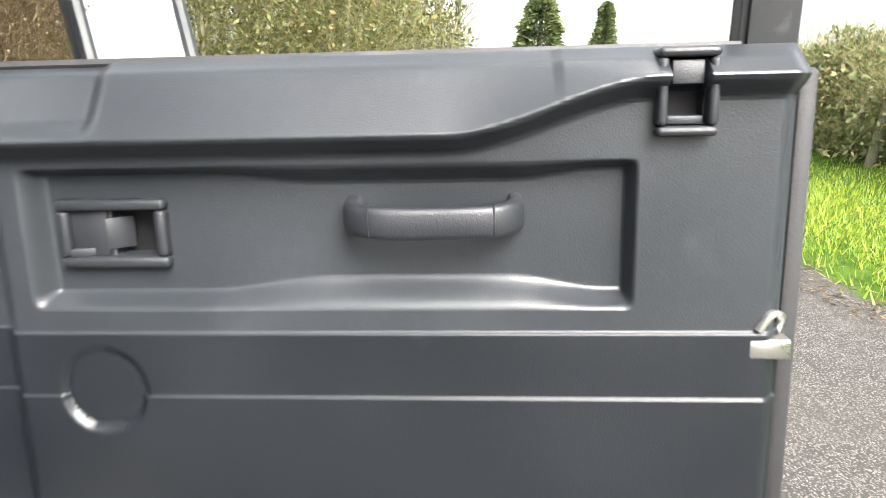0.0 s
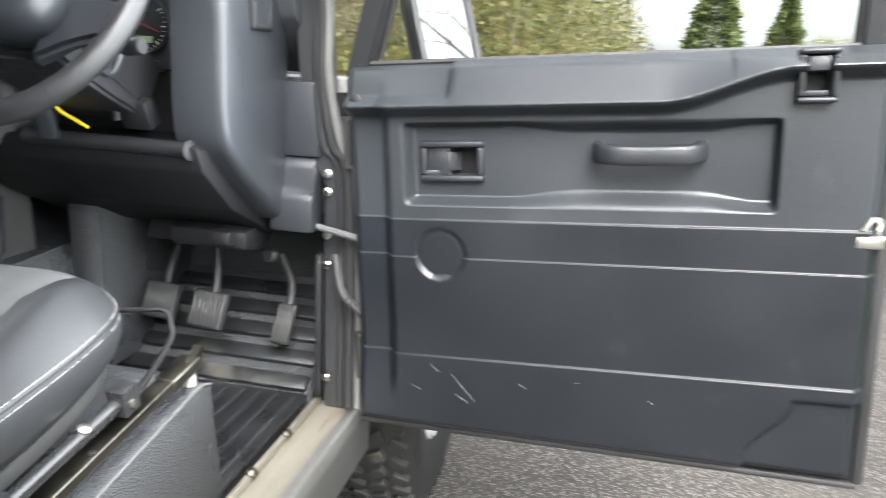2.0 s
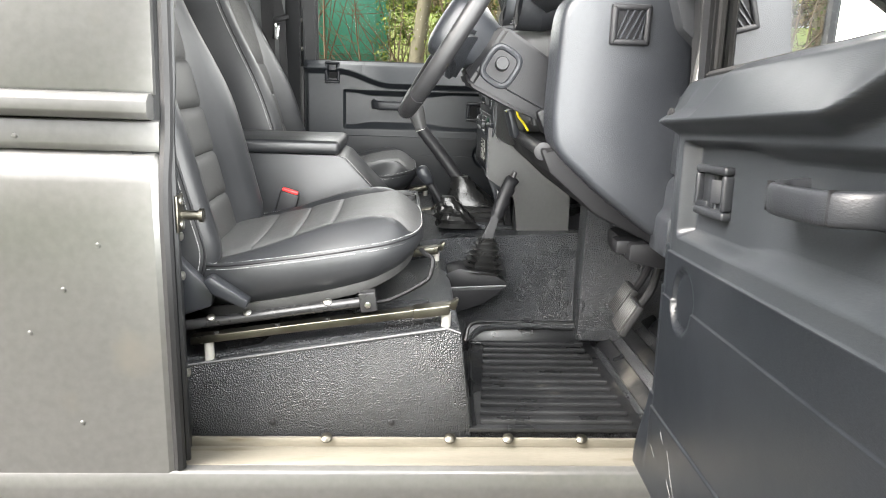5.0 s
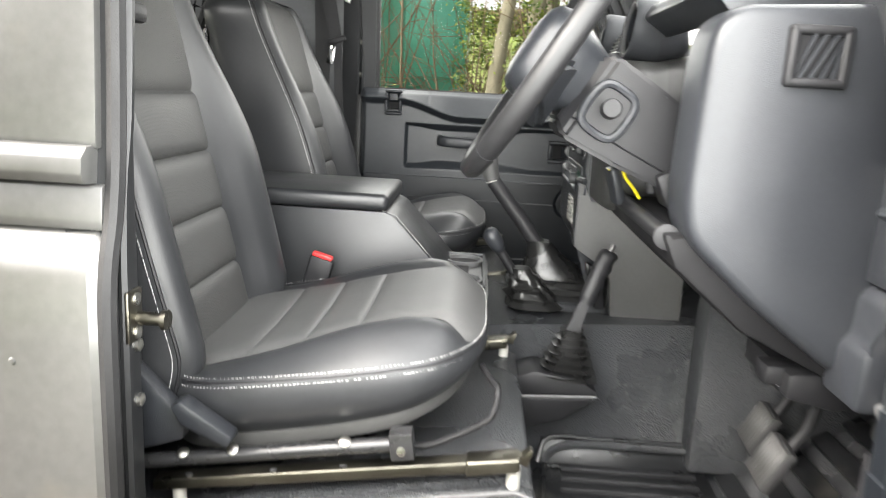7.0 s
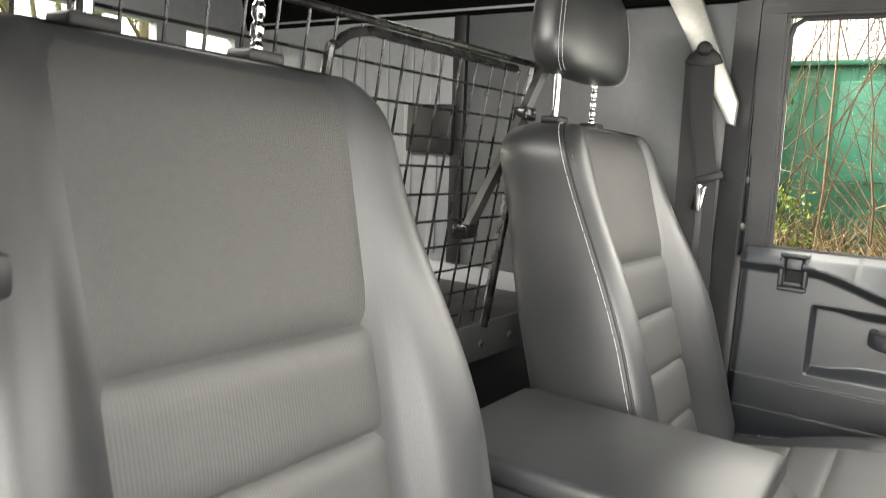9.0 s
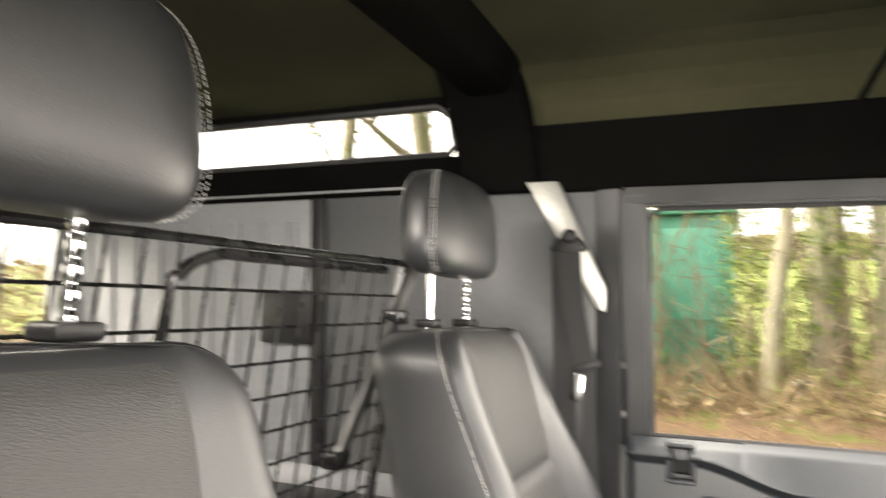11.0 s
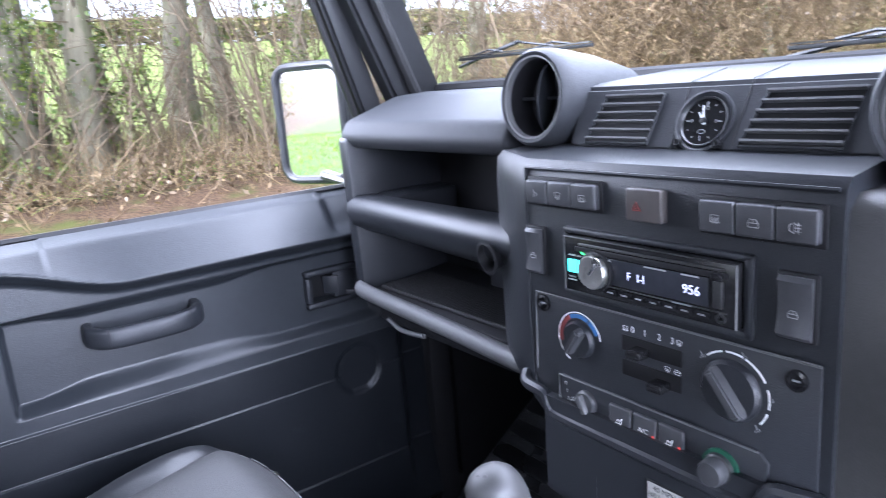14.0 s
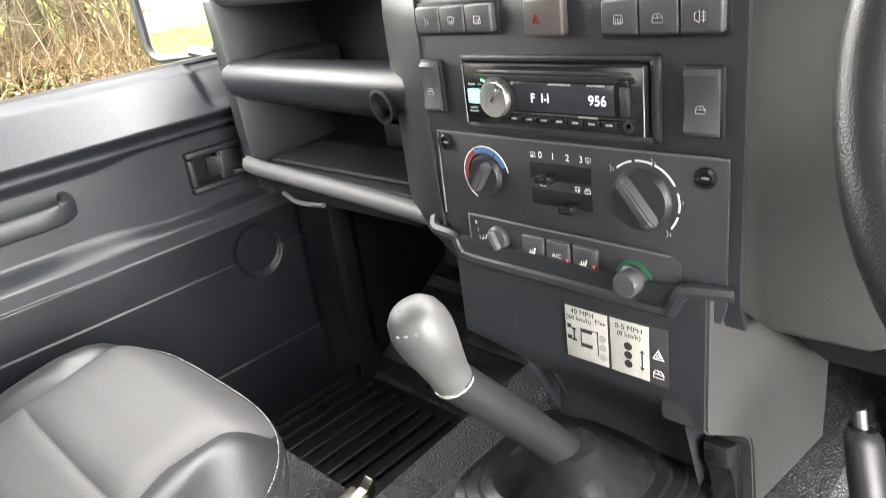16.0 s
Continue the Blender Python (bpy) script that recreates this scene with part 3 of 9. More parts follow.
def b_pillar(sd):
    bm = B()
    loft(bm, [[Vector((x, sy(sd, y), z)) for x, y in ((-0.90, yi + 0.012), (-0.846, yi), (-0.846, yo - 0.006), (-0.90, yo))] for z, yi, yo in ((0.52, 0.744, 0.805), (1.10, 0.744, 0.805), (1.165, 0.742, 0.797), (1.76, 0.724, 0.757))])
    bmesh.ops.recalc_face_normals(bm, faces=bm.faces)
    bmesh.ops.bevel(bm, geom=list(bm.edges), offset=0.004, segments=2, affect='EDGES')
    add("door_post", bm, paint_dark, "dark painted door post")
    # rubber seal down the post, with the bend at the shoulder
    bm = B()
    pts = [(-0.842, sy(sd, 0.755), 1.745), (-0.842, sy(sd, 0.785), 1.25), (-0.842, sy(sd, 0.800), 1.11), (-0.844, sy(sd, 0.818), 1.03), (-0.846, sy(sd, 0.820), 0.92), (-0.846, sy(sd, 0.820), 0.53)]
    tube(bm, curve(pts, 5), 0.0105, 8)
    add("door_seal", bm, rubber)
    bm = B()
    pts = [(-0.838, sy(sd, 0.735), 1.74), (-0.838, sy(sd, 0.765), 1.25), (-0.840, sy(sd, 0.79), 1.05), (-0.840, sy(sd, 0.795), 0.53)]
    tube(bm, curve(pts, 5), 0.006, 6)
    add("door_seal_lip", bm, paint_dark)
    for z in (1.52, 1.38, 1.28, 0.93, 0.86, 0.68):
        bm = B()
        lathe(bm, [(0.008, 0), (0.008, 0.004), (0.005, 0.006)], (-0.846, sy(sd, 0.755), z), (1, 0, 0), 8)
        add("post_bolt", bm, steel)
    # the striker: a plate with two screws and a pin
    st = B()
    box(st, (-0.835, sy(sd, 0.782), 0.976), (0.006, 0.034, 0.062), 0.012)
    st = add("striker_plate", st, gold_steel, "bright plated door striker")
    bm = B()
    cyl(bm, (-0.836, sy(sd, 0.778), 0.972), (-0.800, sy(sd, 0.778), 0.972), 0.008, seg=12)
    cyl(bm, (-0.803, sy(sd, 0.778), 0.972), (-0.797, sy(sd, 0.778), 0.972), 0.012, seg=12)
    part("pin", bm, gold_steel, st)
    for dz in (-0.02, 0.02):
        bm = B()
        lathe(bm, [(0.007, 0), (0.007, 0.003), (0.004, 0.004)], (-0.832, sy(sd, 0.782), 0.976 + dz), (1, 0, 0), 10)
        part("screw", bm, steel, st)


def a_pillar(sd):
    # windscreen post from the scuttle to the roof
    bm = B()
    lo, hi = Vector((0.05, sy(sd, 0.735), 1.37)), Vector((-0.165, sy(sd, 0.675), 1.775))
    rings = []
    for p in (lo, hi):
        rings.append([p + Vector(q) for q in ((-0.070, -sd * 0.012, 0), (0.03, -sd * 0.022, 0), (0.04, sd * 0.015, 0), (-0.075, sd * 0.024, 0))])
    loft(bm, rings)
    bmesh.ops.recalc_face_normals(bm, faces=bm.faces)
    bmesh.ops.bevel(bm, geom=list(bm.edges), offset=0.006, segments=2, affect='EDGES')
    add("windscreen_post", bm, paint_dark, "dark windscreen pillar")
    bm = B()
    tube(bm, [lo + Vector((-0.030, -sd * 0.024, 0)), hi + Vector((-0.030, -sd * 0.024, 0))], 0.010, 8)
    add("windscreen_seal", bm, rubber)
    # door post below the screen: bends out at the shoulder
    bm = B()
    rings = []
    for x, y, z in ((0.03, 0.735, 1.40), (0.045, 0.74, 1.22), (0.05, 0.755, 1.05), (0.055, 0.79, 1.00), (0.055, 0.79, 0.52)):
        rings.append([Vector((x + a, sy(sd, y + b), z)) for a, b in ((-0.02, -0.03), (0.05, -0.03), (0.05, 0.02), (-0.02, 0.02))])
    loft(bm, rings)
    bmesh.ops.recalc_face_normals(bm, faces=bm.faces)
    bmesh.ops.bevel(bm, geom=list(bm.edges), offset=0.005, segments=2, affect='EDGES')
    add("hinge_post", bm, paint_dark, "dark hinge post with pale worn edges")
    for off, r, m in ((0.022, 0.011, rubber), (0.002, 0.007, paint_dark), (0.040, 0.008, paint)):
        bm = B()
        pts = [(-0.185, sy(sd, 0.69 + off * 0.4), 1.775), (0.005, sy(sd, 0.745 + off * 0.5), 1.40), (0.016, sy(sd, 0.75 + off * 0.6), 1.20), (0.022, sy(sd, 0.758 + off), 1.08), (0.034, sy(sd, 0.79 + off), 0.99), (0.034, sy(sd, 0.795 + off), 0.54)]
        tube(bm, curve(pts, 5), r, 8)
        add("door_seal", bm, m)
    bm = B()
    a, b = sorted((sy(sd, 0.715), sy(sd, 0.763)))
    if sd > 0:
        span(bm, (-0.006, a, 0.50), (0.040, b, 1.24), 0.004)
        add("post_lining", bm, plastic_dark)
    bm = B()
    span(bm, (0.02, sy(sd, 0.752) - 0.006, 0.56), (0.045, sy(sd, 0.752) + 0.006, 0.86), 0.003)
    add("post_trim", bm, plastic_dark)
    for z in (1.32, 1.28, 1.02, 0.985, 0.90, 0.84, 0.60):
        bm = B()
        lathe(bm, [(0.009, 0), (0.009, 0.003), (0.005, 0.006)], (0.03, sy(sd, 0.768), z), (-1, 0, 0), 8)
        add("post_screw", bm, steel)


def roof():
    # side rail above the doors
    for sd in (-1, 1):
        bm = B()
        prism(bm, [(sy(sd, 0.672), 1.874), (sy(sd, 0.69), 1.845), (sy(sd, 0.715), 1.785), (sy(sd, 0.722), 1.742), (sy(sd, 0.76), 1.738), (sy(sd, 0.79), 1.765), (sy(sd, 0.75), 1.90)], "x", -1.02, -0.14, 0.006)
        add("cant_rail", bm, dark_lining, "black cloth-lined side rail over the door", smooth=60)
        bm = B()
        cove = [(0.50, 1.972), (0.56, 1.963), (0.61, 1.942), (0.65, 1.910), (0.676, 1.872)]
        prism(bm, [(sy(sd, q), z) for q, z in cove + [(0.75, 1.885), (0.75, 1.962)]], "x", -1.018, -0.142, 0.003)
        add("lining_cove", bm, lining, "olive grey lining curving down to the side rail", smooth=60)
        bm = B()
        tube(bm, curve([(-0.42 + 0.02 * k, sy(sd, q - 0.002), z - 0.002) for k, (q, z) in enumerate(reversed(cove))], 4), 0.006, 6)
        add("lining_seam", bm, dark_lining)
        bm = B()
        for a, b in (((-2.45, 1.745), (-0.88, 1.833)), ((-2.45, 1.943), (-0.88, 1.968)), ((-2.45, 1.82), (-2.06, 1.95)), ((-1.21, 1.82), (-0.88, 1.95))):
            y0 = 0.752 - (a[1] - 1.745) * 0.30
            y1 = 0.752 - (b[1] - 1.745) * 0.30
            rings = [[Vector((x, sy(sd, yy + k), z)) for yy, z, k in ((y0, a[1], 0.0), (y1, b[1], 0.0), (y1, b[1], 0.02), (y0, a[1], 0.02))] for x in (a[0], b[0])]
            loft(bm, rings)
        bmesh.ops.recalc_face_normals(bm, faces=bm.faces)
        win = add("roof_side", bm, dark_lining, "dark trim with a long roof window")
        bm = B()
        loft(bm, [[Vector((x, sy(sd, 0.738), 1.828)), Vector((x, sy(sd, 0.694), 1.95))] for x in (-2.07, -1.20)], False, False, False)
        pane = part("pane", bm, glass, win)
        pane.visible_shadow = False
        bm = B()
        o = [(-2.025, 1.838), (-1.24, 1.838), (-1.212, 1.858), (-1.215, 1.918), (-1.245, 1.942), (-2.025, 1.944), (-2.053, 1.925), (-2.055, 1.860)]
        tube(bm, [(x, sy(sd, 0.748 - (z - 1.80) * 0.36), z) for x, z in o], 0.010, 8, closed=True)
        part("seal", bm, rubber, win)
        bm = B()
        span(bm, (-2.4, sy(sd, 0.752) - 0.008, 1.765), (-1.16, sy(sd, 0.752) + 0.008, 1.785), 0.004)
        part("trim_rail", bm, panel_grey, win)
    bm = B()
    sheet(bm, lambda x, y: (x, YC + y, 1.976 - 0.014 * (abs(y) / 0.70) ** 4 + 0.004 * noise.noise((x * 3, y * 3, 1))), steps(-2.45, -0.2, 30), steps(-0.70, 0.70, 24))
    bmesh.ops.reverse_faces(bm, faces=bm.faces)
    add("headlining", bm, lining, "olive grey cloth headlining", smooth=60)
    bm = B()
    sheet(bm, lambda x, y: (x, YC + y, 2.005 - 0.045 * (abs(y) / 0.76) ** 4), [-2.47, -1.6, -0.8, -0.16], steps(-0.76, 0.76, 16))
    add("roof_skin", bm, paint, smooth=60)
    bm = B()
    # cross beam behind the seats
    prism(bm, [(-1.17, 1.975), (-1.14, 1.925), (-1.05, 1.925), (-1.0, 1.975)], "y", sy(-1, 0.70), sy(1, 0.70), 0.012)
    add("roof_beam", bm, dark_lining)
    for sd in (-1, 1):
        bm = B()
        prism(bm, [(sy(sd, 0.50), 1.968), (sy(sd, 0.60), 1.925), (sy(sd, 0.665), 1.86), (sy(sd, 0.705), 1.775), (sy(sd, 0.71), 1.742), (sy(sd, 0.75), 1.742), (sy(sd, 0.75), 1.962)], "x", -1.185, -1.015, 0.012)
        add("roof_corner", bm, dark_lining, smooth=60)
    bm = B()
    prism(bm, [(-0.22, 1.96), (-0.22, 1.80), (-0.17, 1.765), (-0.13, 1.78), (-0.13, 1.99)], "y", sy(-1, 0.72), sy(1, 0.72), 0.01)
    add("screen_header", bm, plastic_dark)


def windscreen():
    bm = B()
    sheet(bm, lambda y, t: (0.06 - 0.21 * t, YC + y, 1.39 + 0.39 * t), [-0.70, 0.70], [0, 1])
    o = add("windscreen", bm, glass)
    o.visible_shadow = False
    bm = B()
    tube(bm, [(0.055, sy(-1, 0.70), 1.398), (0.055, sy(1, 0.70), 1.398)], 0.012, 8)
    add("screen_bottom_seal", bm, rubber)
    bm = B()
    span(bm, (0.05, sy(-1, 0.67), 1.28), (0.12, sy(1, 0.74), 1.392), 0.01)
    add("scuttle", bm, paint_dark)
    bm = B()
    prism(bm, [(0.13, 1.15), (0.13, 1.20), (0.5, 1.20), (1.15, 1.16), (1.2, 1.0), (1.15, 0.9)], "y", sy(-1, 0.55), sy(1, 0.55), 0.02)
    add("bonnet", bm, paint, "grey painted bonnet")
    for sd in (-1, 1):
        bm = B()
        a, b = sorted((sy(sd, 0.55), sy(sd, 0.83)))
        prism(bm, [(0.10, 0.92), (0.10, 1.20), (1.15, 1.16), (1.2, 0.75), (1.05, 0.75), (0.95, 0.92)], "y", a, b, 0.02)
        add("front_wing", bm, paint, "grey painted front wing")
        bm = B()
        a, b = sorted((sy(sd, 0.80), sy(sd, 0.832)))
        prism(bm, [(0.085, 0.50), (0.085, 0.93), (0.20, 0.93), (0.16, 0.60), (0.13, 0.50)], "y", a, b, 0.004)
        add("wing_panel", bm, paint)
    for y0, y1, z in ((0.675, 0.365, 1.456), (0.08, -0.27, 1.428)):
        w = thing("windscreen_wiper", (0.09, y0, 1.40), "black windscreen wiper resting on the glass", "wiper", "windscreen wipers")
        bm = B()
        tube(bm, [(0.085, y0 + 0.02, z - 0.022), (0.076, y0 * 0.6 + y1 * 0.4, z + 0.004), (0.072, (y0 + y1) / 2, z + 0.008)], [0.003, 0.0035, 0.003], 6)
        part("arm", bm, black_steel, w)
        bm = B()
        box(bm, (0.070, (y0 + y1) / 2, z - 0.010), (0.006, abs(y1 - y0), 0.005), 0.001)
        part("blade", bm, rubber, w)
        bm = B()
        box(bm, (0.070, (y0 + y1) / 2, z - 0.0055), (0.007, abs(y1 - y0) * 0.98, 0.0018))
        part("spline", bm, dull_steel, w)
        q = (y1 - y0) / 2
        for mid, half, top in ((0.5, 0.50, 0.007), (0.26, 0.24, 0.001), (0.74, 0.24, 0.001)):
            c = y0 + (y1 - y0) * mid
            bm = B()
            tube(bm, [(0.071, c - q * half * 1.0, z - 0.005), (0.072, c, z + top), (0.071, c + q * half * 1.0, z - 0.005)], 0.0018, 5)
            part("bow", bm, black_steel, w)


def wheel(x, sd):
    y = sy(sd, 0.785)
    w = thing("road_wheel", (x, y, 0.0), "chunky off-road tyre on a silver steel rim", "wheel", "road wheels")
    bm = B()
    c = (x, y, 0.40)
    lathe(bm, [(0.215, -0.10), (0.23, -0.112), (0.30, -0.118), (0.365, -0.112), (0.385, -0.095), (0.388, 0.0), (0.385, 0.095), (0.365, 0.112), (0.30, 0.118), (0.23, 0.112), (0.215, 0.10)], c, (0, 1, 0), 64, False, False)
    part("tyre", bm, tyre_rubber, w)
    bm = B()
    for k in range(44):
        for j in range(4):
            a = (k + 0.25 * (j % 2) + 0.1 * j) * 2 * math.pi / 44
            off = (-0.084, -0.03, 0.03, 0.084)[j]
            r = 0.392 if abs(off) < 0.05 else 0.386
            m = Matrix.Translation(c) @ Matrix.Rotation(a, 4, 'Y') @ Matrix.Translation((0, off, r)) @ Matrix.Rotation((0.5 if j % 2 else -0.5), 4, 'Z')
            b = B()
            box(b, (0, 0, 0), (0.030, 0.046, 0.022), 0.003, seg=1)
            turned(b, m)
            me = bpy.data.meshes.new("t")
            b.to_mesh(me)
            b.free()
            bm.from_mesh(me)
            bpy.data.meshes.remove(me)
    part("tread", bm, tyre_rubber, w, kind="stuff")
    bm = B()
    lathe(bm, [(0.216, 0.1), (0.21, 0.105), (0.19, 0.08), (0.185, 0.03), (0.12, 0.02), (0.07, 0.05), (0.0, 0.052)], c, (0, sd, 0), 40, False, False)
    part("rim", bm, mat("silver_rim", (0.55, 0.55, 0.55), 0.35, metal=0.7, var=0.1, dirt=(0.2, 0.18, 0.15), dirt_scale=9) if "silver_rim" not in bpy.data.materials else bpy.data.materials["silver_rim"], w, "silver steel rim")


floor_and_tunnel()
rubber_mats()
seat_boxes()
sills()
for sd in (-1, 1):
    rear_quarter(sd)
    b_pillar(sd)
    a_pillar(sd)
    wheel(0.62, sd)
    wheel(-1.75, sd)
roof()
windscreen()


# ---- the two front doors ----
# Door space: s from the rear edge towards the hinge, n into the cab, z up (as on the shut door).
SHUT = Matrix(((1, 0, 0, -0.817), (0, -1, 0, 0.745), (0, 0, 1, -0.010), (0, 0, 0, 1)))
es = Vector((0.0735, 1.0, -0.0805)).normalized()
en = Vector((-1.0, 0.0735, 0)).normalized()
ez = es.cross(en).normalized()
ez = ez if ez.z > 0 else -ez
door_at = Vector((-0.115, -1.644, 1.017)) - ez * 0.978
OPEN = Matrix(((es.x, en.x, ez.x, door_at.x), (es.y, en.y, ez.y, door_at.y), (es.z, en.z, ez.z, door_at.z), (0, 0, 0, 1)))
L1, L2, L3 = 0.986, 0.919, 0.737


def card_depth(s, z):
    n = 0.0
    # three horizontal ledges
    n += 0.0034 * ease(L1 + 0.0015, L1 - 0.0015, z)
    r = math.hypot(s - 0.657, z - 0.925)
    if r > 0.043:
        n += 0.0028 * ease(L2 + 0.0012, L2 - 0.0012, z)
    n += 0.0034 * ease(L3 + 0.0015, L3 - 0.0015, z)
    # speaker blank: a shallow round dent
    n -= 0.0045 * ease(0.045, 0.0405, r)
    n -= 0.003 * math.exp(-((r - 0.042) / 0.0025) ** 2)
    # bolster under the window
    zc = 1.180 + 0.046 * ease(0.30, 0.11, s)
    if z > zc:
        n += 0.028 - 0.054 * (z - zc) / (1.255 - zc) * (1 if s > 0.2 else 0.8)
    n += 0.0 if z > zc else 0.028 * ease(zc - 0.022, zc, z)
    if s > 0.61 and z > 1.17:
        n -= 0.016 * ease(0.622, 0.645, s) * ease(1.18, 1.20, z)
    # the long recess with the pull handle: deeper slopes along its middle
    mid = ease(0.15, 0.24, s) * ease(0.54, 0.42, s)
    a = ease(0.124, 0.134, s) * ease(0.722, 0.703, s) * ease(1.153, 1.142 - 0.012 * mid, z) * ease(1.008, 1.026 + 0.014 * mid, z)
    n -= 0.024 * a
    # well of the inner release
    n -= 0.022 * ease(0.595, 0.597, s) * ease(0.641, 0.639, s) * ease(1.060, 1.062, z) * ease(1.111, 1.109, z)
    # well of the locking catch
    n -= 0.022 * ease(0.070, 0.072, s) * ease(0.104, 0.102, s) * ease(1.182, 1.184, z) * ease(1.242, 1.240, z)
    # corner pocket by the sill
    k = 0.082 + 0.068 * ease(0.705, 0.60, z)
    n -= 0.012 * ease(k + 0.004, k - 0.004, s) * ease(0.714, 0.706, z)
    # rounded rim and the front border
    e = min(s, 0.828 - s, z - 0.575, 1.252 - z)
    n -= 0.014 * (1 - ease(0.0, 0.014, e))
    n -= 0.020 * ease(0.742, 0.765, s) * ease(1.24, 1.15, z) * ease(0.60, 0.76, z)
    return n


def grab_handle():
    """The pull handle along s."""
    bm = B()
    a, b, z, off = 0.226, 0.402, 1.1015, -0.022
    pts = curve([(a + 0.010, off - 0.004, z), (a + 0.012, off + 0.022, z), (a + 0.035, off + 0.040, z - 0.002), (0.32, off + 0.042, z - 0.003), (b - 0.035, off + 0.040, z - 0.002), (b - 0.012, off + 0.022, z), (b - 0.010, off - 0.004, z)], 6)
    rings = []
    for i, p in enumerate(pts):
        d = (pts[min(i + 1, len(pts) - 1)] - pts[max(i - 1, 0)]).normalized()
        w = Vector((0, 0, 1))
        u = d.cross(w).normalized()
        hz = 0.0155 + 0.003 * (1 - ease(0, 6, min(i, len(pts) - 1 - i)))
        rings.append([p + u * (0.0085 * math.copysign(abs(math.cos(t)) ** 0.6, math.cos(t))) + w * (hz * math.copysign(abs(math.sin(t)) ** 0.6, math.sin(t))) for t in [k * 2 * math.pi / 16 for k in range(16)]])
    loft(bm, rings)
    bmesh.ops.recalc_face_normals(bm, faces=bm.faces)
    return bm


def door(name, m, label, mirror_side):
    at = m @ Vector((0.83, -0.03, 0.575))
    d = thing(name, at, label, "car door", "front doors")

    def dpart(nm, bm, material, parent=None, lab="", smooth=38):
        return part(nm, turned(bm, m), material, parent or d, lab, smooth)
    # trim card
    bm = B()
    us = sorted(set(steps(0.0, 0.828, 190) + steps(0.0, 0.02, 8) + steps(0.124, 0.142, 10) + steps(0.69, 0.728, 14) + [0.595, 0.596, 0.597, 0.639, 0.640, 0.641, 0.070, 0.071, 0.072, 0.102, 0.103, 0.104]))
    vs = sorted(set(steps(0.575, 1.252, 150) + [v for c in (L1, L2, L3) for v in steps(c - 0.005, c + 0.005, 8)] + steps(1.126, 1.156, 14) + steps(1.004, 1.044, 18) + steps(1.16, 1.232, 20) + [1.060, 1.061, 1.062, 1.109, 1.110, 1.111, 1.182, 1.183, 1.184, 1.240, 1.241, 1.242]))
    cut = L1 - 0.0005
    wide = lambda s: s - 0.016 * ease(0.055, 0.0, s)
    rise = lambda s, z: z + 0.022 * s / 0.83 * ease(0.72, 0.575, z)
    sheet(bm, lambda s, z: (wide(s), card_depth(s, z), rise(s, z)), us, [v for v in vs if v < cut] + [cut])
    bmesh.ops.reverse_faces(bm, faces=bm.faces)
    dpart("trim_card", bm, card_vinyl, lab="black grained vinyl door card with scuffs", smooth=80)
    bm = B()
    sheet(bm, lambda s, z: (wide(s), card_depth(s, z), z), us, [cut] + [v for v in vs if v > cut])
    bmesh.ops.reverse_faces(bm, faces=bm.faces)
    dpart("upper_moulding", bm, card_upper, lab="dark grey moulded upper trim with a handle recess", smooth=80)
    # pressed shell: inner skin, outer skin with its edge return
    bm = B()
    prism(bm, [(-0.036, 0.558), (0.845, 0.580), (0.845, 1.245), (-0.036, 1.245)], "y", -0.075, -0.066, 0.003)
    dpart("outer_skin", bm, paint, lab="grey painted outer skin")
    bm = B()
    prism(bm, [(-0.030, 0.566), (0.838, 0.588), (0.838, 1.235), (-0.030, 1.235)], "y", -0.066, -0.052, 0.006)
    dpart("inner_shell", bm, paint_dark)
    for o in ([(-0.036, 0.565), (-0.018, 0.565), (-0.018, 1.23), (-0.036, 1.23)], [(-0.028, 0.556), (0.838, 0.578), (0.838, 0.591), (-0.028, 0.569)]):
        bm = B()
        prism(bm, o, "y", -0.05, -0.016, 0.005)
        dpart("edge_seal", bm, rubber)
    # window frame: upright rear rail, slanted front rail, top rail; it leans inwards
    lean = lambda z: -0.062 + (z - 1.25) * 0.14

    def rail(p, q, w, dep=0.034):
        bm = B()
        rings = []
        for s, z in (p, q):
            n = lean(z)
            ds, dz = q[0] - p[0], q[1] - p[1]
            ln = math.hypot(ds, dz)
            u = Vector((-dz / ln, 0, ds / ln)) * w / 2
            c = Vector((s, n, z))
            rings.append([c - u + Vector((0, -dep / 2, 0)), c + u + Vector((0, -dep / 2, 0)), c + u + Vector((0, dep / 2, 0)), c - u + Vector((0, dep / 2, 0))])
        loft(bm, rings)
        bmesh.ops.recalc_face_normals(bm, faces=bm.faces)
        bmesh.ops.bevel(bm, geom=list(bm.edges), offset=0.006, segments=2, affect='EDGES')
        return bm
    dpart("rear_rail", rail((-0.001, 1.20), (-0.001, 1.74), 0.054), paint_dark)
    dpart("front_rail", rail((0.822, 1.22), (0.624, 1.722), 0.044), paint_dark)
    dpart("top_rail", rail((-0.024, 1.730), (0.632, 1.724), 0.040), paint_dark)
    pane_bm = B()
    quad = [(0.017, 1.225), (0.815, 1.225), (0.624, 1.715), (0.017, 1.715)]
    pane_bm.faces.new([pane_bm.verts.new((s, lean(z) - 0.004, z)) for s, z in quad])
    pane = dpart("window_pane", pane_bm, glass)
    pane.visible_shadow = False
    bm = B()
    tube(bm, [(0.024, -0.052, 1.251), (0.80, -0.052, 1.251)], 0.006, 6)
    dpart("waist_seal", bm, rubber)
    bm = B()
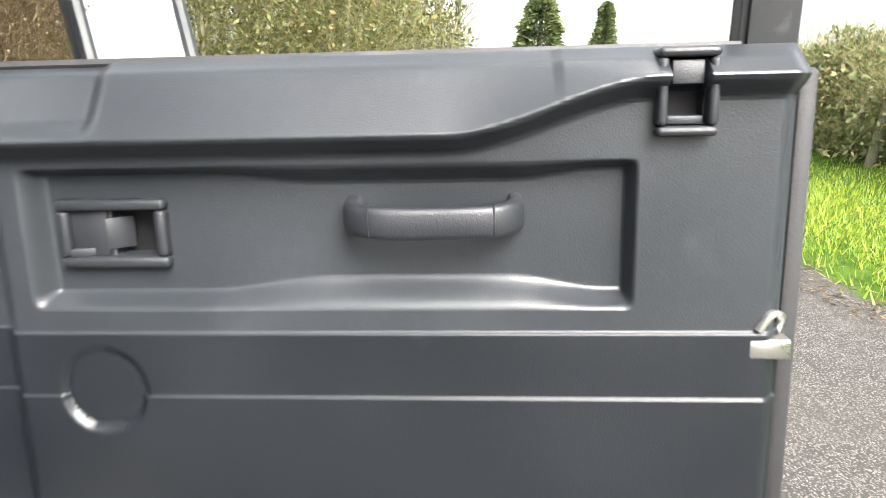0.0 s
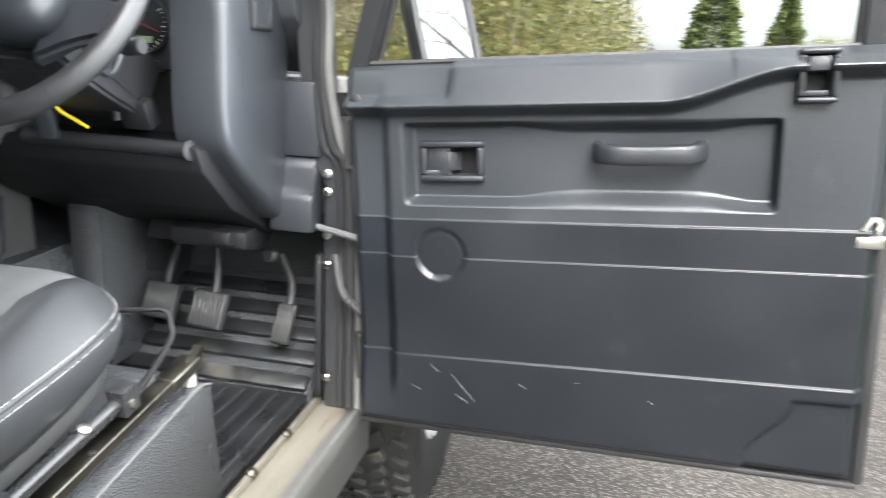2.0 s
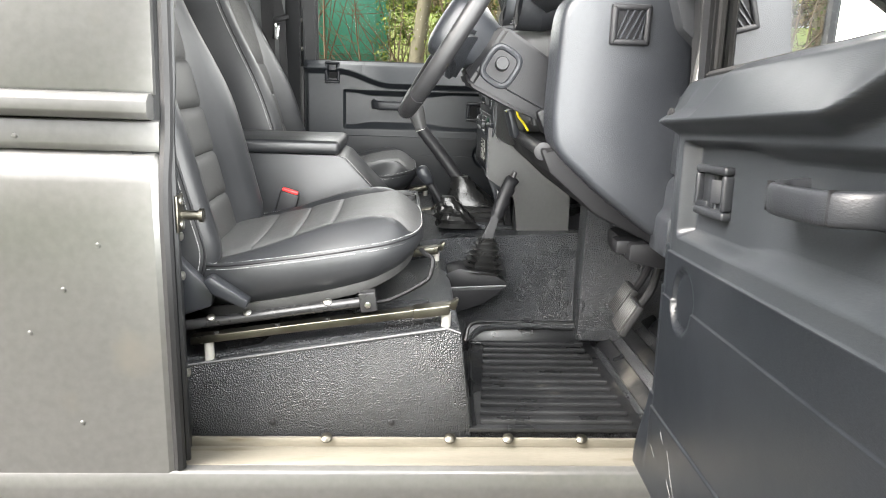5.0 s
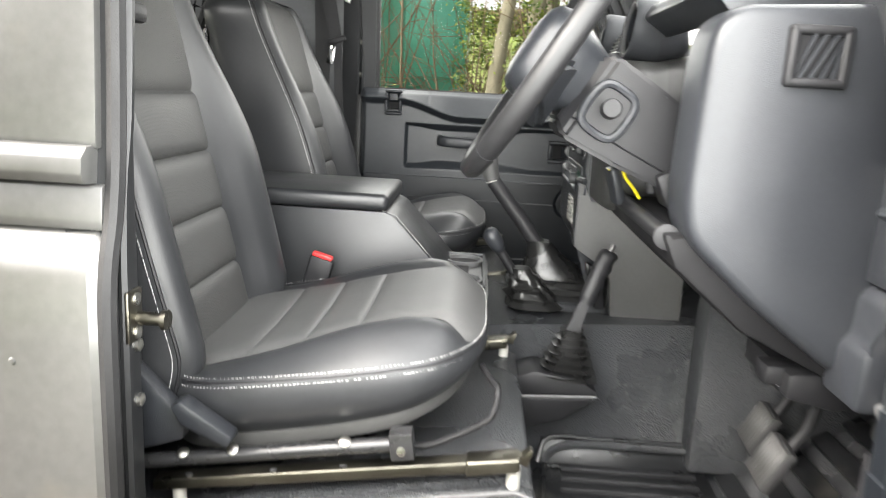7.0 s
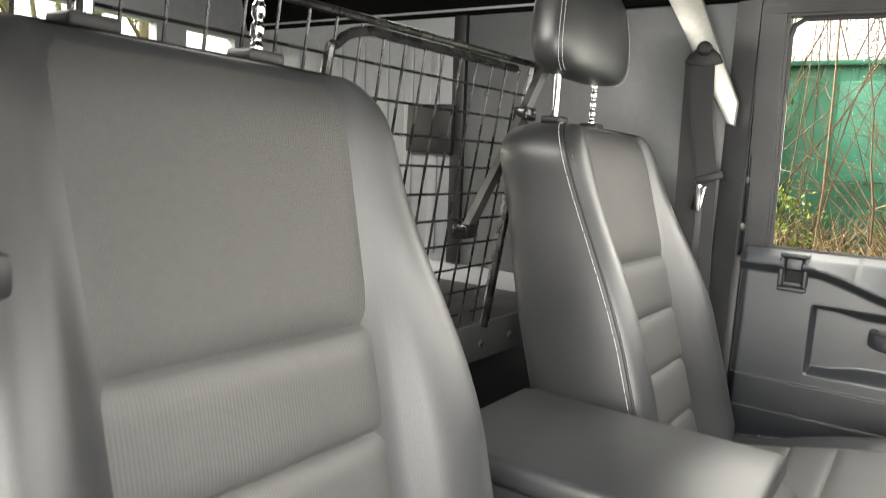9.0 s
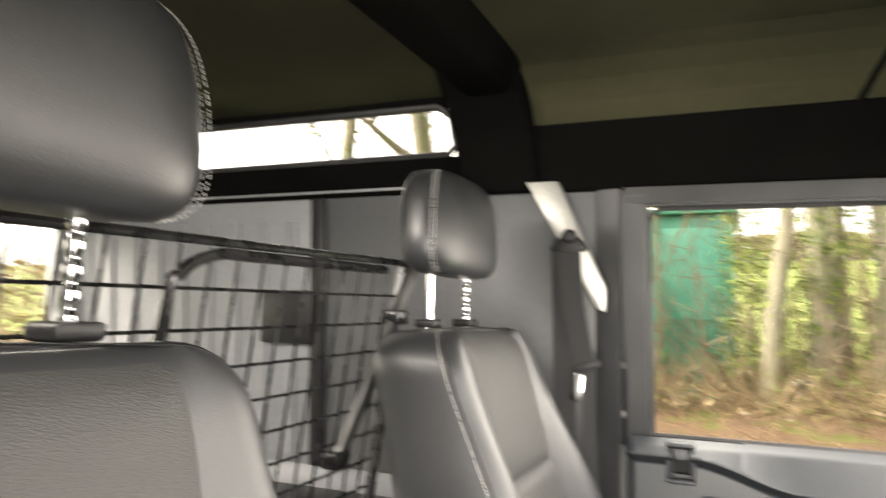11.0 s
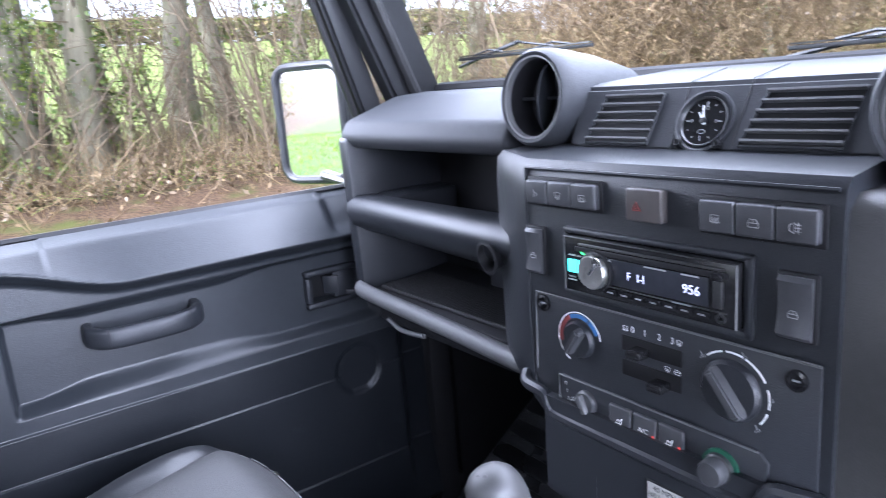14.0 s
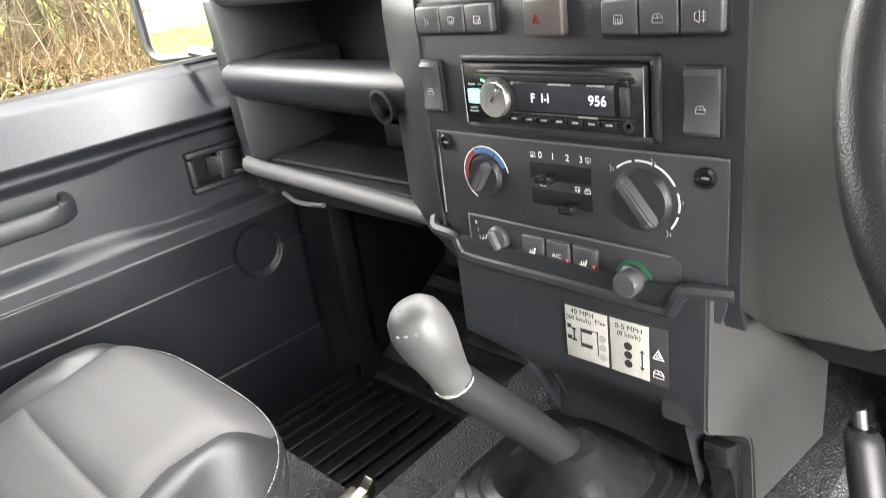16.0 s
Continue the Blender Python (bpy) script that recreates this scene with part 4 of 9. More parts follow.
    pts = [(0.027, lean(q) + 0.004, q) for q in (1.255, 1.672)] + [(0.033, lean(1.69) + 0.004, 1.694), (0.052, lean(1.70) + 0.004, 1.706), (0.575, lean(1.70) + 0.004, 1.702), (0.598, lean(1.69) + 0.004, 1.694), (0.612, lean(1.67) + 0.004, 1.672), (0.775, lean(1.26) + 0.004, 1.26)]
    tube(bm, pts, 0.006, 6)
    dpart("glass_channel", bm, rubber)
    # pull handle
    dpart("pull_handle", grab_handle(), plastic, lab="worn black pull handle")
    for e in (0.262, 0.378):
        bm = B()
        box(bm, (e - 0.006, 0.0215, 1.1015), (0.0016, 0.008, 0.029), 0.0005)
        dpart("handle_cap_seam", bm, plastic_dark)
    # inner release in its frame
    def frame_bars(s0, s1, z0, z1, n0, n1, t):
        bm = B()
        for a, b in (((s0, n0, z0), (s1, n1, z0 + t)), ((s0, n0, z1 - t), (s1, n1, z1)), ((s0, n0, z0 + t), (s0 + t, n1, z1 - t)), ((s1 - t, n0, z0 + t), (s1, n1, z1 - t))):
            span(bm, a, b, 0.0042, 3)
        return bm
    fr = dpart("release_bezel", frame_bars(0.581, 0.693, 1.050, 1.120, -0.026, -0.011, 0.0115), plastic, lab="raised black bezel")
    # black slab on the pocket floor: the deep well's shade as colour
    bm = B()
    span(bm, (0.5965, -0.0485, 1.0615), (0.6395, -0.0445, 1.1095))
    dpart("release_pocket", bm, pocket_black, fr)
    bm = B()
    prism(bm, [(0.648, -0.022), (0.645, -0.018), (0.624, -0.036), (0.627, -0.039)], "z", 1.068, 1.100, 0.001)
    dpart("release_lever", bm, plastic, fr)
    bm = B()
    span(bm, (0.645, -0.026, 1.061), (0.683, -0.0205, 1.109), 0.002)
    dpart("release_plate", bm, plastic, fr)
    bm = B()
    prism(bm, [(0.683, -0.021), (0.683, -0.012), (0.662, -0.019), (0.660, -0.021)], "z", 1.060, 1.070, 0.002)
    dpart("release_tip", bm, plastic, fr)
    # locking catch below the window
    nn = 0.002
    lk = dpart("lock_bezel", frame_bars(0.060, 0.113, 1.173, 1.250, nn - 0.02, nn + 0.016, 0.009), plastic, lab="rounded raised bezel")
    # floor slab of the catch's well, its shade painted in black
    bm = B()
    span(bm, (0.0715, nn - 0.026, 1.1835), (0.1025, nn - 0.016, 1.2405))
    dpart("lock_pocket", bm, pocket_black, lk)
    bm = B()
    prism(bm, [(nn - 0.012, 1.216), (nn + 0.012, 1.218), (nn + 0.010, 1.239), (nn - 0.012, 1.240)], "x", 0.073, 0.101, 0.002)
    dpart("lock_slide", bm, plastic, lk)
    bm = B()
    span(bm, (0.071, nn - 0.012, 1.183), (0.103, nn + 0.006, 1.191), 0.002)
    dpart("lock_ledge", bm, plastic, lk)
    # latch on the rear edge
    if mirror_side < 0:
        bm = B()
        span(bm, (-0.024, -0.05, 0.960), (0.016, 0.004, 0.980), 0.003)
        la = dpart("latch", bm, steel, lab="bright door latch")
        bm = B()
        tube(bm, curve([(-0.016, -0.02, 0.980), (-0.016, -0.006, 1.000), (-0.004, 0.0, 1.004), (0.008, 0.002, 0.988)], 4), 0.004, 6)
        dpart("latch_arm", bm, steel, la)
    bm = B()
    lathe(bm, [(0.009, 0), (0.009, 0.003), (0.006, 0.006), (0.006, 0.003)], (0.022, -0.010, 0.598), (0, 1, 0), 14)
    dpart("trim_bolt", bm, plastic_dark)
    bm = B()
    lathe(bm, [(0.011, 0), (0.011, 0.004), (0.006, 0.007)], (0.802, -0.004, 1.190), (0, 1, 0), 14)
    dpart("trim_cap", bm, plastic_dark)
    # hinges
    for z in (1.12, 0.70):
        h = B()
        span(h, (0.812, -0.085, z - 0.05), (0.848, -0.060, z + 0.035), 0.004)
        h = dpart("hinge", h, paint_dark)
        bm = B()
        cyl(bm, (0.852, -0.075, z - 0.055), (0.852, -0.075, z + 0.04), 0.011, seg=12)
        dpart("hinge_pin", bm, dull_steel, h)
    # door mirror on its arm
    c = Vector((0.782, -0.325, 1.355)) if mirror_side > 0 else Vector((0.722, -0.270, 1.345))
    k = 1.0 if mirror_side > 0 else 0.83
    ar = B()
    tube(ar, curve([(0.842, -0.075, 1.22), (0.845, -0.16, 1.212), (0.83, -0.22, 1.218), tuple(c + Vector((0, 0.02, -0.11)))], 5), 0.010, 8)
    ar = dpart("mirror_arm", ar, dull_steel)
    face = Vector((-0.885, 0.465, 0.0)) if mirror_side > 0 else Vector((-0.80, 0.55, 0.28))
    face.normalize()
    right = Vector((0, 0, 1)).cross(face).normalized()
    up = face.cross(right)
    mm = Matrix(((right.x, face.x, up.x, c.x), (right.y, face.y, up.y, c.y), (right.z, face.z, up.z, c.z), (0, 0, 0, 1)))
    bm = B()
    corner = [(sx, sz, radians(d)) for sx, sz, ds in ((1, 1, (0, 22, 45, 68, 90)), (-1, 1, (90, 68, 45, 22, 0)), (-1, -1, (0, 22, 45, 68, 90)), (1, -1, (90, 68, 45, 22, 0))) for d in ds]
    shell = [(k * sx * (0.053 + 0.040 * math.cos(t)), sz * (0.091 + 0.040 * math.sin(t))) for sx, sz, t in corner]
    loft(bm, [[Vector((a * g, d, b * g)) for a, b in shell] for g, d in ((0.97, 0.0), (1.0, -0.006), (0.99, -0.022), (0.92, -0.036), (0.75, -0.044), (0.4, -0.047))])
    bmesh.ops.recalc_face_normals(bm, faces=bm.faces)
    hs = dpart("mirror_housing", turned(bm, mm), plastic)
    bm = B()
    o = [(k * sx * (0.052 + 0.032 * math.cos(t)), 0.002, sz * (0.089 + 0.032 * math.sin(t))) for sx, sz, t in corner]
    tube(bm, o, 0.0095, 8, closed=True)
    dpart("mirror_rim", turned(bm, mm), plastic, hs)
    bm = B()
    bm.faces.new([bm.verts.new(p) for p in o])
    bmesh.ops.recalc_face_normals(bm, faces=bm.faces)
    g = dpart("mirror_glass", turned(bm, mm), mirror_glass, hs, smooth=0)
    return d


door("passenger_door", SHUT, "shut black-trimmed front door with a pull handle", 1)
driver_door = door("driver_door", OPEN, "front door standing wide open, black vinyl card inside", -1)
# pale scuffs low on the open door's card
for a, b in (((0.747, 0.691), (0.697, 0.670)), ((0.679, 0.723), (0.664, 0.708)), ((0.641, 0.707), (0.598, 0.657)), ((0.634, 0.668), (0.610, 0.652)), ((0.422, 0.708), (0.414, 0.711)), ((0.52, 0.700), (0.505, 0.690)), ((0.30, 0.690), (0.292, 0.684))):
    bm = B()
    p, q = (Vector((s_, card_depth(s_, z_) + 0.0001, z_)) for s_, z_ in (a, b))
    tube(bm, [p, p.lerp(q, 0.5) + Vector((0.001, 0, 0.0006)), q], [0.0003, 0.0007, 0.0003], 5)
    part("scuff", turned(bm, OPEN), scuff_mark, driver_door, "pale scuff mark", smooth=0)
bm = B()
# check strap between post and open door, and the wiring gaiter
tube(bm, [(0.03, -0.725, 0.915), (0.0, -0.795, 0.912), (-0.03, -0.85, 0.910)], 0.0068, 8)
add("check_strap", bm, plastic_grey, "grey steel door check strap")
bm = B()
pts = curve([(0.03, -0.765, 0.86), (-0.01, -0.795, 0.80), (-0.015, -0.83, 0.77), (-0.03, -0.87, 0.74)], 10)
tube(bm, pts, [0.0095 if i % 2 else 0.0075 for i in range(len(pts))], 8)
add("wiring_gaiter", bm, rubber, "ribbed black wiring gaiter")


# ---- the two seats ----
def back_half(z):
    return 0.228 + 0.004 * ease(0.85, 1.05, z) - 0.022 * ease(1.12, 1.36, z)


def back_front(z):
    return -0.872 - 0.30 * (z - 0.93)


def back_rear(z):
    return -1.066 - 0.276 * (z - 1.05)


PANEL = 0.140


def back_ring(z, side=0.0, front=0.0, rear=0.0):
    """One level of the backrest: panel, bolsters, seamed edge, flat sides, flat rear."""
    w = back_half(z) - side
    g = w - PANEL
    e = 0.048 * (1 - ease(1.10, 1.41, z)) * ease(0.78, 0.90, z)
    xf, xr = back_front(z) - front, back_rear(z) + rear
    xs = xf + 0.88 * e - 0.008
    d = xs - xr
    half = [(0.0, xf - 0.005), (0.07, xf - 0.004), (0.120, xf - 0.003), (PANEL + 0.06 * g, xf + 0.22 * e + 0.004), (PANEL + 0.22 * g, xf + 0.56 * e + 0.008), (PANEL + 0.42 * g, xf + 0.86 * e + 0.010), (PANEL + 0.62 * g, xf + 1.03 * e + 0.009), (PANEL + 0.82 * g, xf + 1.06 * e + 0.005), (PANEL + 0.95 * g, xf + 0.98 * e - 0.001), (w, xs),
            (w + 0.001, xs - 0.004), (w + 0.003, xs - 0.35 * d), (w, xs - 0.65 * d), (w - 0.006, xr + 0.030), (w - 0.014, xr + 0.010), (w - 0.030, xr + 0.001), (w * 0.5, xr - 0.004), (0.0, xr - 0.005)]
    return [Vector((x, y, z)) for y, x in half] + [Vector((x, -y, z)) for y, x in reversed(half[1:-1])]


SEAM = 9
TOP, ROUND = 1.381, 0.070


def top_ring(a):
    c = 1 - math.cos(a)
    return back_ring(TOP + ROUND * math.sin(a), 0.060 * c ** 1.15, 0.016 * c, 0.050 * c)


def along(x, pts):
    """Straight-line value at x through (x, value) pairs."""
    for (a, p), (b, q) in zip(pts, pts[1:]):
        if x <= b:
            return p + (q - p) * max(0.0, (x - a) / (b - a))
    return pts[-1][1]


CUSHION_X, CUSHION_A, CUSHION_B, CUSHION_N = -0.658, 0.232, 0.248, 3.5
SEAM_Z = [(-0.90, 0.852), (-0.80, 0.863), (-0.64, 0.887), (-0.54, 0.903), (-0.46, 0.911), (-0.42, 0.913)]
UNDER_Z = [(-0.90, 0.762), (-0.75, 0.788), (-0.633, 0.808), (-0.527, 0.831), (-0.455, 0.856), (-0.42, 0.870)]
CROWN_Z = [(-0.90, 0.852), (-0.80, 0.868), (-0.70, 0.893), (-0.60, 0.924), (-0.54, 0.938), (-0.48, 0.946), (-0.42, 0.946)]
PANEL_W = [(-0.90, 0.190), (-0.75, 0.172), (-0.62, 0.147), (-0.54, 0.140), (-0.49, 0.147), (-0.455, 0.170), (-0.42, 0.205)]


def cushion_point(rho, a):
    """A point of the cushion's outline, shrunk by rho; a is counted from its front."""
    c, q = math.cos(a), math.sin(a)
    e = 2 / CUSHION_N
    return CUSHION_X + CUSHION_A * rho * math.copysign(abs(c) ** e, c), CUSHION_B * rho * math.copysign(abs(q) ** e, q) * (1 - 0.04 * ease(-0.56, -0.43, CUSHION_X + CUSHION_A * rho * c))


def cushion_top(x, y):
    """Height of the upholstered top: seam at the rim, padded rolls along both sides, a wedge that climbs to the front."""
    rho = (abs((x - CUSHION_X) / CUSHION_A) ** CUSHION_N + abs(y / CUSHION_B) ** CUSHION_N) ** (1 / CUSHION_N)
    i = max(0.0, (1 - rho) * 0.24)
    f = 1 - max(0.0, 1 - i / 0.062) ** 2.2
    w = along(x, PANEL_W)
    roll = 0.011 * ease(-0.84, -0.58, x) * ease(-0.425, -0.47, x)
    bulge = roll * math.exp(-((abs(y) - w - 0.034) / 0.028) ** 2) - 0.004 * math.exp(-((abs(y) - w) / 0.010) ** 2)
    dish = -0.006 * (1 - min(1.0, abs(y) / w) ** 2)
    z0 = along(x, SEAM_Z)
    return z0 + (along(x, CROWN_Z) + bulge + dish - z0) * f


def cushion_rings():
    """Side wall from the base moulding up to the seam, then the top."""
    angles = [2 * math.pi * k / 96 for k in range(96)]
    rings = []
    for v in (0.0, 0.08, 0.22, 0.4, 0.6, 0.8, 0.94, 1.0):
        ring = []
        for a in angles:
            x, y = cushion_point(1.0 - 0.10 * (1 - v) ** 2.2 + 0.028 * math.sin(v * math.pi), a)
            z0, z1 = along(x, UNDER_Z), along(x, SEAM_Z)
            crease = 0.0022 * noise.noise((x * 26 + z0 * 30 * v, y * 16, v * 3.2)) * math.sin(v * math.pi)
            ring.append(Vector((x, y + math.copysign(crease, y), z0 + (z1 - z0) * v)))
        rings.append(ring)
    for i in (0.006, 0.014, 0.024, 0.036, 0.05, 0.064, 0.08, 0.10, 0.125, 0.155, 0.19, 0.222):
        ring = []
        for a in angles:
            x, y = cushion_point(1.0 - i / 0.24, a)
            ring.append(Vector((x, y, cushion_top(x, y))))
        rings.append(ring)
    return rings


UPPER = ("backrest", "ribbed_panel", "upper_panel", "piping", "front_stitching", "side_stitching", "head_restraint", "head_stitching", "post", "post_collar")


def seat(yc, outer, label, upright=0.0, ahead=0.0, skew=0.0):
    """outer: the side, +1 or -1 in y, that faces the door; upright: how much steeper the back stands; ahead: how far it is set forward; skew: how far the middle of the back sits towards the door."""
    st = thing("front_seat", (-0.75, yc, 0.742), label, "car seat", "front seats")

    def sp(nm, bm, m, parent=None, lab="", smooth=45):
        steep = upright if nm in UPPER else 0.0
        back = nm in UPPER[:6]
        lean = Matrix(((1, 0, steep, -0.80 * steep + (ahead if back else 0.0)), (0, 1, 0, yc), (0, 0, 1, 0), (0, 0, 0, 1)))
        if back and skew:
            for v in bm.verts:
                v.co.y += outer * skew * max(0.0, 1 - (v.co.y / 0.228) ** 2)
        return part(nm, turned(bm, lean), m, parent or st, lab, smooth)
    bm = B()
    rings = [back_ring(z, 0.02 * ease(0.86, 0.80, z), 0.0, 0.015 * ease(0.86, 0.80, z)) for z in steps(0.80, TOP, 30)]
    rings += [top_ring(k / 9 * math.pi / 2) for k in range(1, 10)]
    last = rings[-1]
    mid = Vector((sum(p.x for p in last) / len(last), 0, TOP + ROUND + 0.003))
    rings += [[p.lerp(mid, f) + Vector((0, 0, 0.003 * f)) for p in last] for f in (0.4, 0.9)]
    loft(bm, rings)
    bmesh.ops.recalc_face_normals(bm, faces=bm.faces)
    back = sp("backrest", bm, leather, lab="black leather backrest with side bolsters", smooth=70)
    # ribbed centre panel, quilted between the seams
    seams = [0.845, 0.937, 1.030, 1.125, 1.222, 1.440]

    def puff(q, z):
        w = PANEL
        for a, b in zip(seams, seams[1:]):
            if a <= z <= b:
                t = (z - a) / (b - a) * 2 - 1
                h = (1 - abs(t) ** 7) * (0.0095 if b < 1.3 else 0.008)
                break
        else:
            h = 0
        h *= 1 - abs(q) ** 10
        over = 0.018 * (1 - math.sqrt(max(0.0, 1 - (max(0.0, z - TOP) / ROUND) ** 2)))
        return Vector((back_front(z) - over - 0.0035 + 0.0045 * abs(q) ** 6 + h, q * w, z))
    vs = sorted(set(steps(0.845, 1.440, 64) + [s + e for s in seams[1:-1] for e in (-0.005, -0.0025, 0, 0.0025, 0.005)]))
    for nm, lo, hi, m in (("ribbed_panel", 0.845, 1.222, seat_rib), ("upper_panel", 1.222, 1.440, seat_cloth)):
        bm = B()
        sheet(bm, lambda q, z: puff(q, z), steps(-1, 1, 24), [v for v in vs if lo - 1e-6 <= v <= hi + 1e-6])
        bmesh.ops.recalc_face_normals(bm, faces=bm.faces)
        if sum((f.normal.x for f in bm.faces)) < 0:
            bmesh.ops.reverse_faces(bm, faces=bm.faces)
        sp(nm, bm, m, back, smooth=80)
    # piping and two rows of stitching along each seamed edge, over the top in one run
    def edge_run(dx, dy, dz):
        run = [back_ring(z)[SEAM] + Vector((dx, dy, 0)) for z in steps(0.84, TOP, 44)]
        for k in range(1, 9):
            a = k / 8 * math.pi / 2
            run.append(top_ring(a)[SEAM] + Vector((dx - 0.003 * (1 - math.cos(a)), dy * math.cos(a), dz * math.sin(a))))
        return run + [Vector((p.x, -p.y, p.z)) for p in reversed(run)]
    bm = B()
    tube(bm, edge_run(0.0005, 0.0005, 0.0005), 0.0024, 6)
    sp("piping", bm, plastic_dark, back, "black piping")
    for nm, dx, dy, dz in (("front_stitching", 0.0070, -0.0045, -0.0006), ("side_stitching", -0.008, 0.0022, 0.0016)):
        bm = B()
        stitches(bm, edge_run(dx, dy, dz))
        sp(nm, bm, thread, back, "pale stitching", 0)
    # cushion
    bm = B()
    loft(bm, cushion_rings())
    bmesh.ops.recalc_face_normals(bm, faces=bm.faces)
    cu = sp("cushion", bm, leather, lab="black leather cushion with creased sides", smooth=70)
    xs = [-0.875, -0.752, -0.676, -0.602, -0.428]

    def quilt(x, q):
        h = 0.0
        for a, b in zip(xs, xs[1:]):
            if a <= x <= b:
                t = (x - a) / (b - a) * 2 - 1
                h = 0.0065 * (1 - abs(t) ** 9) * (1 if b < -0.5 else ease(-0.428, -0.50, x))
        room = CUSHION_B * 0.93 * (1 - min(1.0, abs((x - CUSHION_X) / CUSHION_A)) ** CUSHION_N) ** (1 / CUSHION_N)
        y = q * min(along(x, PANEL_W), room)
        return Vector((x, y, cushion_top(x, y) + 0.0012 + h * (1 - abs(q) ** 9)))
    bm = B()
    us = sorted(set(steps(-0.875, -0.428, 64) + [v + e for v in xs[1:-1] for e in (-0.004, -0.002, 0, 0.002, 0.004)]))
    sheet(bm, quilt, us, steps(-1, 1, 26))
    sp("cushion_panel", bm, lit_cushion_cloth, cu, smooth=80)
    # seam groove and two rows of stitching round the rim
    rim = []
    for k in range(-118, 119):
        x, y = cushion_point(1.002, k / 118 * radians(158))
        rim.append(Vector((x, y, along(x, SEAM_Z))))
    bm = B()
    tube(bm, rim, 0.0016, 5)
    sp("seam", bm, plastic_dark, cu)
    for dz, grow in ((0.0052, 0.994), (-0.0065, 1.0045)):
        run = [Vector((CUSHION_X + (p.x - CUSHION_X) * grow, p.y * grow, p.z + dz)) for p in rim]
        bm = B()
        stitches(bm, run, 0.0052, (0.0034, 0.0006, 0.0006))
        sp("cushion_stitching", bm, thread, cu, "pale stitching", 0)
    # plastic base moulding
    bm = B()
    rings = []
    for grow, dz in ((0.90, -0.016), (0.925, -0.016), (0.935, -0.010), (0.925, 0.004), (0.90, 0.006)):
        ring = []
        for k in range(96):
            x, y = cushion_point(grow, 2 * math.pi * k / 96)
            ring.append(Vector((x, y, along(CUSHION_X + (x - CUSHION_X) / grow, UNDER_Z) + dz)))
        rings.append(ring)
    loft(bm, rings)
    bmesh.ops.recalc_face_normals(bm, faces=bm.faces)
    sp("base_moulding", bm, plastic_mid, cu, "grey plastic base moulding")
    # head restraint on two posts
    side = 0.016 if outer < 0 else 0.0
    hr = B()
    rings = []
    for k in range(19):
        a = -math.pi / 2 + math.pi * k / 18
        z = 1.629 + 0.088 * math.copysign(abs(math.sin(a)) ** 0.75, math.sin(a))
        w = 0.152 * max(0.02, abs(math.cos(a))) ** 0.30 * (1 - 0.10 * (z - 1.629) / 0.09)
        d = 0.052 * max(0.02, abs(math.cos(a))) ** 0.42
        x0 = -1.086 - 0.06 * (z - 1.629)
        rings.append([Vector((x0 + d * math.copysign(abs(math.cos(t)) ** 0.7, math.cos(t)), side + w * math.copysign(abs(math.sin(t)) ** 0.6, math.sin(t)), z)) for t in [j * 2 * math.pi / 40 for j in range(40)]])
    loft(hr, rings)
    bmesh.ops.recalc_face_normals(hr, faces=hr.faces)
    hr = sp("head_restraint", hr, leather, lab="black leather head restraint", smooth=70)
    for sgn in (-1, 1):
        for off in (0.0, 0.007):
            line = []
            for k in range(20):
                a = -1.25 + 2.5 * k / 19
                z = 1.629 + 0.088 * math.copysign(abs(math.sin(a)) ** 0.75, math.sin(a))
                cw = max(0.02, abs(math.cos(a)))
                line.append((-1.086 - 0.06 * (z - 1.629) + 0.052 * cw ** 0.42 * 0.62 - off, side + sgn * (0.152 * cw ** 0.30 * (1 - 0.10 * (z - 1.629) / 0.09) * 0.985 + 0.0005), z))
            bm = B()
            stitches(bm, line)
            sp("head_stitching", bm, thread, hr, smooth=0)
    for sgn in (-1, 1):
        bm = B()
        if sgn < 0:
            tube(bm, [(-1.090, sgn * 0.082, 1.44), (-1.090, sgn * 0.082, 1.56)], 0.0065, 10)
        else:
            zs = [1.44 + 0.003 * k for k in range(41)]
            tube(bm, [(-1.090, sgn * 0.082, z) for z in zs], [0.0065 if k % 6 > 1 else 0.0045 for k in range(41)], 10)
        sp("post", bm, chrome, hr, "bright metal post" if sgn < 0 else "bright notched metal post")
        bm = B()
        box(bm, (-1.090, sgn * 0.082, 1.461), (0.036, 0.042, 0.014), 0.004)
        sp("post_collar", bm, plastic_dark, hr)
    # slides, frame tube, adjusters
    for y in (outer * 0.252, -outer * 0.19):
        bm = B()
        prism(bm, [(-0.845, 0.722), (-0.845, 0.737), (-0.44, 0.7965), (-0.44, 0.7815)], "y", y - 0.013, y + 0.013, 0.002)
        rail = sp("slide_rail", bm, gold_steel, lab="passivated steel slide rail")
        bm = B()
        prism(bm, [(-0.445, 0.7785), (-0.445, 0.7975), (-0.378, 0.8075), (-0.378, 0.7885)], "y", y - 0.016, y + 0.016, 0.003)
        sp("slide_end", bm, gold_steel, rail, "sleeved slide end")
        bm = B()
        prism(bm, [(-0.40, 0.8045), (-0.376, 0.808), (-0.366, 0.818), (-0.362, 0.816), (-0.368, 0.795)], "y", y - 0.010, y + 0.004, 0.001)
        sp("end_clip", bm, gold_steel, rail)
        bm = B()
        cyl(bm, (-0.384, y, 0.762), (-0.384, y, 0.789), 0.009, seg=12)
        sp("foot", bm, label_silver, rail, "pale spacer")
        bm = B()
        cyl(bm, (-0.815, y, 0.69), (-0.815, y, 0.728), 0.009, seg=12)
        sp("rear_foot", bm, label_silver, rail)
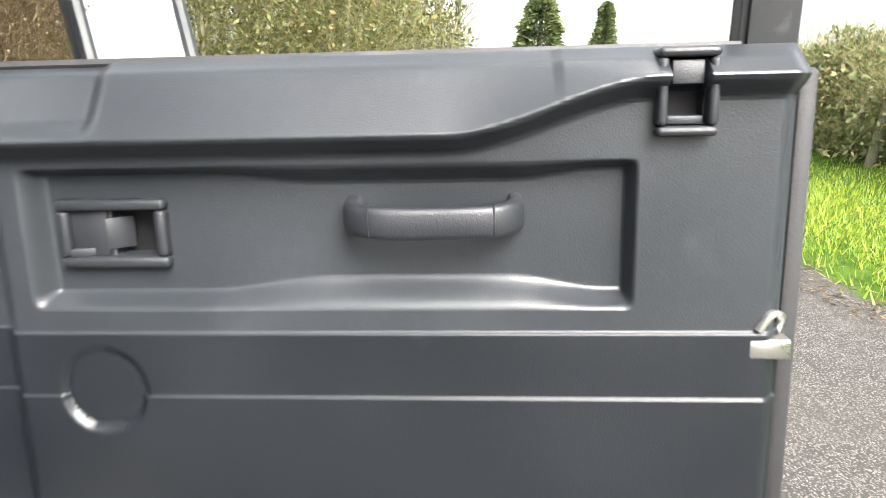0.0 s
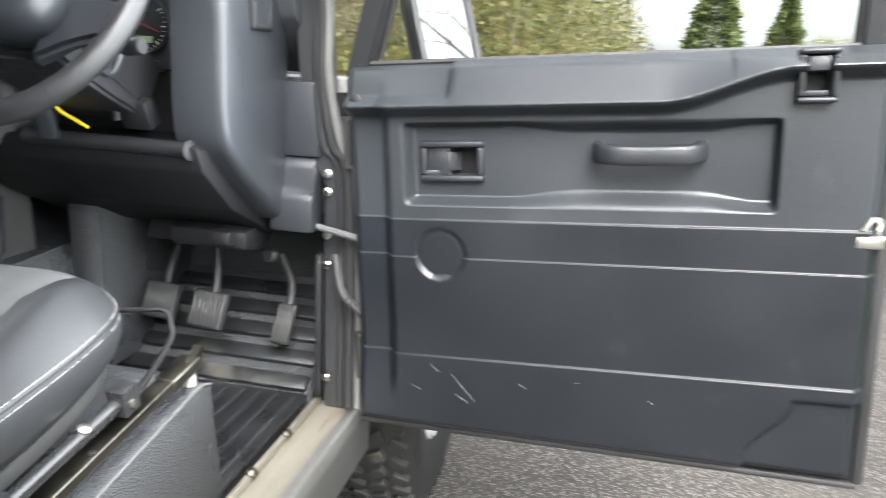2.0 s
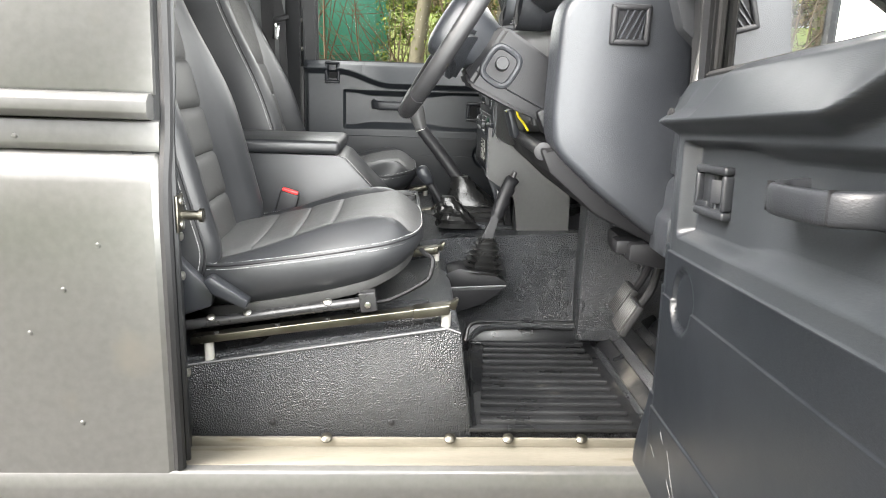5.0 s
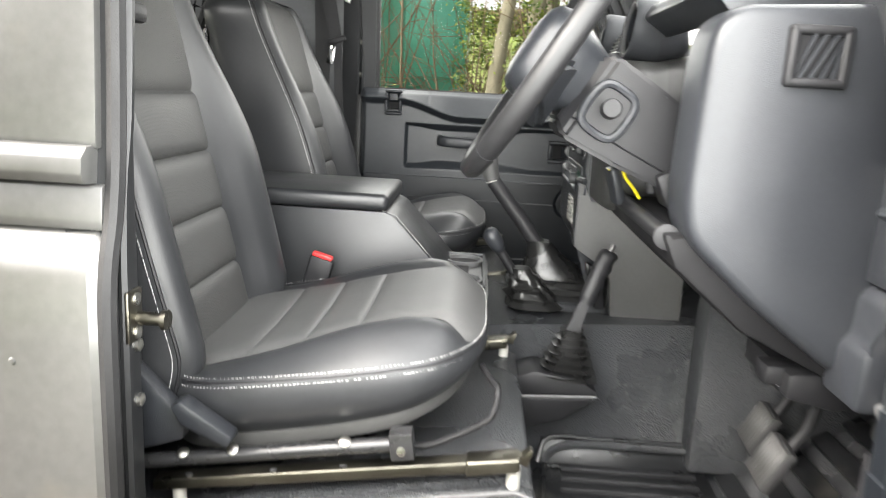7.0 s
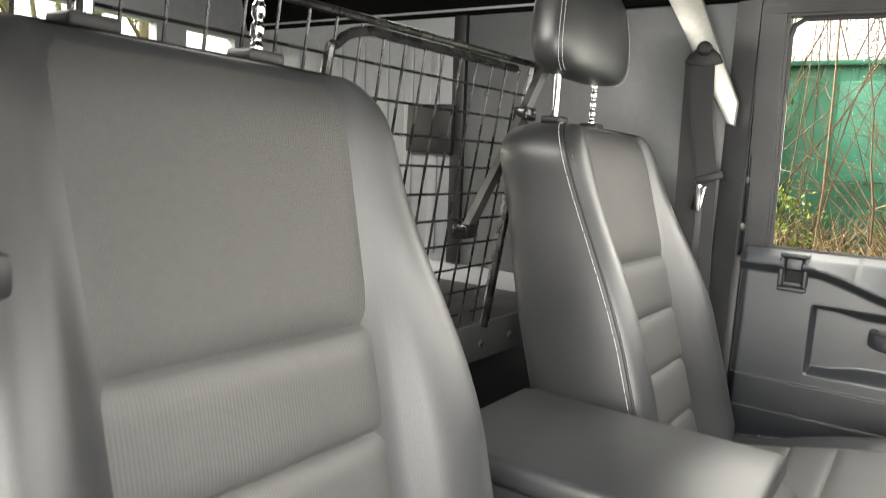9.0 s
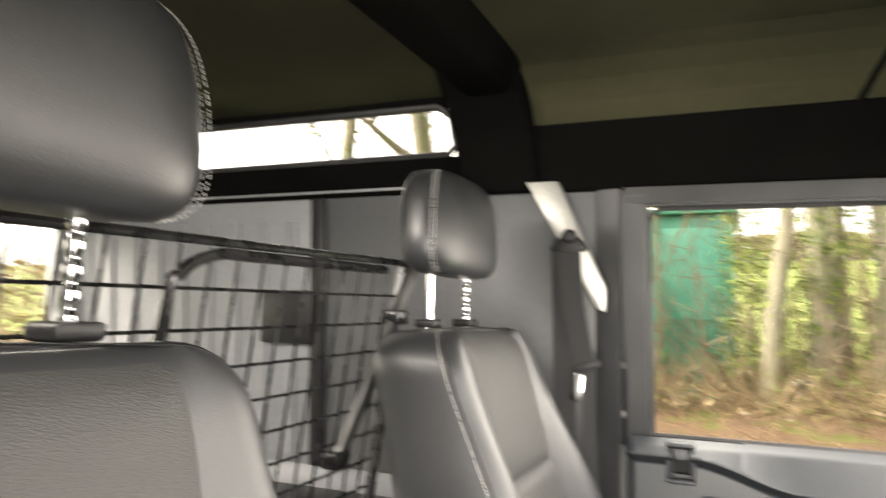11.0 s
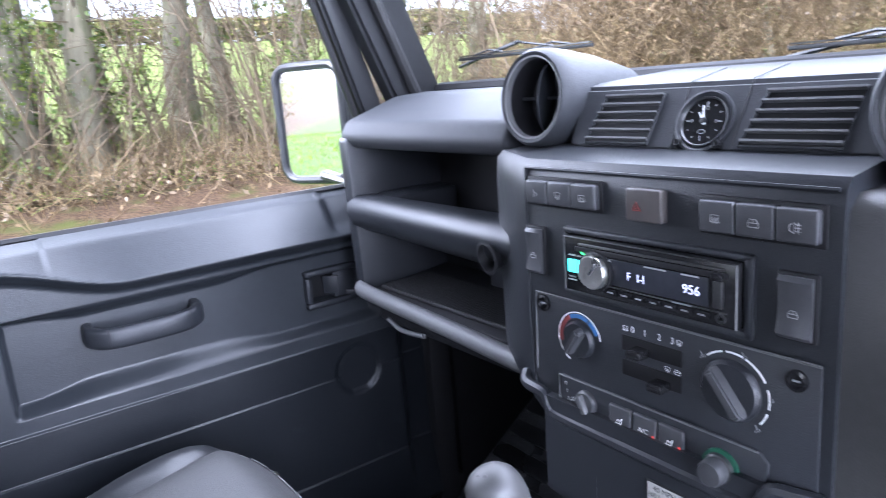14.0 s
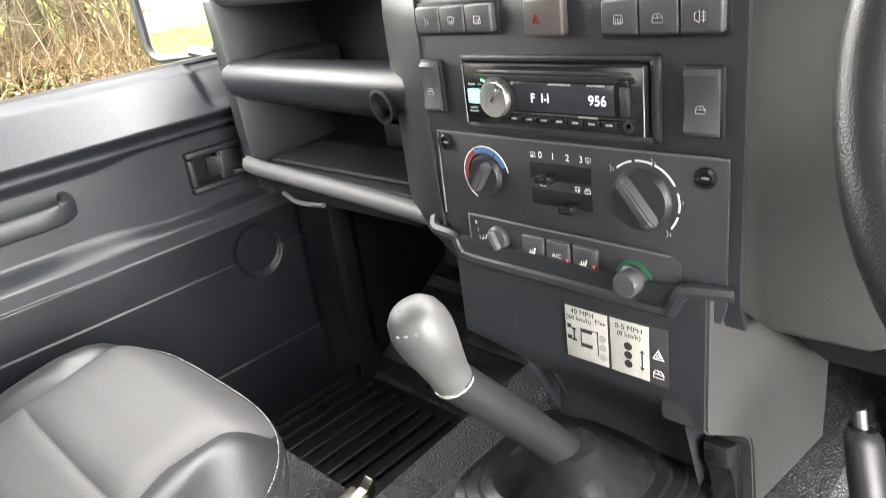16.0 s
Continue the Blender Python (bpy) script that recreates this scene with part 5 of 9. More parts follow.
        for x in (-0.80, -0.69, -0.60):
            bm = B()
            lathe(bm, [(0.005, 0), (0.005, 0.002), (0.002, 0.003)], (x, y + outer * 0.006, 0.7375 + (x + 0.845) * 0.147), (0, 0, 1), 8)
            sp("rail_rivet", bm, dull_steel, rail)
    tz = lambda x: 0.7555 + (x + 0.845) * 0.157
    bm = B()
    tube(bm, [(x, outer * 0.246, tz(x)) for x in (-0.86, -0.70, -0.515)], 0.0098, 12)
    fr = sp("frame_tube", bm, black_steel, lab="black steel seat frame tube")
    for x in (-0.81, -0.745, -0.60):
        bm = B()
        lathe(bm, [(0.008, 0), (0.008, 0.003), (0.004, 0.005)], (x, outer * 0.249, tz(x) + 0.0085), (0, outer * 0.5, 1), 10)
        sp("frame_bolt", bm, steel, fr)
    bm = B()
    box(bm, (-0.527, outer * 0.249, 0.8075), (0.030, 0.026, 0.036), 0.002, (0, -8, 0))
    sp("bracket", bm, black_steel, fr)
    bm = B()
    lathe(bm, [(0.006, 0), (0.006, 0.002), (0.003, 0.003)], (-0.527, outer * 0.2625, 0.803), (0, outer, 0), 10)
    sp("bracket_bolt", bm, steel, fr)
    for y in (0.0, -outer * 0.19):
        bm = B()
        tube(bm, [(-0.82, y, tz(-0.82)), (-0.50, y, tz(-0.50))], 0.009, 8)
        sp("inner_tube", bm, pocket_black, fr)
    if outer < 0:
        bm = B()
        tube(bm, curve([(-0.52, -0.246, 0.803), (-0.484, -0.250, 0.812), (-0.426, -0.250, 0.845), (-0.414, -0.246, 0.862), (-0.411, -0.236, 0.884), (-0.420, -0.205, 0.884), (-0.430, -0.15, 0.880)], 6), 0.0042, 8)
        sp("slide_lever", bm, pocket_black, lab="bent black slide lever")
    bm = B()
    prism(bm, [(-0.90, 0.84), (-0.875, 0.90), (-0.80, 0.822), (-0.805, 0.795), (-0.86, 0.775), (-0.90, 0.785)], "y", *sorted((outer * 0.235, outer * 0.262)), 0.006)
    rc = sp("recliner_cover", bm, plastic, lab="black recliner cover")
    bm = B()
    prism(bm, [(-0.815, 0.848), (-0.80, 0.856), (-0.735, 0.812), (-0.742, 0.796), (-0.80, 0.822)], "y", *sorted((outer * 0.250, outer * 0.280)), 0.005)
    sp("recliner_lever", bm, plastic, rc, "black recliner lever")
    bm = B()
    cyl(bm, (-0.895, outer * 0.20, 0.93), (-0.895, outer * 0.29, 0.93), 0.02, seg=14)
    sp("pivot", bm, dull_steel, st)
    return st


seat(-0.446, -1, "black leather driver's seat with ribbed centre and pale stitching", 0.05, 0.0, 0.012)
seat(0.425, 1, "black leather passenger seat with ribbed centre and pale stitching", 0.0, 0.020)


# ---- between the seats ----
def cubby():
    c = thing("centre_console", (-0.75, -0.01, 0.78), "black leather-grained storage box with a hinged lid between the seats", "console")
    bm = B()
    prism(bm, [(-1.0, 0.77), (-1.0, 1.003), (-0.635, 1.003), (-0.615, 0.995), (-0.50, 0.872), (-0.50, 0.77)], "y", -0.120, 0.142, 0.006)
    part("body", bm, leather, c)
    bm = B()
    box(bm, (-0.818, 0.011, 1.021), (0.380, 0.276, 0.034), 0.012, seg=3)
    part("lid", bm, leather, c, "padded black lid")
    bm = B()
    stitches(bm, [(-0.64, -0.114, 1.0035), (-0.613, -0.114, 0.996), (-0.505, -0.114, 0.879)], 0.005, (0.0035, 0.0007, 0.0007))
    part("stitching", bm, thread, c, smooth=0)
    tr = B()
    # cup tray: a slab with two round wells joined by a slot
    span(tr, (-0.520, -0.180, 0.80), (-0.418, 0.095, 0.868), 0.004)
    tr = part("cup_tray", tr, plastic_grey, c, "black moulded cup tray")
    for y in (-0.128, 0.045):
        bm = B()
        lathe(bm, [(0.040, 0.0), (0.043, 0.012), (0.0375, 0.012), (0.036, 0.001)], (-0.472, y, 0.868), (0, 0, 1), 28, False, False)
        part("well_rim", bm, plastic_grey, tr)
        bm = B()
        lathe(bm, [(0.037, 0.004), (0.0, 0.0045)], (-0.472, y, 0.868), (0, 0, 1), 28, False, False)
        part("well", bm, pocket_black, tr)
    bm = B()
    span(bm, (-0.484, -0.10, 0.866), (-0.460, 0.02, 0.873), 0.002)
    part("slot", bm, pocket_black, tr)
    for a, b in (((-0.522, -0.182, 0.866), (-0.516, 0.097, 0.882)), ((-0.430, -0.182, 0.866), (-0.424, 0.097, 0.882)), ((-0.522, -0.182, 0.866), (-0.424, -0.176, 0.882)), ((-0.522, 0.091, 0.866), (-0.424, 0.097, 0.882))):
        bm = B()
        span(bm, a, b, 0.002)
        part("tray_lip", bm, plastic, tr)


def buckle(x, y, z, sd):
    b = thing("seat_belt_buckle", (x, y, z - 0.09), "black seat belt buckle with a red release button", "buckle", "seat belt buckles")
    bm = B()
    box(bm, (x, y, z - 0.035), (0.048, 0.022, 0.075), 0.006, (0, 16, 0))
    part("body", bm, plastic_dark, b)
    bm = B()
    box(bm, (x + 0.010, y, z + 0.004), (0.040, 0.017, 0.009), 0.003, (0, 16, 0))
    part("button", bm, red_plastic, b, "red release button")
    bm = B()
    box(bm, (x - 0.03, y, z - 0.105), (0.02, 0.005, 0.08), 0.001, (0, 30, 0))
    part("stalk", bm, chrome, b)


cubby()
buckle(-0.755, -0.178, 0.914, -1)
buckle(-0.755, 0.182, 0.914, 1)


def gaiter_rings(base, top, tilt_top, r0, r1, n, square=0.75):
    """A folded boot from base to top."""
    base, top = Vector(base), Vector(top)
    rings = []
    for k in range(n * 2 + 1):
        t = k / (n * 2)
        c = base.lerp(top, t)
        r = (r0 + (r1 - r0) * t) * (1.0 if k % 2 == 0 else 0.84)
        wob = lambda a: 1 + (0.30 * noise.noise((math.cos(a) * 2.2, math.sin(a) * 2.2, t * 3 + r0 * 90)) + 0.16 * noise.noise((math.cos(a) * 5, math.sin(a) * 5, t * 7))) * math.sin(min(1.0, t * 1.15) * math.pi) ** 0.5
        rings.append([c + wob(a) * Vector((r * math.copysign(abs(math.cos(a)) ** square, math.cos(a)), r * math.copysign(abs(math.sin(a)) ** square, math.sin(a)), 0)) for a in [j * 2 * math.pi / 44 for j in range(44)]])
    return rings


def levers():
    g = thing("gear_lever", (-0.27, -0.02, 0.815), "black gear lever with a round knob and rubber boot", "gear lever")
    bm = B()
    span(bm, (-0.372, -0.10, 0.812), (-0.135, 0.145, 0.830), 0.008)
    part("boot_plate", bm, pebble_vinyl, g)
    bm = B()
    rings = []
    for z, r in ((0.828, 0.106), (0.840, 0.105), (0.842, 0.096), (0.852, 0.094), (0.854, 0.084), (0.866, 0.081), (0.868, 0.070), (0.884, 0.062), (0.902, 0.046), (0.924, 0.033), (0.944, 0.026)):
        t = (z - 0.830) / 0.114
        e = 0.45 + 0.5 * t
        c = Vector((-0.254 - 0.060 * t, 0.026 - 0.038 * t, z))
        rings.append([c + Vector((r * math.copysign(abs(math.cos(a)) ** e, math.cos(a)), r * math.copysign(abs(math.sin(a)) ** e, math.sin(a)), 0.003 * noise.noise((a, t * 4, 2)))) for a in [j * 2 * math.pi / 48 for j in range(48)]])
    loft(bm, rings)
    bmesh.ops.recalc_face_normals(bm, faces=bm.faces)
    part("boot", bm, gaiter, g, "stepped black rubber boot", smooth=50)
    bm = B()
    tube(bm, [(-0.29, -0.015, 0.90), (-0.355, -0.005, 0.985), (-0.420, 0.007, 1.064)], [0.0175, 0.0165, 0.0158], 16)
    part("shaft", bm, plastic_dark, g)
    bm = B()
    d = Vector((-0.030, 0.010, 0.088)).normalized()
    lathe(bm, [(0.0163, 0.0), (0.0163, 0.0013)], (-0.4195, 0.0066, 1.0620), d, 18)
    part("collar_ring", bm, label_silver, g)
    bm = B()
    at = Vector((-0.4205, 0.0067, 1.0640))
    lathe(bm, [(0.0158, 0.001), (0.0165, 0.011), (0.0190, 0.026), (0.0219, 0.041), (0.0229, 0.050), (0.0224, 0.060), (0.0200, 0.0685), (0.0156, 0.074), (0.0095, 0.077), (0.0, 0.0778)], at, d, 32)
    k = part("knob", bm, mat("worn_knob", (0.055, 0.055, 0.055), 0.5, var=0.15, vscale=30), g, "worn grey-black knob", smooth=80)
    # raised gate pattern on the rounded face turned towards the seats
    bm = B()
    mid = at + d * 0.0535
    face = (d * 0.80 + Vector((-0.55, -0.30, 0.0))).normalized()
    w = face.cross(Vector((0.55, -0.83, 0))).normalized()
    u = w.cross(face)
    r3 = lambda a, b: mid + (face * 0.024 + u * a + w * b).normalized() * 0.0238
    for q in (-0.0075, 0.0, 0.0075):
        tube(bm, [r3(q, -0.008), r3(q, 0.0), r3(q, 0.008)], 0.0008, 5)
        for e in (-0.010, 0.010):
            lathe(bm, [(0.0018, 0), (0.0018, 0.0008), (0.0, 0.001)], r3(q, e), face, 8)
    tube(bm, [r3(-0.0075, 0), r3(0, 0), r3(0.0075, 0)], 0.0008, 5)
    part("shift_pattern", bm, scuff_mark, k, smooth=0)
    t = thing("transfer_lever", (-0.33, -0.08, 0.815), "short black transfer lever in a rubber boot", "gear lever")
    bm = B()
    loft(bm, gaiter_rings((-0.318, -0.072, 0.822), (-0.352, -0.08, 0.898), 0, 0.062, 0.020, 4))
    part("boot", bm, gaiter, t, smooth=60)
    bm = B()
    tube(bm, [(-0.355, -0.08, 0.87), (-0.40, -0.083, 0.935)], 0.010, 10)
    part("shaft", bm, plastic_dark, t)
    bm = B()
    lathe(bm, [(0.010, 0), (0.0145, 0.012), (0.0175, 0.032), (0.0165, 0.046), (0.010, 0.053), (0.0, 0.055)], (-0.396, -0.083, 0.930), (-0.5, -0.03, 0.75), 20)
    part("knob", bm, plastic, t, smooth=80)
    # hand brake
    h = thing("hand_brake", (-0.26, -0.285, 0.66), "black hand brake lever with a pleated gaiter on the tunnel side", "hand brake")
    bm = B()
    prism(bm, [(-0.338, 0.655), (-0.352, 0.716), (-0.218, 0.724), (-0.224, 0.712), (-0.272, 0.676)], "y", -0.318, -0.235, 0.006)
    part("base", bm, plastic_dark, h, "black pressed bracket")
    bm = B()
    prism(bm, [(-0.356, 0.716), (-0.362, 0.752), (-0.33, 0.765), (-0.245, 0.752), (-0.213, 0.732), (-0.216, 0.722)], "y", -0.312, -0.232, 0.006)
    part("shoulder", bm, plastic_dark, h)
    bm = B()
    tube(bm, [(-0.355, -0.3165, 0.7175), (-0.217, -0.3165, 0.7255)], 0.0022, 6)
    part("weld_lip", bm, plastic_grey, h)
    bm = B()
    rings = []
    for k in range(13):
        t = k / 12
        c = Vector((-0.268, -0.275, 0.752)).lerp(Vector((-0.262, -0.258, 0.830)), t)
        g = 1.0 if k % 2 == 0 else 0.74
        gx, gy = (0.056 - 0.034 * t) * g, (0.044 - 0.026 * t) * g
        rings.append([c + Vector((gx * math.copysign(abs(math.cos(q)) ** 0.6, math.cos(q)), gy * math.copysign(abs(math.sin(q)) ** 0.6, math.sin(q)), -0.12 * gx * math.cos(q) * (1 - t) - 0.004 * (k % 2))) for q in [j * 2 * math.pi / 24 for j in range(24)]])
    loft(bm, rings)
    part("gaiter", bm, gaiter, h, "pleated rubber gaiter")
    bm = B()
    loft(bm, [[Vector((-0.262 + dx + ax, -0.257 + dy + ay, z)) for ax, ay in ((-w, -0.010), (w, -0.010), (w, 0.010), (-w, 0.010))] for z, dx, dy, w in ((0.822, 0.0, 0.0, 0.017), (0.838, 0.004, 0.002, 0.012), (0.872, 0.018, 0.012, 0.010), (0.90, 0.028, 0.020, 0.010))])
    bmesh.ops.recalc_face_normals(bm, faces=bm.faces)
    bmesh.ops.bevel(bm, geom=list(bm.edges), offset=0.003, segments=2, affect='EDGES')
    part("stem", bm, plastic_dark, h)
    bm = B()
    pts = curve([(-0.240, -0.243, 0.878), (-0.226, -0.233, 0.912), (-0.212, -0.222, 0.945), (-0.199, -0.213, 0.972)], 8)
    rings = []
    for k, p in enumerate(pts):
        t = k / (len(pts) - 1)
        r = 0.0125 + 0.0035 * ease(0.0, 0.15, t) - 0.004 * ease(0.93, 1.0, t)
        finger = 0.0022 * math.sin(t * 22)
        rings.append([p + Vector(((r + (finger if math.cos(q) > 0 else 0.0)) * math.cos(q), r * 0.9 * math.sin(q), -0.4 * r * math.cos(q))) for q in [j * 2 * math.pi / 16 for j in range(16)]])
    loft(bm, rings)
    bmesh.ops.recalc_face_normals(bm, faces=bm.faces)
    part("grip", bm, plastic_dark, h, "grip with finger waves")
    bm = B()
    tube(bm, [(-0.199, -0.2125, 0.971), (-0.1935, -0.2085, 0.984)], 0.0055, 10)
    part("release_button", bm, dull_steel, h, "worn release button")


levers()


# ---- the dashboard ----
dash = thing("dashboard", (-0.05, YC, 0.95), "black moulded dashboard with open passenger shelves and a square centre panel", "dashboard")
FX = -0.242


def dp(name, bm, m, parent=None, label="", smooth=38):
    return part(name, bm, m, parent or dash, label, smooth)


def dash_shell():
    # closed bulkhead behind everything, and the cowl top
    bm = B()
    prism(bm, [(0.0, 1.30), (-0.03, 1.384), (0.05, 1.394), (0.12, 1.36), (0.12, 1.20)], "y", sy(-1, 0.72), sy(1, 0.72), 0.008)
    dp("cowl_top", bm, top_plastic)
    # passenger top pad: a sloping padded roll
    bm = B()
    prof = [(-0.178, 1.325), (-0.186, 1.338), (-0.172, 1.362), (-0.075, 1.394), (-0.01, 1.398), (0.02, 1.39), (0.02, 1.34), (-0.165, 1.318)]
    prism(bm, prof, "y", 0.275, 0.672, 0.007, 3)
    dp("top_pad", bm, top_plastic, label="padded black dash top")
    # passenger shelf: end wall, back, shelves
    bm = B()
    prism(bm, [(-0.188, 1.335), (-0.182, 1.10), (-0.165, 1.075), (0.0, 1.05), (0.03, 1.05), (0.03, 1.38), (-0.08, 1.392)], "y", 0.648, 0.675, 0.006)
    dp("shelf_end", bm, plastic)
    # back of the shelf in darker plastic: the recess's shade is in the colour
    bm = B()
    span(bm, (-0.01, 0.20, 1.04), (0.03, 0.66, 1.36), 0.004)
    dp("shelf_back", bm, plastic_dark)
    bm = B()
    # the tray: a rounded front roll with a pocket behind it
    rings = []
    for y, k in ((0.648, 0.0), (0.60, 0.0), (0.45, 0.006), (0.34, 0.010), (0.235, 0.012)):
        p = [(-0.178, 1.246), (-0.196 - k, 1.236), (-0.200 - k, 1.222), (-0.190 - k, 1.200), (-0.165, 1.186 - k), (-0.02, 1.180), (-0.02, 1.205), (-0.135, 1.210), (-0.150, 1.244)]
        rings.append([Vector((a, y, b)) for a, b in p])
    loft(bm, rings)
    bmesh.ops.recalc_face_normals(bm, faces=bm.faces)
    dp("tray", bm, plastic, label="rounded tray roll with a pocket", smooth=60)
    for a, b in (((-0.15, 0.585, 1.20), (-0.02, 0.648, 1.246)), ((-0.15, 0.235, 1.20), (-0.02, 0.33, 1.246))):
        bm = B()
        span(bm, a, b, 0.01)
        dp("tray_cheek", bm, plastic)
    bm = B()
    lathe(bm, [(0.021, 0), (0.017, 0.001), (0.015, -0.02)], (-0.2135, 0.285, 1.205), (-1, 0.1, -0.1), 20, False, True)
    dp("tray_hole", bm, plastic_dark)
    # lower shelf (darker plastic for its shade) with a ribbed mat, and the grab bar
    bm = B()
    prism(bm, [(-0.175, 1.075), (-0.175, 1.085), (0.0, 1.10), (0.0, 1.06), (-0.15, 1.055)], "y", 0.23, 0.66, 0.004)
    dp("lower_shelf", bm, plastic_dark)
    m = B()
    span(m, (-0.158, 0.245, 1.088), (-0.02, 0.635, 1.0935), 0.002)
    m = dp("shelf_mat", m, rubber, label="finely ribbed black rubber shelf mat")
    for k in range(64):
        y = 0.25 + 0.006 * k
        bm = B()
        span(bm, (-0.156, y, 1.0932), (-0.022, y + 0.003, 1.0952))
        part("rib", bm, rubber, m, smooth=0)
    bm = B()
    pts = curve([(-0.166, 0.665, 1.092), (-0.184, 0.655, 1.090), (-0.186, 0.60, 1.086), (-0.186, 0.45, 1.080), (-0.186, 0.33, 1.074), (-0.19, 0.22, 1.070)], 5)
    rings = []
    for p in pts:
        rings.append([p + Vector((0.013 * math.cos(t), 0, 0.0125 * math.sin(t))) for t in [j * 2 * math.pi / 14 for j in range(14)]])
    loft(bm, rings)
    bmesh.ops.recalc_face_normals(bm, faces=bm.faces)
    dp("grab_bar", bm, plastic_grey, label="worn shiny grab bar")
    bm = B()
    span(bm, (-0.06, 0.40, 1.10), (-0.02, 0.47, 1.135), 0.003)
    dp("shelf_box", bm, plastic)
    # underside, also darkened by colour for shade
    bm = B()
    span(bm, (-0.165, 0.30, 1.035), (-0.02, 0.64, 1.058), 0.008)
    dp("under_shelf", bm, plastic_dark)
    bm = B()
    tube(bm, curve([(-0.17, 0.60, 1.045), (-0.172, 0.56, 1.036), (-0.17, 0.50, 1.040)], 4), 0.004, 6)
    dp("under_clip", bm, plastic_grey)


def centre_stack():
    # main block; the near side tapers back
    bm = B()
    rings = []
    for z, k in ((1.050, 0.014), (1.075, 0.003), (1.10, 0.0), (1.30, 0.0), (1.322, 0.002), (1.330, 0.008), (1.336, 0.06)):
        rings.append([Vector(p) for p in ((FX + k, -0.131, z), (FX + k, 0.183, z), (-0.19 + k * 0.6, 0.285 - k, z), (0.02, 0.285, z), (0.02, -0.131, z))])
    loft(bm, rings)
    bmesh.ops.recalc_face_normals(bm, faces=bm.faces)
    blk = dp("centre_panel", bm, plastic, label="square black centre panel")
    # thin raised outline of the facia
    bm = B()
    tube(bm, [(FX, -0.127, 1.322), (FX, 0.178, 1.322), (FX, 0.181, 1.19), (FX, 0.178, 1.09), (FX, 0.150, 1.062)], 0.0018, 6)
    dp("facia_edge", bm, plastic, blk)
    # smooth panel from the facia towards the steering column, paler to imitate doorway light
    bm = B()
    rings = []
    for y, x, top, bot in ((-0.129, FX + 0.006, 1.318, 1.062), (-0.150, FX + 0.007, 1.318, 1.052), (-0.215, FX + 0.016, 1.316, 1.050), (-0.262, FX + 0.028, 1.312, 1.070), (-0.280, FX + 0.046, 1.306, 1.090), (-0.284, FX + 0.075, 1.300, 1.100)):
        rings.append([Vector((x, y, bot + 0.012)), Vector((x + 0.014, y, bot)), Vector((-0.11, y, bot)), Vector((-0.11, y, top)), Vector((x + 0.014, y, top)), Vector((x, y, top - 0.012))])
    loft(bm, rings)
    bmesh.ops.recalc_face_normals(bm, faces=bm.faces)
    dp("column_side_panel", bm, plastic_mid, label="smooth panel beside the centre facia, grey lifted by painted light", smooth=50)
    # upper slope with vents and clock
    lo, hi = Vector((-0.178, 0, 1.334)), Vector((-0.150, 0, 1.398))
    up = (hi - lo).normalized()
    nrm = Vector((-up.z, 0, up.x))

    def vp(y, t, out=0.0):
        return Vector((lo.x, y, lo.z)) + up * t + nrm * out
    bm = B()
    rings = []
    for y in (-0.135, 0.18):
        rings.append([vp(y, 0, 0.001), vp(y, 0.064, 0.001), vp(y, 0.074, -0.012), Vector((0.0, y, 1.405)), Vector((0.02, y, 1.34))])
    loft(bm, rings)
    bmesh.ops.recalc_face_normals(bm, faces=bm.faces)
    bmesh.ops.bevel(bm, geom=[e for e in bm.edges], offset=0.004, segments=2, affect='EDGES')
    vpn = dp("vent_panel", bm, top_plastic)
    for y0, y1 in ((0.080, 0.160), (-0.098, -0.010)):
        bm = B()
        q = [vp(y0, 0.006, 0.0015), vp(y1 - 0.004, 0.006, 0.0015), vp(y1 - 0.02, 0.054, 0.0015), vp(y0 - 0.008, 0.054, 0.0015)]
        loft(bm, [q, [p + nrm * 0.0012 for p in q]])
        bmesh.ops.recalc_face_normals(bm, faces=bm.faces)
        gr = dp("vent_opening", bm, pocket_black, vpn, "dark face-level vent")
        bm = B()
        tube(bm, [p + nrm * 0.0014 for p in q], 0.0016, 6, closed=True)
        part("surround", bm, top_plastic, gr)
        for k in range(6):
            t = 0.0085 + 0.0086 * k
            f = (t - 0.006) / 0.048
            a, b = y0 - 0.008 * f, (y1 - 0.004) - 0.016 * f
            bm = B()
            p = [vp(a, t, 0.0015), vp(b, t, 0.0015), vp(b, t + 0.0012, 0.0066), vp(a, t + 0.0012, 0.0066)]
            loft(bm, [p, [v + up * 0.0019 for v in p]])
            bmesh.ops.recalc_face_normals(bm, faces=bm.faces)
            part("slat", bm, plastic_grey, gr)
    # seams either side of the clock
    for y in (0.054, -0.006):
        bm = B()
        tube(bm, [vp(y, 0.002, 0.0015), vp(y - 0.006, 0.066, 0.0012), (-0.10, y - 0.008, 1.4045)], 0.0007, 5)
        dp("seam", bm, plastic_dark, vpn, smooth=0)
    # clock
    c = vp(0.025, 0.028, 0.0)
    ck = thing("dashboard_clock", c, "round black analogue clock with white hands set in the dash", "clock")
    bm = B()
    lathe(bm, [(0.0270, 0.001), (0.0280, 0.003), (0.0272, 0.0045), (0.0258, 0.003)], c, nrm, 36, False, False)
    part("bezel", bm, dull_steel, ck, "dull metal bezel")
    bm = B()
    lathe(bm, [(0.0355, 0.0012), (0.0345, 0.0042), (0.0325, 0.0046), (0.0285, 0.0012)], c, nrm, 40, False, False)
    part("cup", bm, plastic, ck, "dished surround")
    bm = B()
    rim_o = [c + nrm * 0.003 - up * 0.0115 + Vector((0, 0.0042 * math.cos(q), 0)) + up * 0.0022 * math.sin(q) for q in [j * 2 * math.pi / 20 for j in range(20)]]
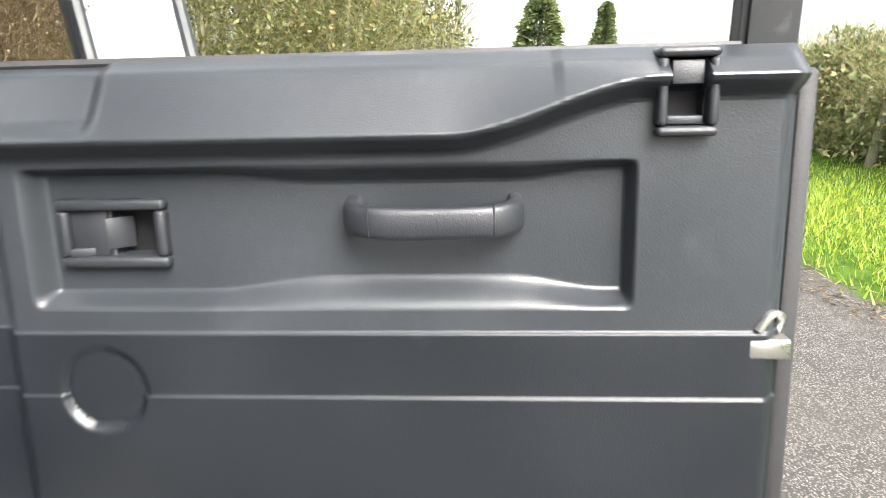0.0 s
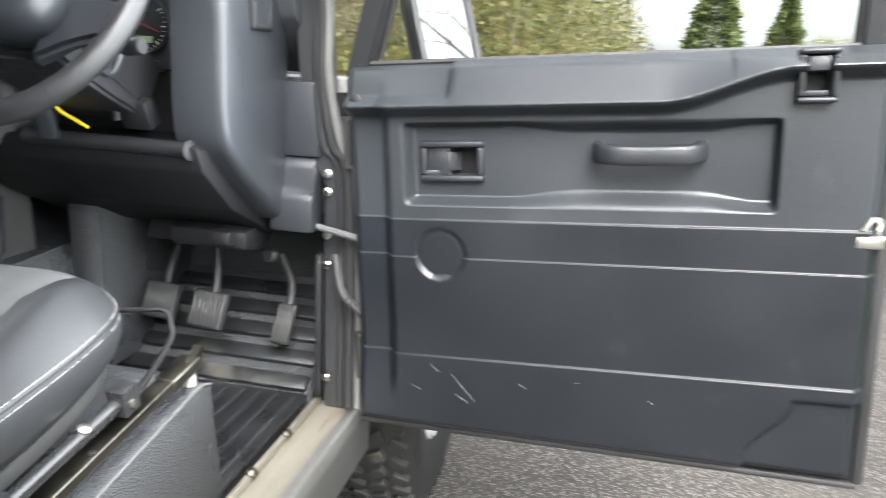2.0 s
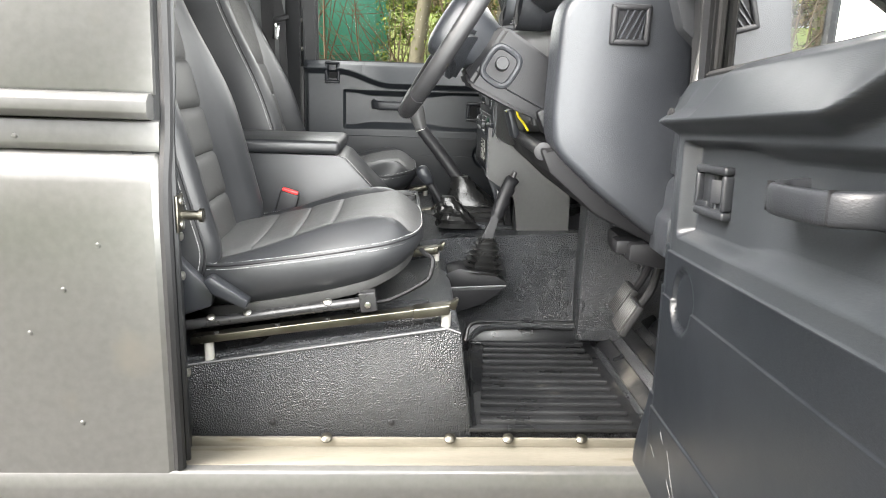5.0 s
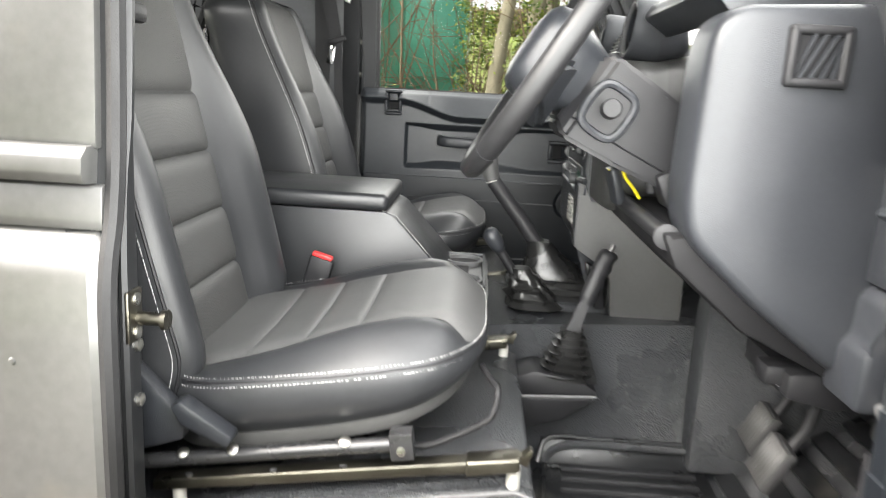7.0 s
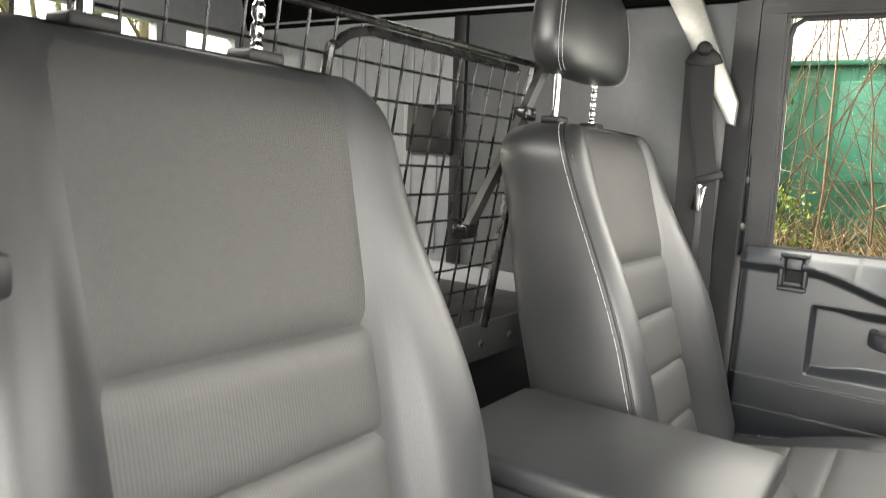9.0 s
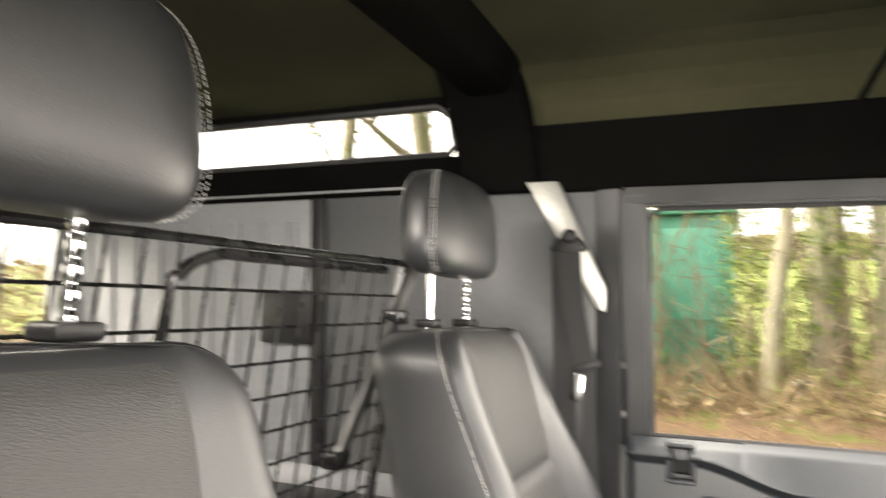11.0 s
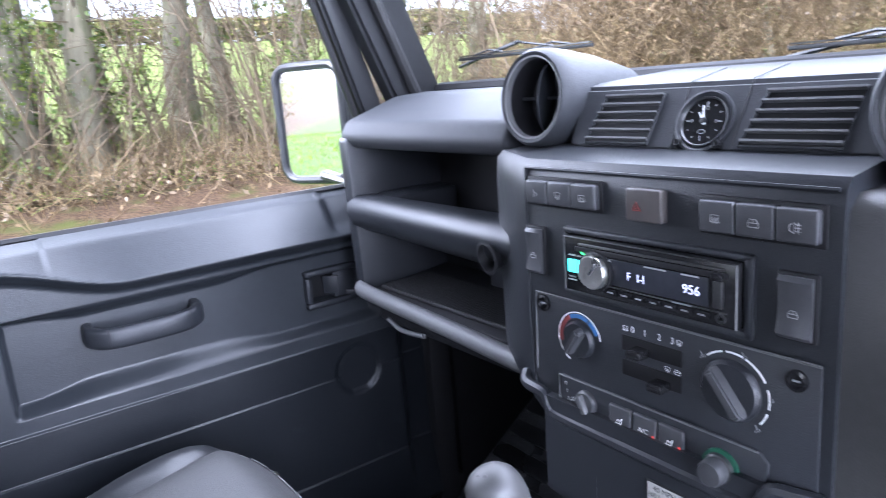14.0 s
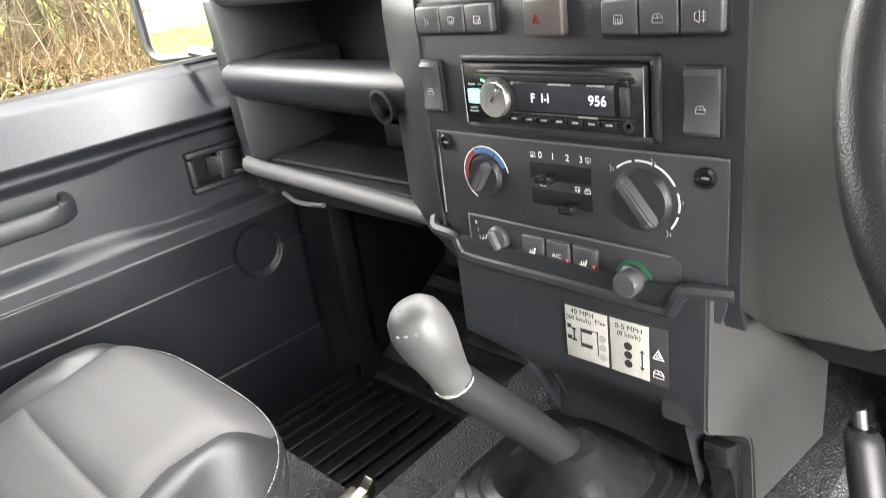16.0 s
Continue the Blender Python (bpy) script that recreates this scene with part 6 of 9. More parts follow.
    tube(bm, rim_o, 0.0004, 4, closed=True)
    part("oval_mark", bm, grey_mark, ck, smooth=0)
    bm = B()
    lathe(bm, [(0.0255, 0.0022), (0.0, 0.0024)], c, nrm, 36, False, False)
    part("dial", bm, plastic_gloss, ck)
    yv = Vector((0, -1, 0))
    bm = B()
    for k in range(12):
        a = k * math.pi / 6
        d = yv * math.sin(a) + up * math.cos(a)
        big = k % 3 == 0
        tube(bm, [c + nrm * 0.003 + d * (0.0165 if big else 0.019), c + nrm * 0.003 + d * 0.0215], 0.0007 if big else 0.0004, 4)
    part("hour_marks", bm, grey_mark, ck, smooth=0)
    mm = lambda at, up_, s: Matrix(((yv.x, up_.x, nrm.x, at.x), (yv.y, up_.y, nrm.y, at.y), (yv.z, up_.z, nrm.z, at.z), (0, 0, 0, 1)))
    bm = B()
    for wds, deg in (("12", 0), ("3", 90), ("9", 270)):
        d = yv * math.sin(radians(deg)) + up * math.cos(radians(deg))
        t = text_mesh(wds, 0.0055, mm(c + nrm * 0.0032 + d * 0.0145, up, 1), 0.0001)
        me = bpy.data.meshes.new("t")
        t.to_mesh(me)
        t.free()
        bm.from_mesh(me)
        bpy.data.meshes.remove(me)
    part("numerals", bm, grey_mark, ck, smooth=0)
    for nm, deg, ln, w in (("hour_hand", 322, 0.012, 0.0012), ("minute_hand", 346, 0.018, 0.0013)):
        d = yv * math.sin(radians(deg)) + up * math.cos(radians(deg))
        bm = B()
        tube(bm, [c + nrm * 0.0042 - d * 0.004, c + nrm * 0.0042 + d * ln], [w, w * 0.5], 5)
        part(nm, bm, white_mark, ck, smooth=0)
    bm = B()
    lathe(bm, [(0.0, 0.0065), (0.0035, 0.006), (0.0035, 0.003)], c, nrm, 12, False, False)
    part("hub", bm, plastic_dark, ck)
    ck.scale = (0.82, 0.82, 0.82)
    for y in (0.049, 0.001):
        bm = B()
        lathe(bm, [(0.0052, 0), (0.0052, 0.006), (0.0036, 0.009), (0.0, 0.0095)], vp(y, 0.002, 0.001), nrm, 14)
        part("screw", bm, plastic_gloss, ck)


def round_vent(c, d, r=0.052):
    c, d = Vector(c), Vector(d).normalized()
    v = thing("round_air_vent", c - Vector((0, 0, r)), "round black swivelling air vent in a deep shroud", "air vent")
    bm = B()
    lathe(bm, [(r * 0.80, 0.0), (r * 0.84, 0.006), (r * 0.93, 0.009), (r, 0.004), (r * 1.03, -0.010), (r * 1.03, -0.03), (r * 0.98, -0.07), (r * 0.80, -0.13)], c, d, 40, False, False)
    part("shroud", bm, top_plastic, v, smooth=60)
    bm = B()
    lathe(bm, [(r * 0.80, 0.0), (r * 0.78, -0.012), (r * 0.74, -0.03), (0, -0.032)], c, d, 40, False, False)
    part("barrel", bm, plastic_dark, v, smooth=60)
    bm = B()
    lathe(bm, [(r * 0.79, 0.001), (r * 0.82, 0.0075), (r * 0.86, 0.0075)], c, d, 40, False, False)
    part("ring", bm, plastic_grey, v)
    a, b = frame_of(d)
    bm = B()
    turn = radians(-64)
    e, g = a * math.cos(turn) + d * math.sin(turn), b
    rim = [c - d * 0.016 + e * (r * 0.60 * math.cos(t)) + g * (r * 0.70 * math.sin(t)) for t in [j * 2 * math.pi / 32 for j in range(32)]]
    thick = e.cross(g).normalized() * 0.0022
    loft(bm, [rim, [p + thick for p in rim]])
    bmesh.ops.recalc_face_normals(bm, faces=bm.faces)
    part("flap", bm, plastic, v, smooth=60)
    bm = B()
    cyl(bm, c - d * 0.014 - a * r * 0.7, c - d * 0.014 + a * r * 0.7, 0.002, seg=6)
    part("spindle", bm, plastic, v)
    return v


def on_face(y, z, out=0.0):
    return Vector((FX - out, y, z))


def label_matrix(y, z, out):
    """Text that is read by someone looking forwards: its x axis runs to the driver's side."""
    return Matrix(((0, 0, -1, FX - out), (-1, 0, 0, y), (0, 1, 0, z), (0, 0, 0, 1)))


def icon(kind):
    """A small sign in its own plane, x right, y up, about 9 mm."""
    bm = B()

    def line(*p, r=0.0004):
        tube(bm, [(a, b, 0) for a, b in p], r, 4)
    u = 0.004
    if kind == "rear":
        line((-u, -u * .7), (-u * .8, u * .7), (u * .8, u * .7), (u, -u * .7), (-u, -u * .7))
        for k in (-1, 0, 1):
            line((k * u * .5, -u), (k * u * .5, u * .2))
    elif kind == "front":
        line((-u, u * .6), (0, u * .9), (u, u * .6), (u * .7, -u * .5), (-u * .7, -u * .5), (-u, u * .6))
        line((-u * .3, -u), (-u * .3, u * .2))
        line((u * .3, -u), (u * .3, u * .2))
    elif kind == "tri":
        line((-u, -u * .8), (0, u), (u, -u * .8), (-u, -u * .8), r=0.0006)
        line((-u * .45, -u * .45), (0, u * .3), (u * .45, -u * .45), (-u * .45, -u * .45))
    elif kind == "seat":
        line((-u, -u), (-u, -u * .4), (u * .4, -u * .4), (u * .8, u), r=0.0007)
        line((-u * .7, 0), (-u * .4, u * .6))
        line((0, 0), (u * .1, u * .6))
    elif kind == "fog":
        line((-u * .1, -u), (-u, -u * .5), (-u, u * .5), (-u * .1, u), (-u * .1, -u))
        for k in (-0.6, 0, 0.6):
            line((u * .2, k * u), (u, k * u))
        line((u * .6, -u), (u * .6, u))
    elif kind == "window":
        line((-u, -u * .8), (u, -u * .8), (u, 0), (u * .5, u * .7), (-u * .6, u * .7), (-u, 0), (-u, -u * .8))
        line((-u, 0), (u, 0))
        line((0, 0), (0, u * .7))
    elif kind == "lamp":
        line((-u * .6, -u), (-u * .2, 0), (-u * .6, u))
        line((u * .2, -u * .6), (u * .6, -u * .2), (u * .2, u * .3))
    return bm


def put_icon(kind, y, z, out, parent, m=None, scale=1.0):
    bm = icon(kind)
    turned(bm, label_matrix(y, z, out) @ Matrix.Scale(scale, 4))
    part("sign", bm, m or white_mark, parent, smooth=0)


def push_button(name, y0, y1, z0, z1, sign, m=None, sign_mat=None, group="dash buttons", label=None):
    c = on_face((y0 + y1) / 2, z0)
    b = thing(name, c, label or "black rectangular push button with a small white sign", "button", group)
    bm = B()
    box(bm, ((FX - 0.004), (y0 + y1) / 2, (z0 + z1) / 2), (0.010, abs(y1 - y0), abs(z1 - z0)), 0.0022, seg=3)
    part("cap", bm, m or button_plastic, b)
    if sign:
        put_icon(sign, (y0 + y1) / 2 + (0.006 if sign == "tri" else 0), (z0 + z1) / 2 - 0.001, 0.0096, b, sign_mat or grey_mark)
    return b


def rocker(y0, y1, z0, z1):
    b = thing("window_switch", on_face((y0 + y1) / 2, z0), "tall black rocker switch for a window", "switch", "window switches")
    fr = B()
    box(fr, (FX - 0.001, (y0 + y1) / 2, (z0 + z1) / 2), (0.006, abs(y1 - y0) + 0.005, z1 - z0 + 0.005), 0.002)
    part("surround", fr, plastic_dark, b)
    bm = B()
    rings = []
    n = 14
    for k in range(n + 1):
        t = k / n
        z = z0 + (z1 - z0) * t
        h = 0.007 + 0.0035 * (abs(t * 2 - 1)) ** 2 - 0.004 * (abs(t * 2 - 1) > 0.97)
        rings.append([Vector((FX - 0.001, y0, z)), Vector((FX - h + 0.0015, y0, z)), Vector((FX - h, y0 + (y1 - y0) * 0.12, z)), Vector((FX - h, y1 - (y1 - y0) * 0.12, z)), Vector((FX - h + 0.0015, y1, z)), Vector((FX - 0.001, y1, z))])
    loft(bm, rings)
    bmesh.ops.recalc_face_normals(bm, faces=bm.faces)
    part("paddle", bm, button_plastic, b)
    put_icon("window", (y0 + y1) / 2, (z0 + z1) / 2 - 0.004, 0.0076, b, grey_mark, 0.9)


def radio():
    r = thing("car_radio", on_face(0.026, 1.20), "black car radio with a lit display and a silver knob", "car radio")
    # surround, recessed tunnel, faceplate
    y0, y1, z0, z1 = -0.070, 0.126, 1.201, 1.269
    fr = B()
    for a, b in (((FX - 0.005, y0, z0), (FX + 0.01, y1, z0 + 0.007)), ((FX - 0.005, y0, z1 - 0.006), (FX + 0.01, y1, z1)), ((FX - 0.005, y0, z0), (FX + 0.01, y0 + 0.008, z1)), ((FX - 0.005, y1 - 0.006, z0), (FX + 0.01, y1, z1))):
        span(fr, a, b, 0.0025)
    part("surround", fr, plastic, r)
    face = B()
    span(face, (FX - 0.010, -0.061, 1.2085), (FX + 0.02, 0.1195, 1.2625), 0.0025)
    face = part("faceplate", face, plastic_gloss, r, "glossy black faceplate")
    bm = B()
    span(bm, (FX - 0.0112, -0.053, 1.2485), (FX - 0.009, 0.104, 1.2535), 0.0006)
    part("disc_slot", bm, plastic_dark, face)
    bm = B()
    span(bm, (FX - 0.0118, -0.050, 1.2545), (FX - 0.009, 0.10, 1.257), 0.0008)
    part("slot_lip", bm, dull_steel, face)
    bm = B()
    span(bm, (FX - 0.0112, -0.036, 1.2235), (FX - 0.0095, 0.066, 1.2475), 0.0006)
    part("display", bm, screen_dark, face, "dark display")
    for (ya, za), (yb, zb) in (((0.1185, 1.2615), (-0.060, 1.2615)), ((0.1185, 1.2615), (0.1185, 1.2095)), ((-0.060, 1.2615), (-0.060, 1.2095)), ((0.064, 1.2212), (-0.052, 1.2212))):
        bm = B()
        tube(bm, [(FX - 0.0103, ya, za), (FX - 0.0103, yb, zb)], 0.0007, 5)
        part("trim_line", bm, dull_steel, face, "thin bright trim line", smooth=0)
    bm = B()
    box(bm, (FX - 0.0112, 0.094, 1.2335), (0.0015, 0.008, 0.009), 0.0006)
    part("side_button", bm, label_silver, face)
    bm = B()
    box(bm, (FX - 0.0125, -0.0445, 1.2495), (0.003, 0.010, 0.0055), 0.001)
    part("eject_button", bm, plastic_gloss, face)
    for wds, y, size in (("F  I-I", 0.034, 0.0104), ("956", -0.021, 0.0112)):
        part("digits", text_mesh(wds, size, label_matrix(y, 1.2345, 0.0114), 0.0001), lit_white, face, "lit white characters", smooth=0)
    bm = B()
    box(bm, (FX - 0.011, 0.1065, 1.234), (0.003, 0.013, 0.0125), 0.001)
    part("source_button", bm, lit_teal, face, "lit teal button")
    bm = B()
    lathe(bm, [(0.0158, 0), (0.0158, 0.008), (0.0148, 0.0095), (0.0, 0.009)], (FX - 0.010, 0.0785, 1.2335), (-1, 0, 0), 40)
    kn = part("knob", bm, steel, face, "silver volume knob")
    bm = B()
    lathe(bm, [(0.0188, 0), (0.0188, 0.003), (0.0160, 0.004)], (FX - 0.010, 0.0785, 1.2335), (-1, 0, 0), 32, True, False)
    part("knob_ring", bm, plastic_dark, face)
    bm = B()
    box(bm, (FX - 0.0196, 0.0755, 1.2370), (0.001, 0.0035, 0.015), 0.0004, (40, 0, 0))
    part("pointer", bm, chrome, kn)
    for k in range(7):
        y = 0.062 - 0.0155 * k
        bm = B()
        box(bm, (FX - 0.0105, y, 1.2165), (0.003, 0.0145, 0.0065), 0.0008)
        part("preset_button", bm, plastic_gloss, face)
        bm = B()
        box(bm, (FX - 0.0122, y, 1.2165), (0.0004, 0.006, 0.0014))
        part("preset_mark", bm, grey_mark, face, smooth=0)
    bm = B()
    box(bm, (FX - 0.0115, -0.0455, 1.2355), (0.004, 0.008, 0.022), 0.001)
    part("usb_cover", bm, dull_steel, face)
    bm = B()
    lathe(bm, [(0.0042, 0), (0.0042, 0.002), (0.0022, 0.002), (0.002, -0.002)], (FX - 0.010, -0.0475, 1.2165), (-1, 0, 0), 16)
    part("aux_socket", bm, dull_steel, face)
    bm = B()
    for y, z, w in ((0.108, 1.2445, 0.008), (0.099, 1.2445, 0.005), (0.066, 1.2455, 0.010), (0.014, 1.2465, 0.022), (-0.02, 1.2465, 0.016), (0.108, 1.2235, 0.008), (0.108, 1.2205, 0.010), (-0.012, 1.2212, 0.018)):
        bm = B()
        box(bm, (FX - 0.0112, y, z), (0.0005, w, 0.0013))
        part("small_mark", bm, grey_mark, face, smooth=0)
    bm = B()
    box(bm, (FX - 0.0112, 0.094, 1.2475), (0.0005, 0.006, 0.0018), 0, (20, 0, 0))
    part("green_mark", bm, lit_green, face, smooth=0)


def arc(y, z, r, a0, a1, w, out, n=14, h=0.0008):
    """A flat arc on the facia; angles in degrees, 0 up, clockwise as read."""
    bm = B()
    rings = []
    for k in range(n + 1):
        a = radians(a0 + (a1 - a0) * k / n)
        d = Vector((0, -math.sin(a), math.cos(a)))
        c = on_face(y, z, out)
        rings.append([c + d * (r - w / 2), c + d * (r + w / 2), c + d * (r + w / 2) + Vector((-h, 0, 0)), c + d * (r - w / 2) + Vector((-h, 0, 0))])
    loft(bm, rings)
    bmesh.ops.recalc_face_normals(bm, faces=bm.faces)
    return bm


def knob(name, y, z, r, bar, deg, label):
    k = thing(name, on_face(y, z - r), label, "knob", "heater knobs")
    bm = B()
    lathe(bm, [(r * 1.08, 0.0), (r * 1.08, 0.004), (r, 0.006), (r * 0.95, 0.008), (0, 0.0085)], on_face(y, z), (-1, 0, 0), 36, False, False)
    part("dial", bm, plastic, k, smooth=50)
    bm = B()
    rings = []
    for t in (-1.0, -0.85, 0.0, 0.85, 1.0):
        w = bar * (0.9 if abs(t) < 0.9 else 0.55)
        h = 0.017 if abs(t) < 0.9 else 0.012
        rings.append([Vector((-0.007, -w, t * r * 0.97)), Vector((-h, -w * 0.62, t * r * 0.97)), Vector((-h, w * 0.62, t * r * 0.97)), Vector((-0.007, w, t * r * 0.97))])
    loft(bm, rings)
    bmesh.ops.recalc_face_normals(bm, faces=bm.faces)
    bmesh.ops.bevel(bm, geom=list(bm.edges), offset=0.0015, segments=2, affect='EDGES')
    turned(bm, Matrix.Translation(on_face(y, z)) @ Matrix.Rotation(radians(deg), 4, 'X'))
    part("grip", bm, button_plastic, k)
    return k


def heater_controls():
    hp = thing("heater_panel", on_face(0.02, 1.06), "black heater control panel with two knobs and sliders", "control panel")
    bm = B()
    o = [(-0.122, 1.195), (0.168, 1.195), (0.172, 1.10), (0.146, 1.074), (-0.118, 1.060), (-0.122, 1.075)]
    prism(bm, o, "x", FX - 0.0025, FX + 0.002, 0.001)
    part("plate", bm, plastic, hp)
    bm = B()
    tube(bm, [(FX - 0.003, y, z) for y, z in [(-0.122, 1.195), (0.168, 1.195), (0.171, 1.11)]], 0.0013, 5)
    part("plate_edge", bm, plastic_grey, hp)
    kt = knob("temperature_knob", 0.110, 1.157, 0.0175, 0.0062, 35, "black rotary temperature knob with red and blue scale")
    for a0, a1, m in ((-105, -30, red_mark), (-28, 28, blue_mark), (33, 68, blue_mark)):
        part("scale", arc(0.110, 1.157, 0.0238, a0, a1, 0.0040, 0.0028), m, kt, "coloured scale arc", smooth=0)
    part("outline", arc(0.110, 1.157, 0.0275, -150, 80, 0.0008, 0.0028, 24), white_mark, kt, smooth=0)
    kf = knob("distribution_knob", -0.052, 1.155, 0.0245, 0.0075, -38, "black rotary air distribution knob")
    for a0, a1 in ((-40, -14), (-8, 18), (22, 62), (72, 100), (108, 128)):
        part("scale", arc(-0.052, 1.155, 0.0325, a0, a1, 0.0014, 0.0028), white_mark, kf, smooth=0)
    for a in (-46, 20, 84, 136):
        d = radians(a)
        put_icon("lamp", -0.052 - 0.0345 * math.sin(d), 1.155 + 0.0345 * math.cos(d), 0.004, kf, grey_mark, 0.8)
    for z in (1.1685, 1.1445):
        bm = B()
        span(bm, (FX - 0.0035, -0.006, z - 0.0075), (FX - 0.0020, 0.057, z + 0.0075), 0.0005)
        part("slider_slot", bm, pocket_black, hp)
    for y, z in ((0.034, 1.165), (0.012, 1.1405)):
        bm = B()
        box(bm, (FX - 0.010, y, z), (0.016, 0.016, 0.008), 0.002)
        part("slider", bm, plastic_gloss, hp)
    for wds, y in (("0", 0.045), ("1", 0.0315), ("2", 0.0165), ("3", 0.003)):
        part("digit", text_mesh(wds, 0.0085, label_matrix(y, 1.1825, 0.0029), 0.0001), white_mark, hp, smooth=0)
    for y, z, k in ((0.053, 1.1825, "rear"), (-0.004, 1.1825, "front"), (0.044, 1.1565, "window"), (0.008, 1.1555, "front"), (-0.002, 1.1555, "window")):
        put_icon(k, y, z, 0.0029, hp, white_mark, 0.7)
    for y, z in ((0.157, 1.185), (-0.105, 1.180)):
        bm = B()
        lathe(bm, [(0.0085, 0), (0.0085, 0.003), (0.006, 0.004), (0.005, 0.001)], on_face(y, z, 0.0022), (-1, 0, 0), 20, False, True)
        part("fixing_screw", bm, plastic_gloss, hp)
        bm = B()
        box(bm, on_face(y, z, 0.0045), (0.001, 0.006, 0.0014))
        part("screw_slot", bm, grey_mark, hp, smooth=0)
    # lower pod with buttons and lighter
    pod = B()
    prism(pod, [(0.136, 1.114), (-0.078, 1.112), (-0.086, 1.104), (-0.084, 1.068), (-0.072, 1.060), (0.05, 1.066), (0.136, 1.074)], "x", FX - 0.0055, FX, 0.0015)
    pod = part("switch_pod", pod, plastic, hp)
    bm = B()
    tube(bm, [(FX - 0.006, y, z) for y, z in ((0.137, 1.076), (0.137, 1.114), (-0.078, 1.112))], 0.0010, 5)
    part("pod_edge", bm, plastic_grey, pod)
    k2 = thing("blower_knob", on_face(0.104, 1.084), "small black rotary switch with white numbers", "knob", "heater knobs")
    bm = B()
    lathe(bm, [(0.0125, 0.005), (0.0125, 0.009), (0.0105, 0.011), (0.0, 0.0115)], on_face(0.100, 1.0945), (-1, 0, 0), 28, False, False)
    part("dial", bm, button_plastic, k2)
    bm = B()
    box(bm, on_face(0.100, 1.0945, 0.0125), (0.008, 0.006, 0.019), 0.0015, (-25, 0, 0))
    part("grip", bm, plastic_grey, k2)
    for i, wds in enumerate(("0", "1", "2", "3")):
        part("digit", text_mesh(wds, 0.0052, label_matrix(0.128 - 0.0015 * i, 1.1065 - 0.0078 * i, 0.0059), 0.0001), white_mark, k2, smooth=0)
    put_icon("seat", 0.1185, 1.092, 0.006, k2, white_mark, 0.8)
    push_button("seat_heater_button", 0.0705, 0.0445, 1.077, 1.105, "seat", sign_mat=white_mark)
    ac = push_button("air_conditioning_button", 0.0425, 0.0165, 1.077, 1.105, None, label="black push button lettered A/C")
    part("letters", text_mesh("A/C", 0.0066, label_matrix(0.0305, 1.091, 0.0092), 0.0001), white_mark, ac, smooth=0)
    bm = B()
    box(bm, on_face(0.0195, 1.0885, 0.0092), (0.0006, 0.0016, 0.0028))
    part("lamp", bm, lit_red, ac, smooth=0)
    sh = push_button("seat_heater_button", 0.0145, -0.0115, 1.077, 1.105, "seat", sign_mat=white_mark)
    bm = B()
    box(bm, on_face(-0.0082, 1.0885, 0.0092), (0.0006, 0.0016, 0.0028))
    part("lamp", bm, lit_red, sh, smooth=0)
    lt = thing("cigar_lighter", on_face(-0.048, 1.068), "round black lighter plug with a green ring", "lighter")
    bm = B()
    lathe(bm, [(0.0165, 0.005), (0.0165, 0.008), (0.0135, 0.0085)], on_face(-0.046, 1.086), (-1, 0, 0), 32, False, False)
    part("ring", bm, green_ring, lt, "green ring")
    bm = B()
    lathe(bm, [(0.0138, 0.006), (0.0130, 0.012), (0.0115, 0.013)], on_face(-0.046, 1.086), (-1, 0, 0), 32, False, False)
    part("collar", bm, dull_steel, lt)
    bm = B()
    lathe(bm, [(0.0115, 0.010), (0.0115, 0.021), (0.0100, 0.024), (0.0, 0.0245)], on_face(-0.046, 1.086), (-1, 0, 0), 32, False, False)
    part("plug", bm, button_plastic, lt)


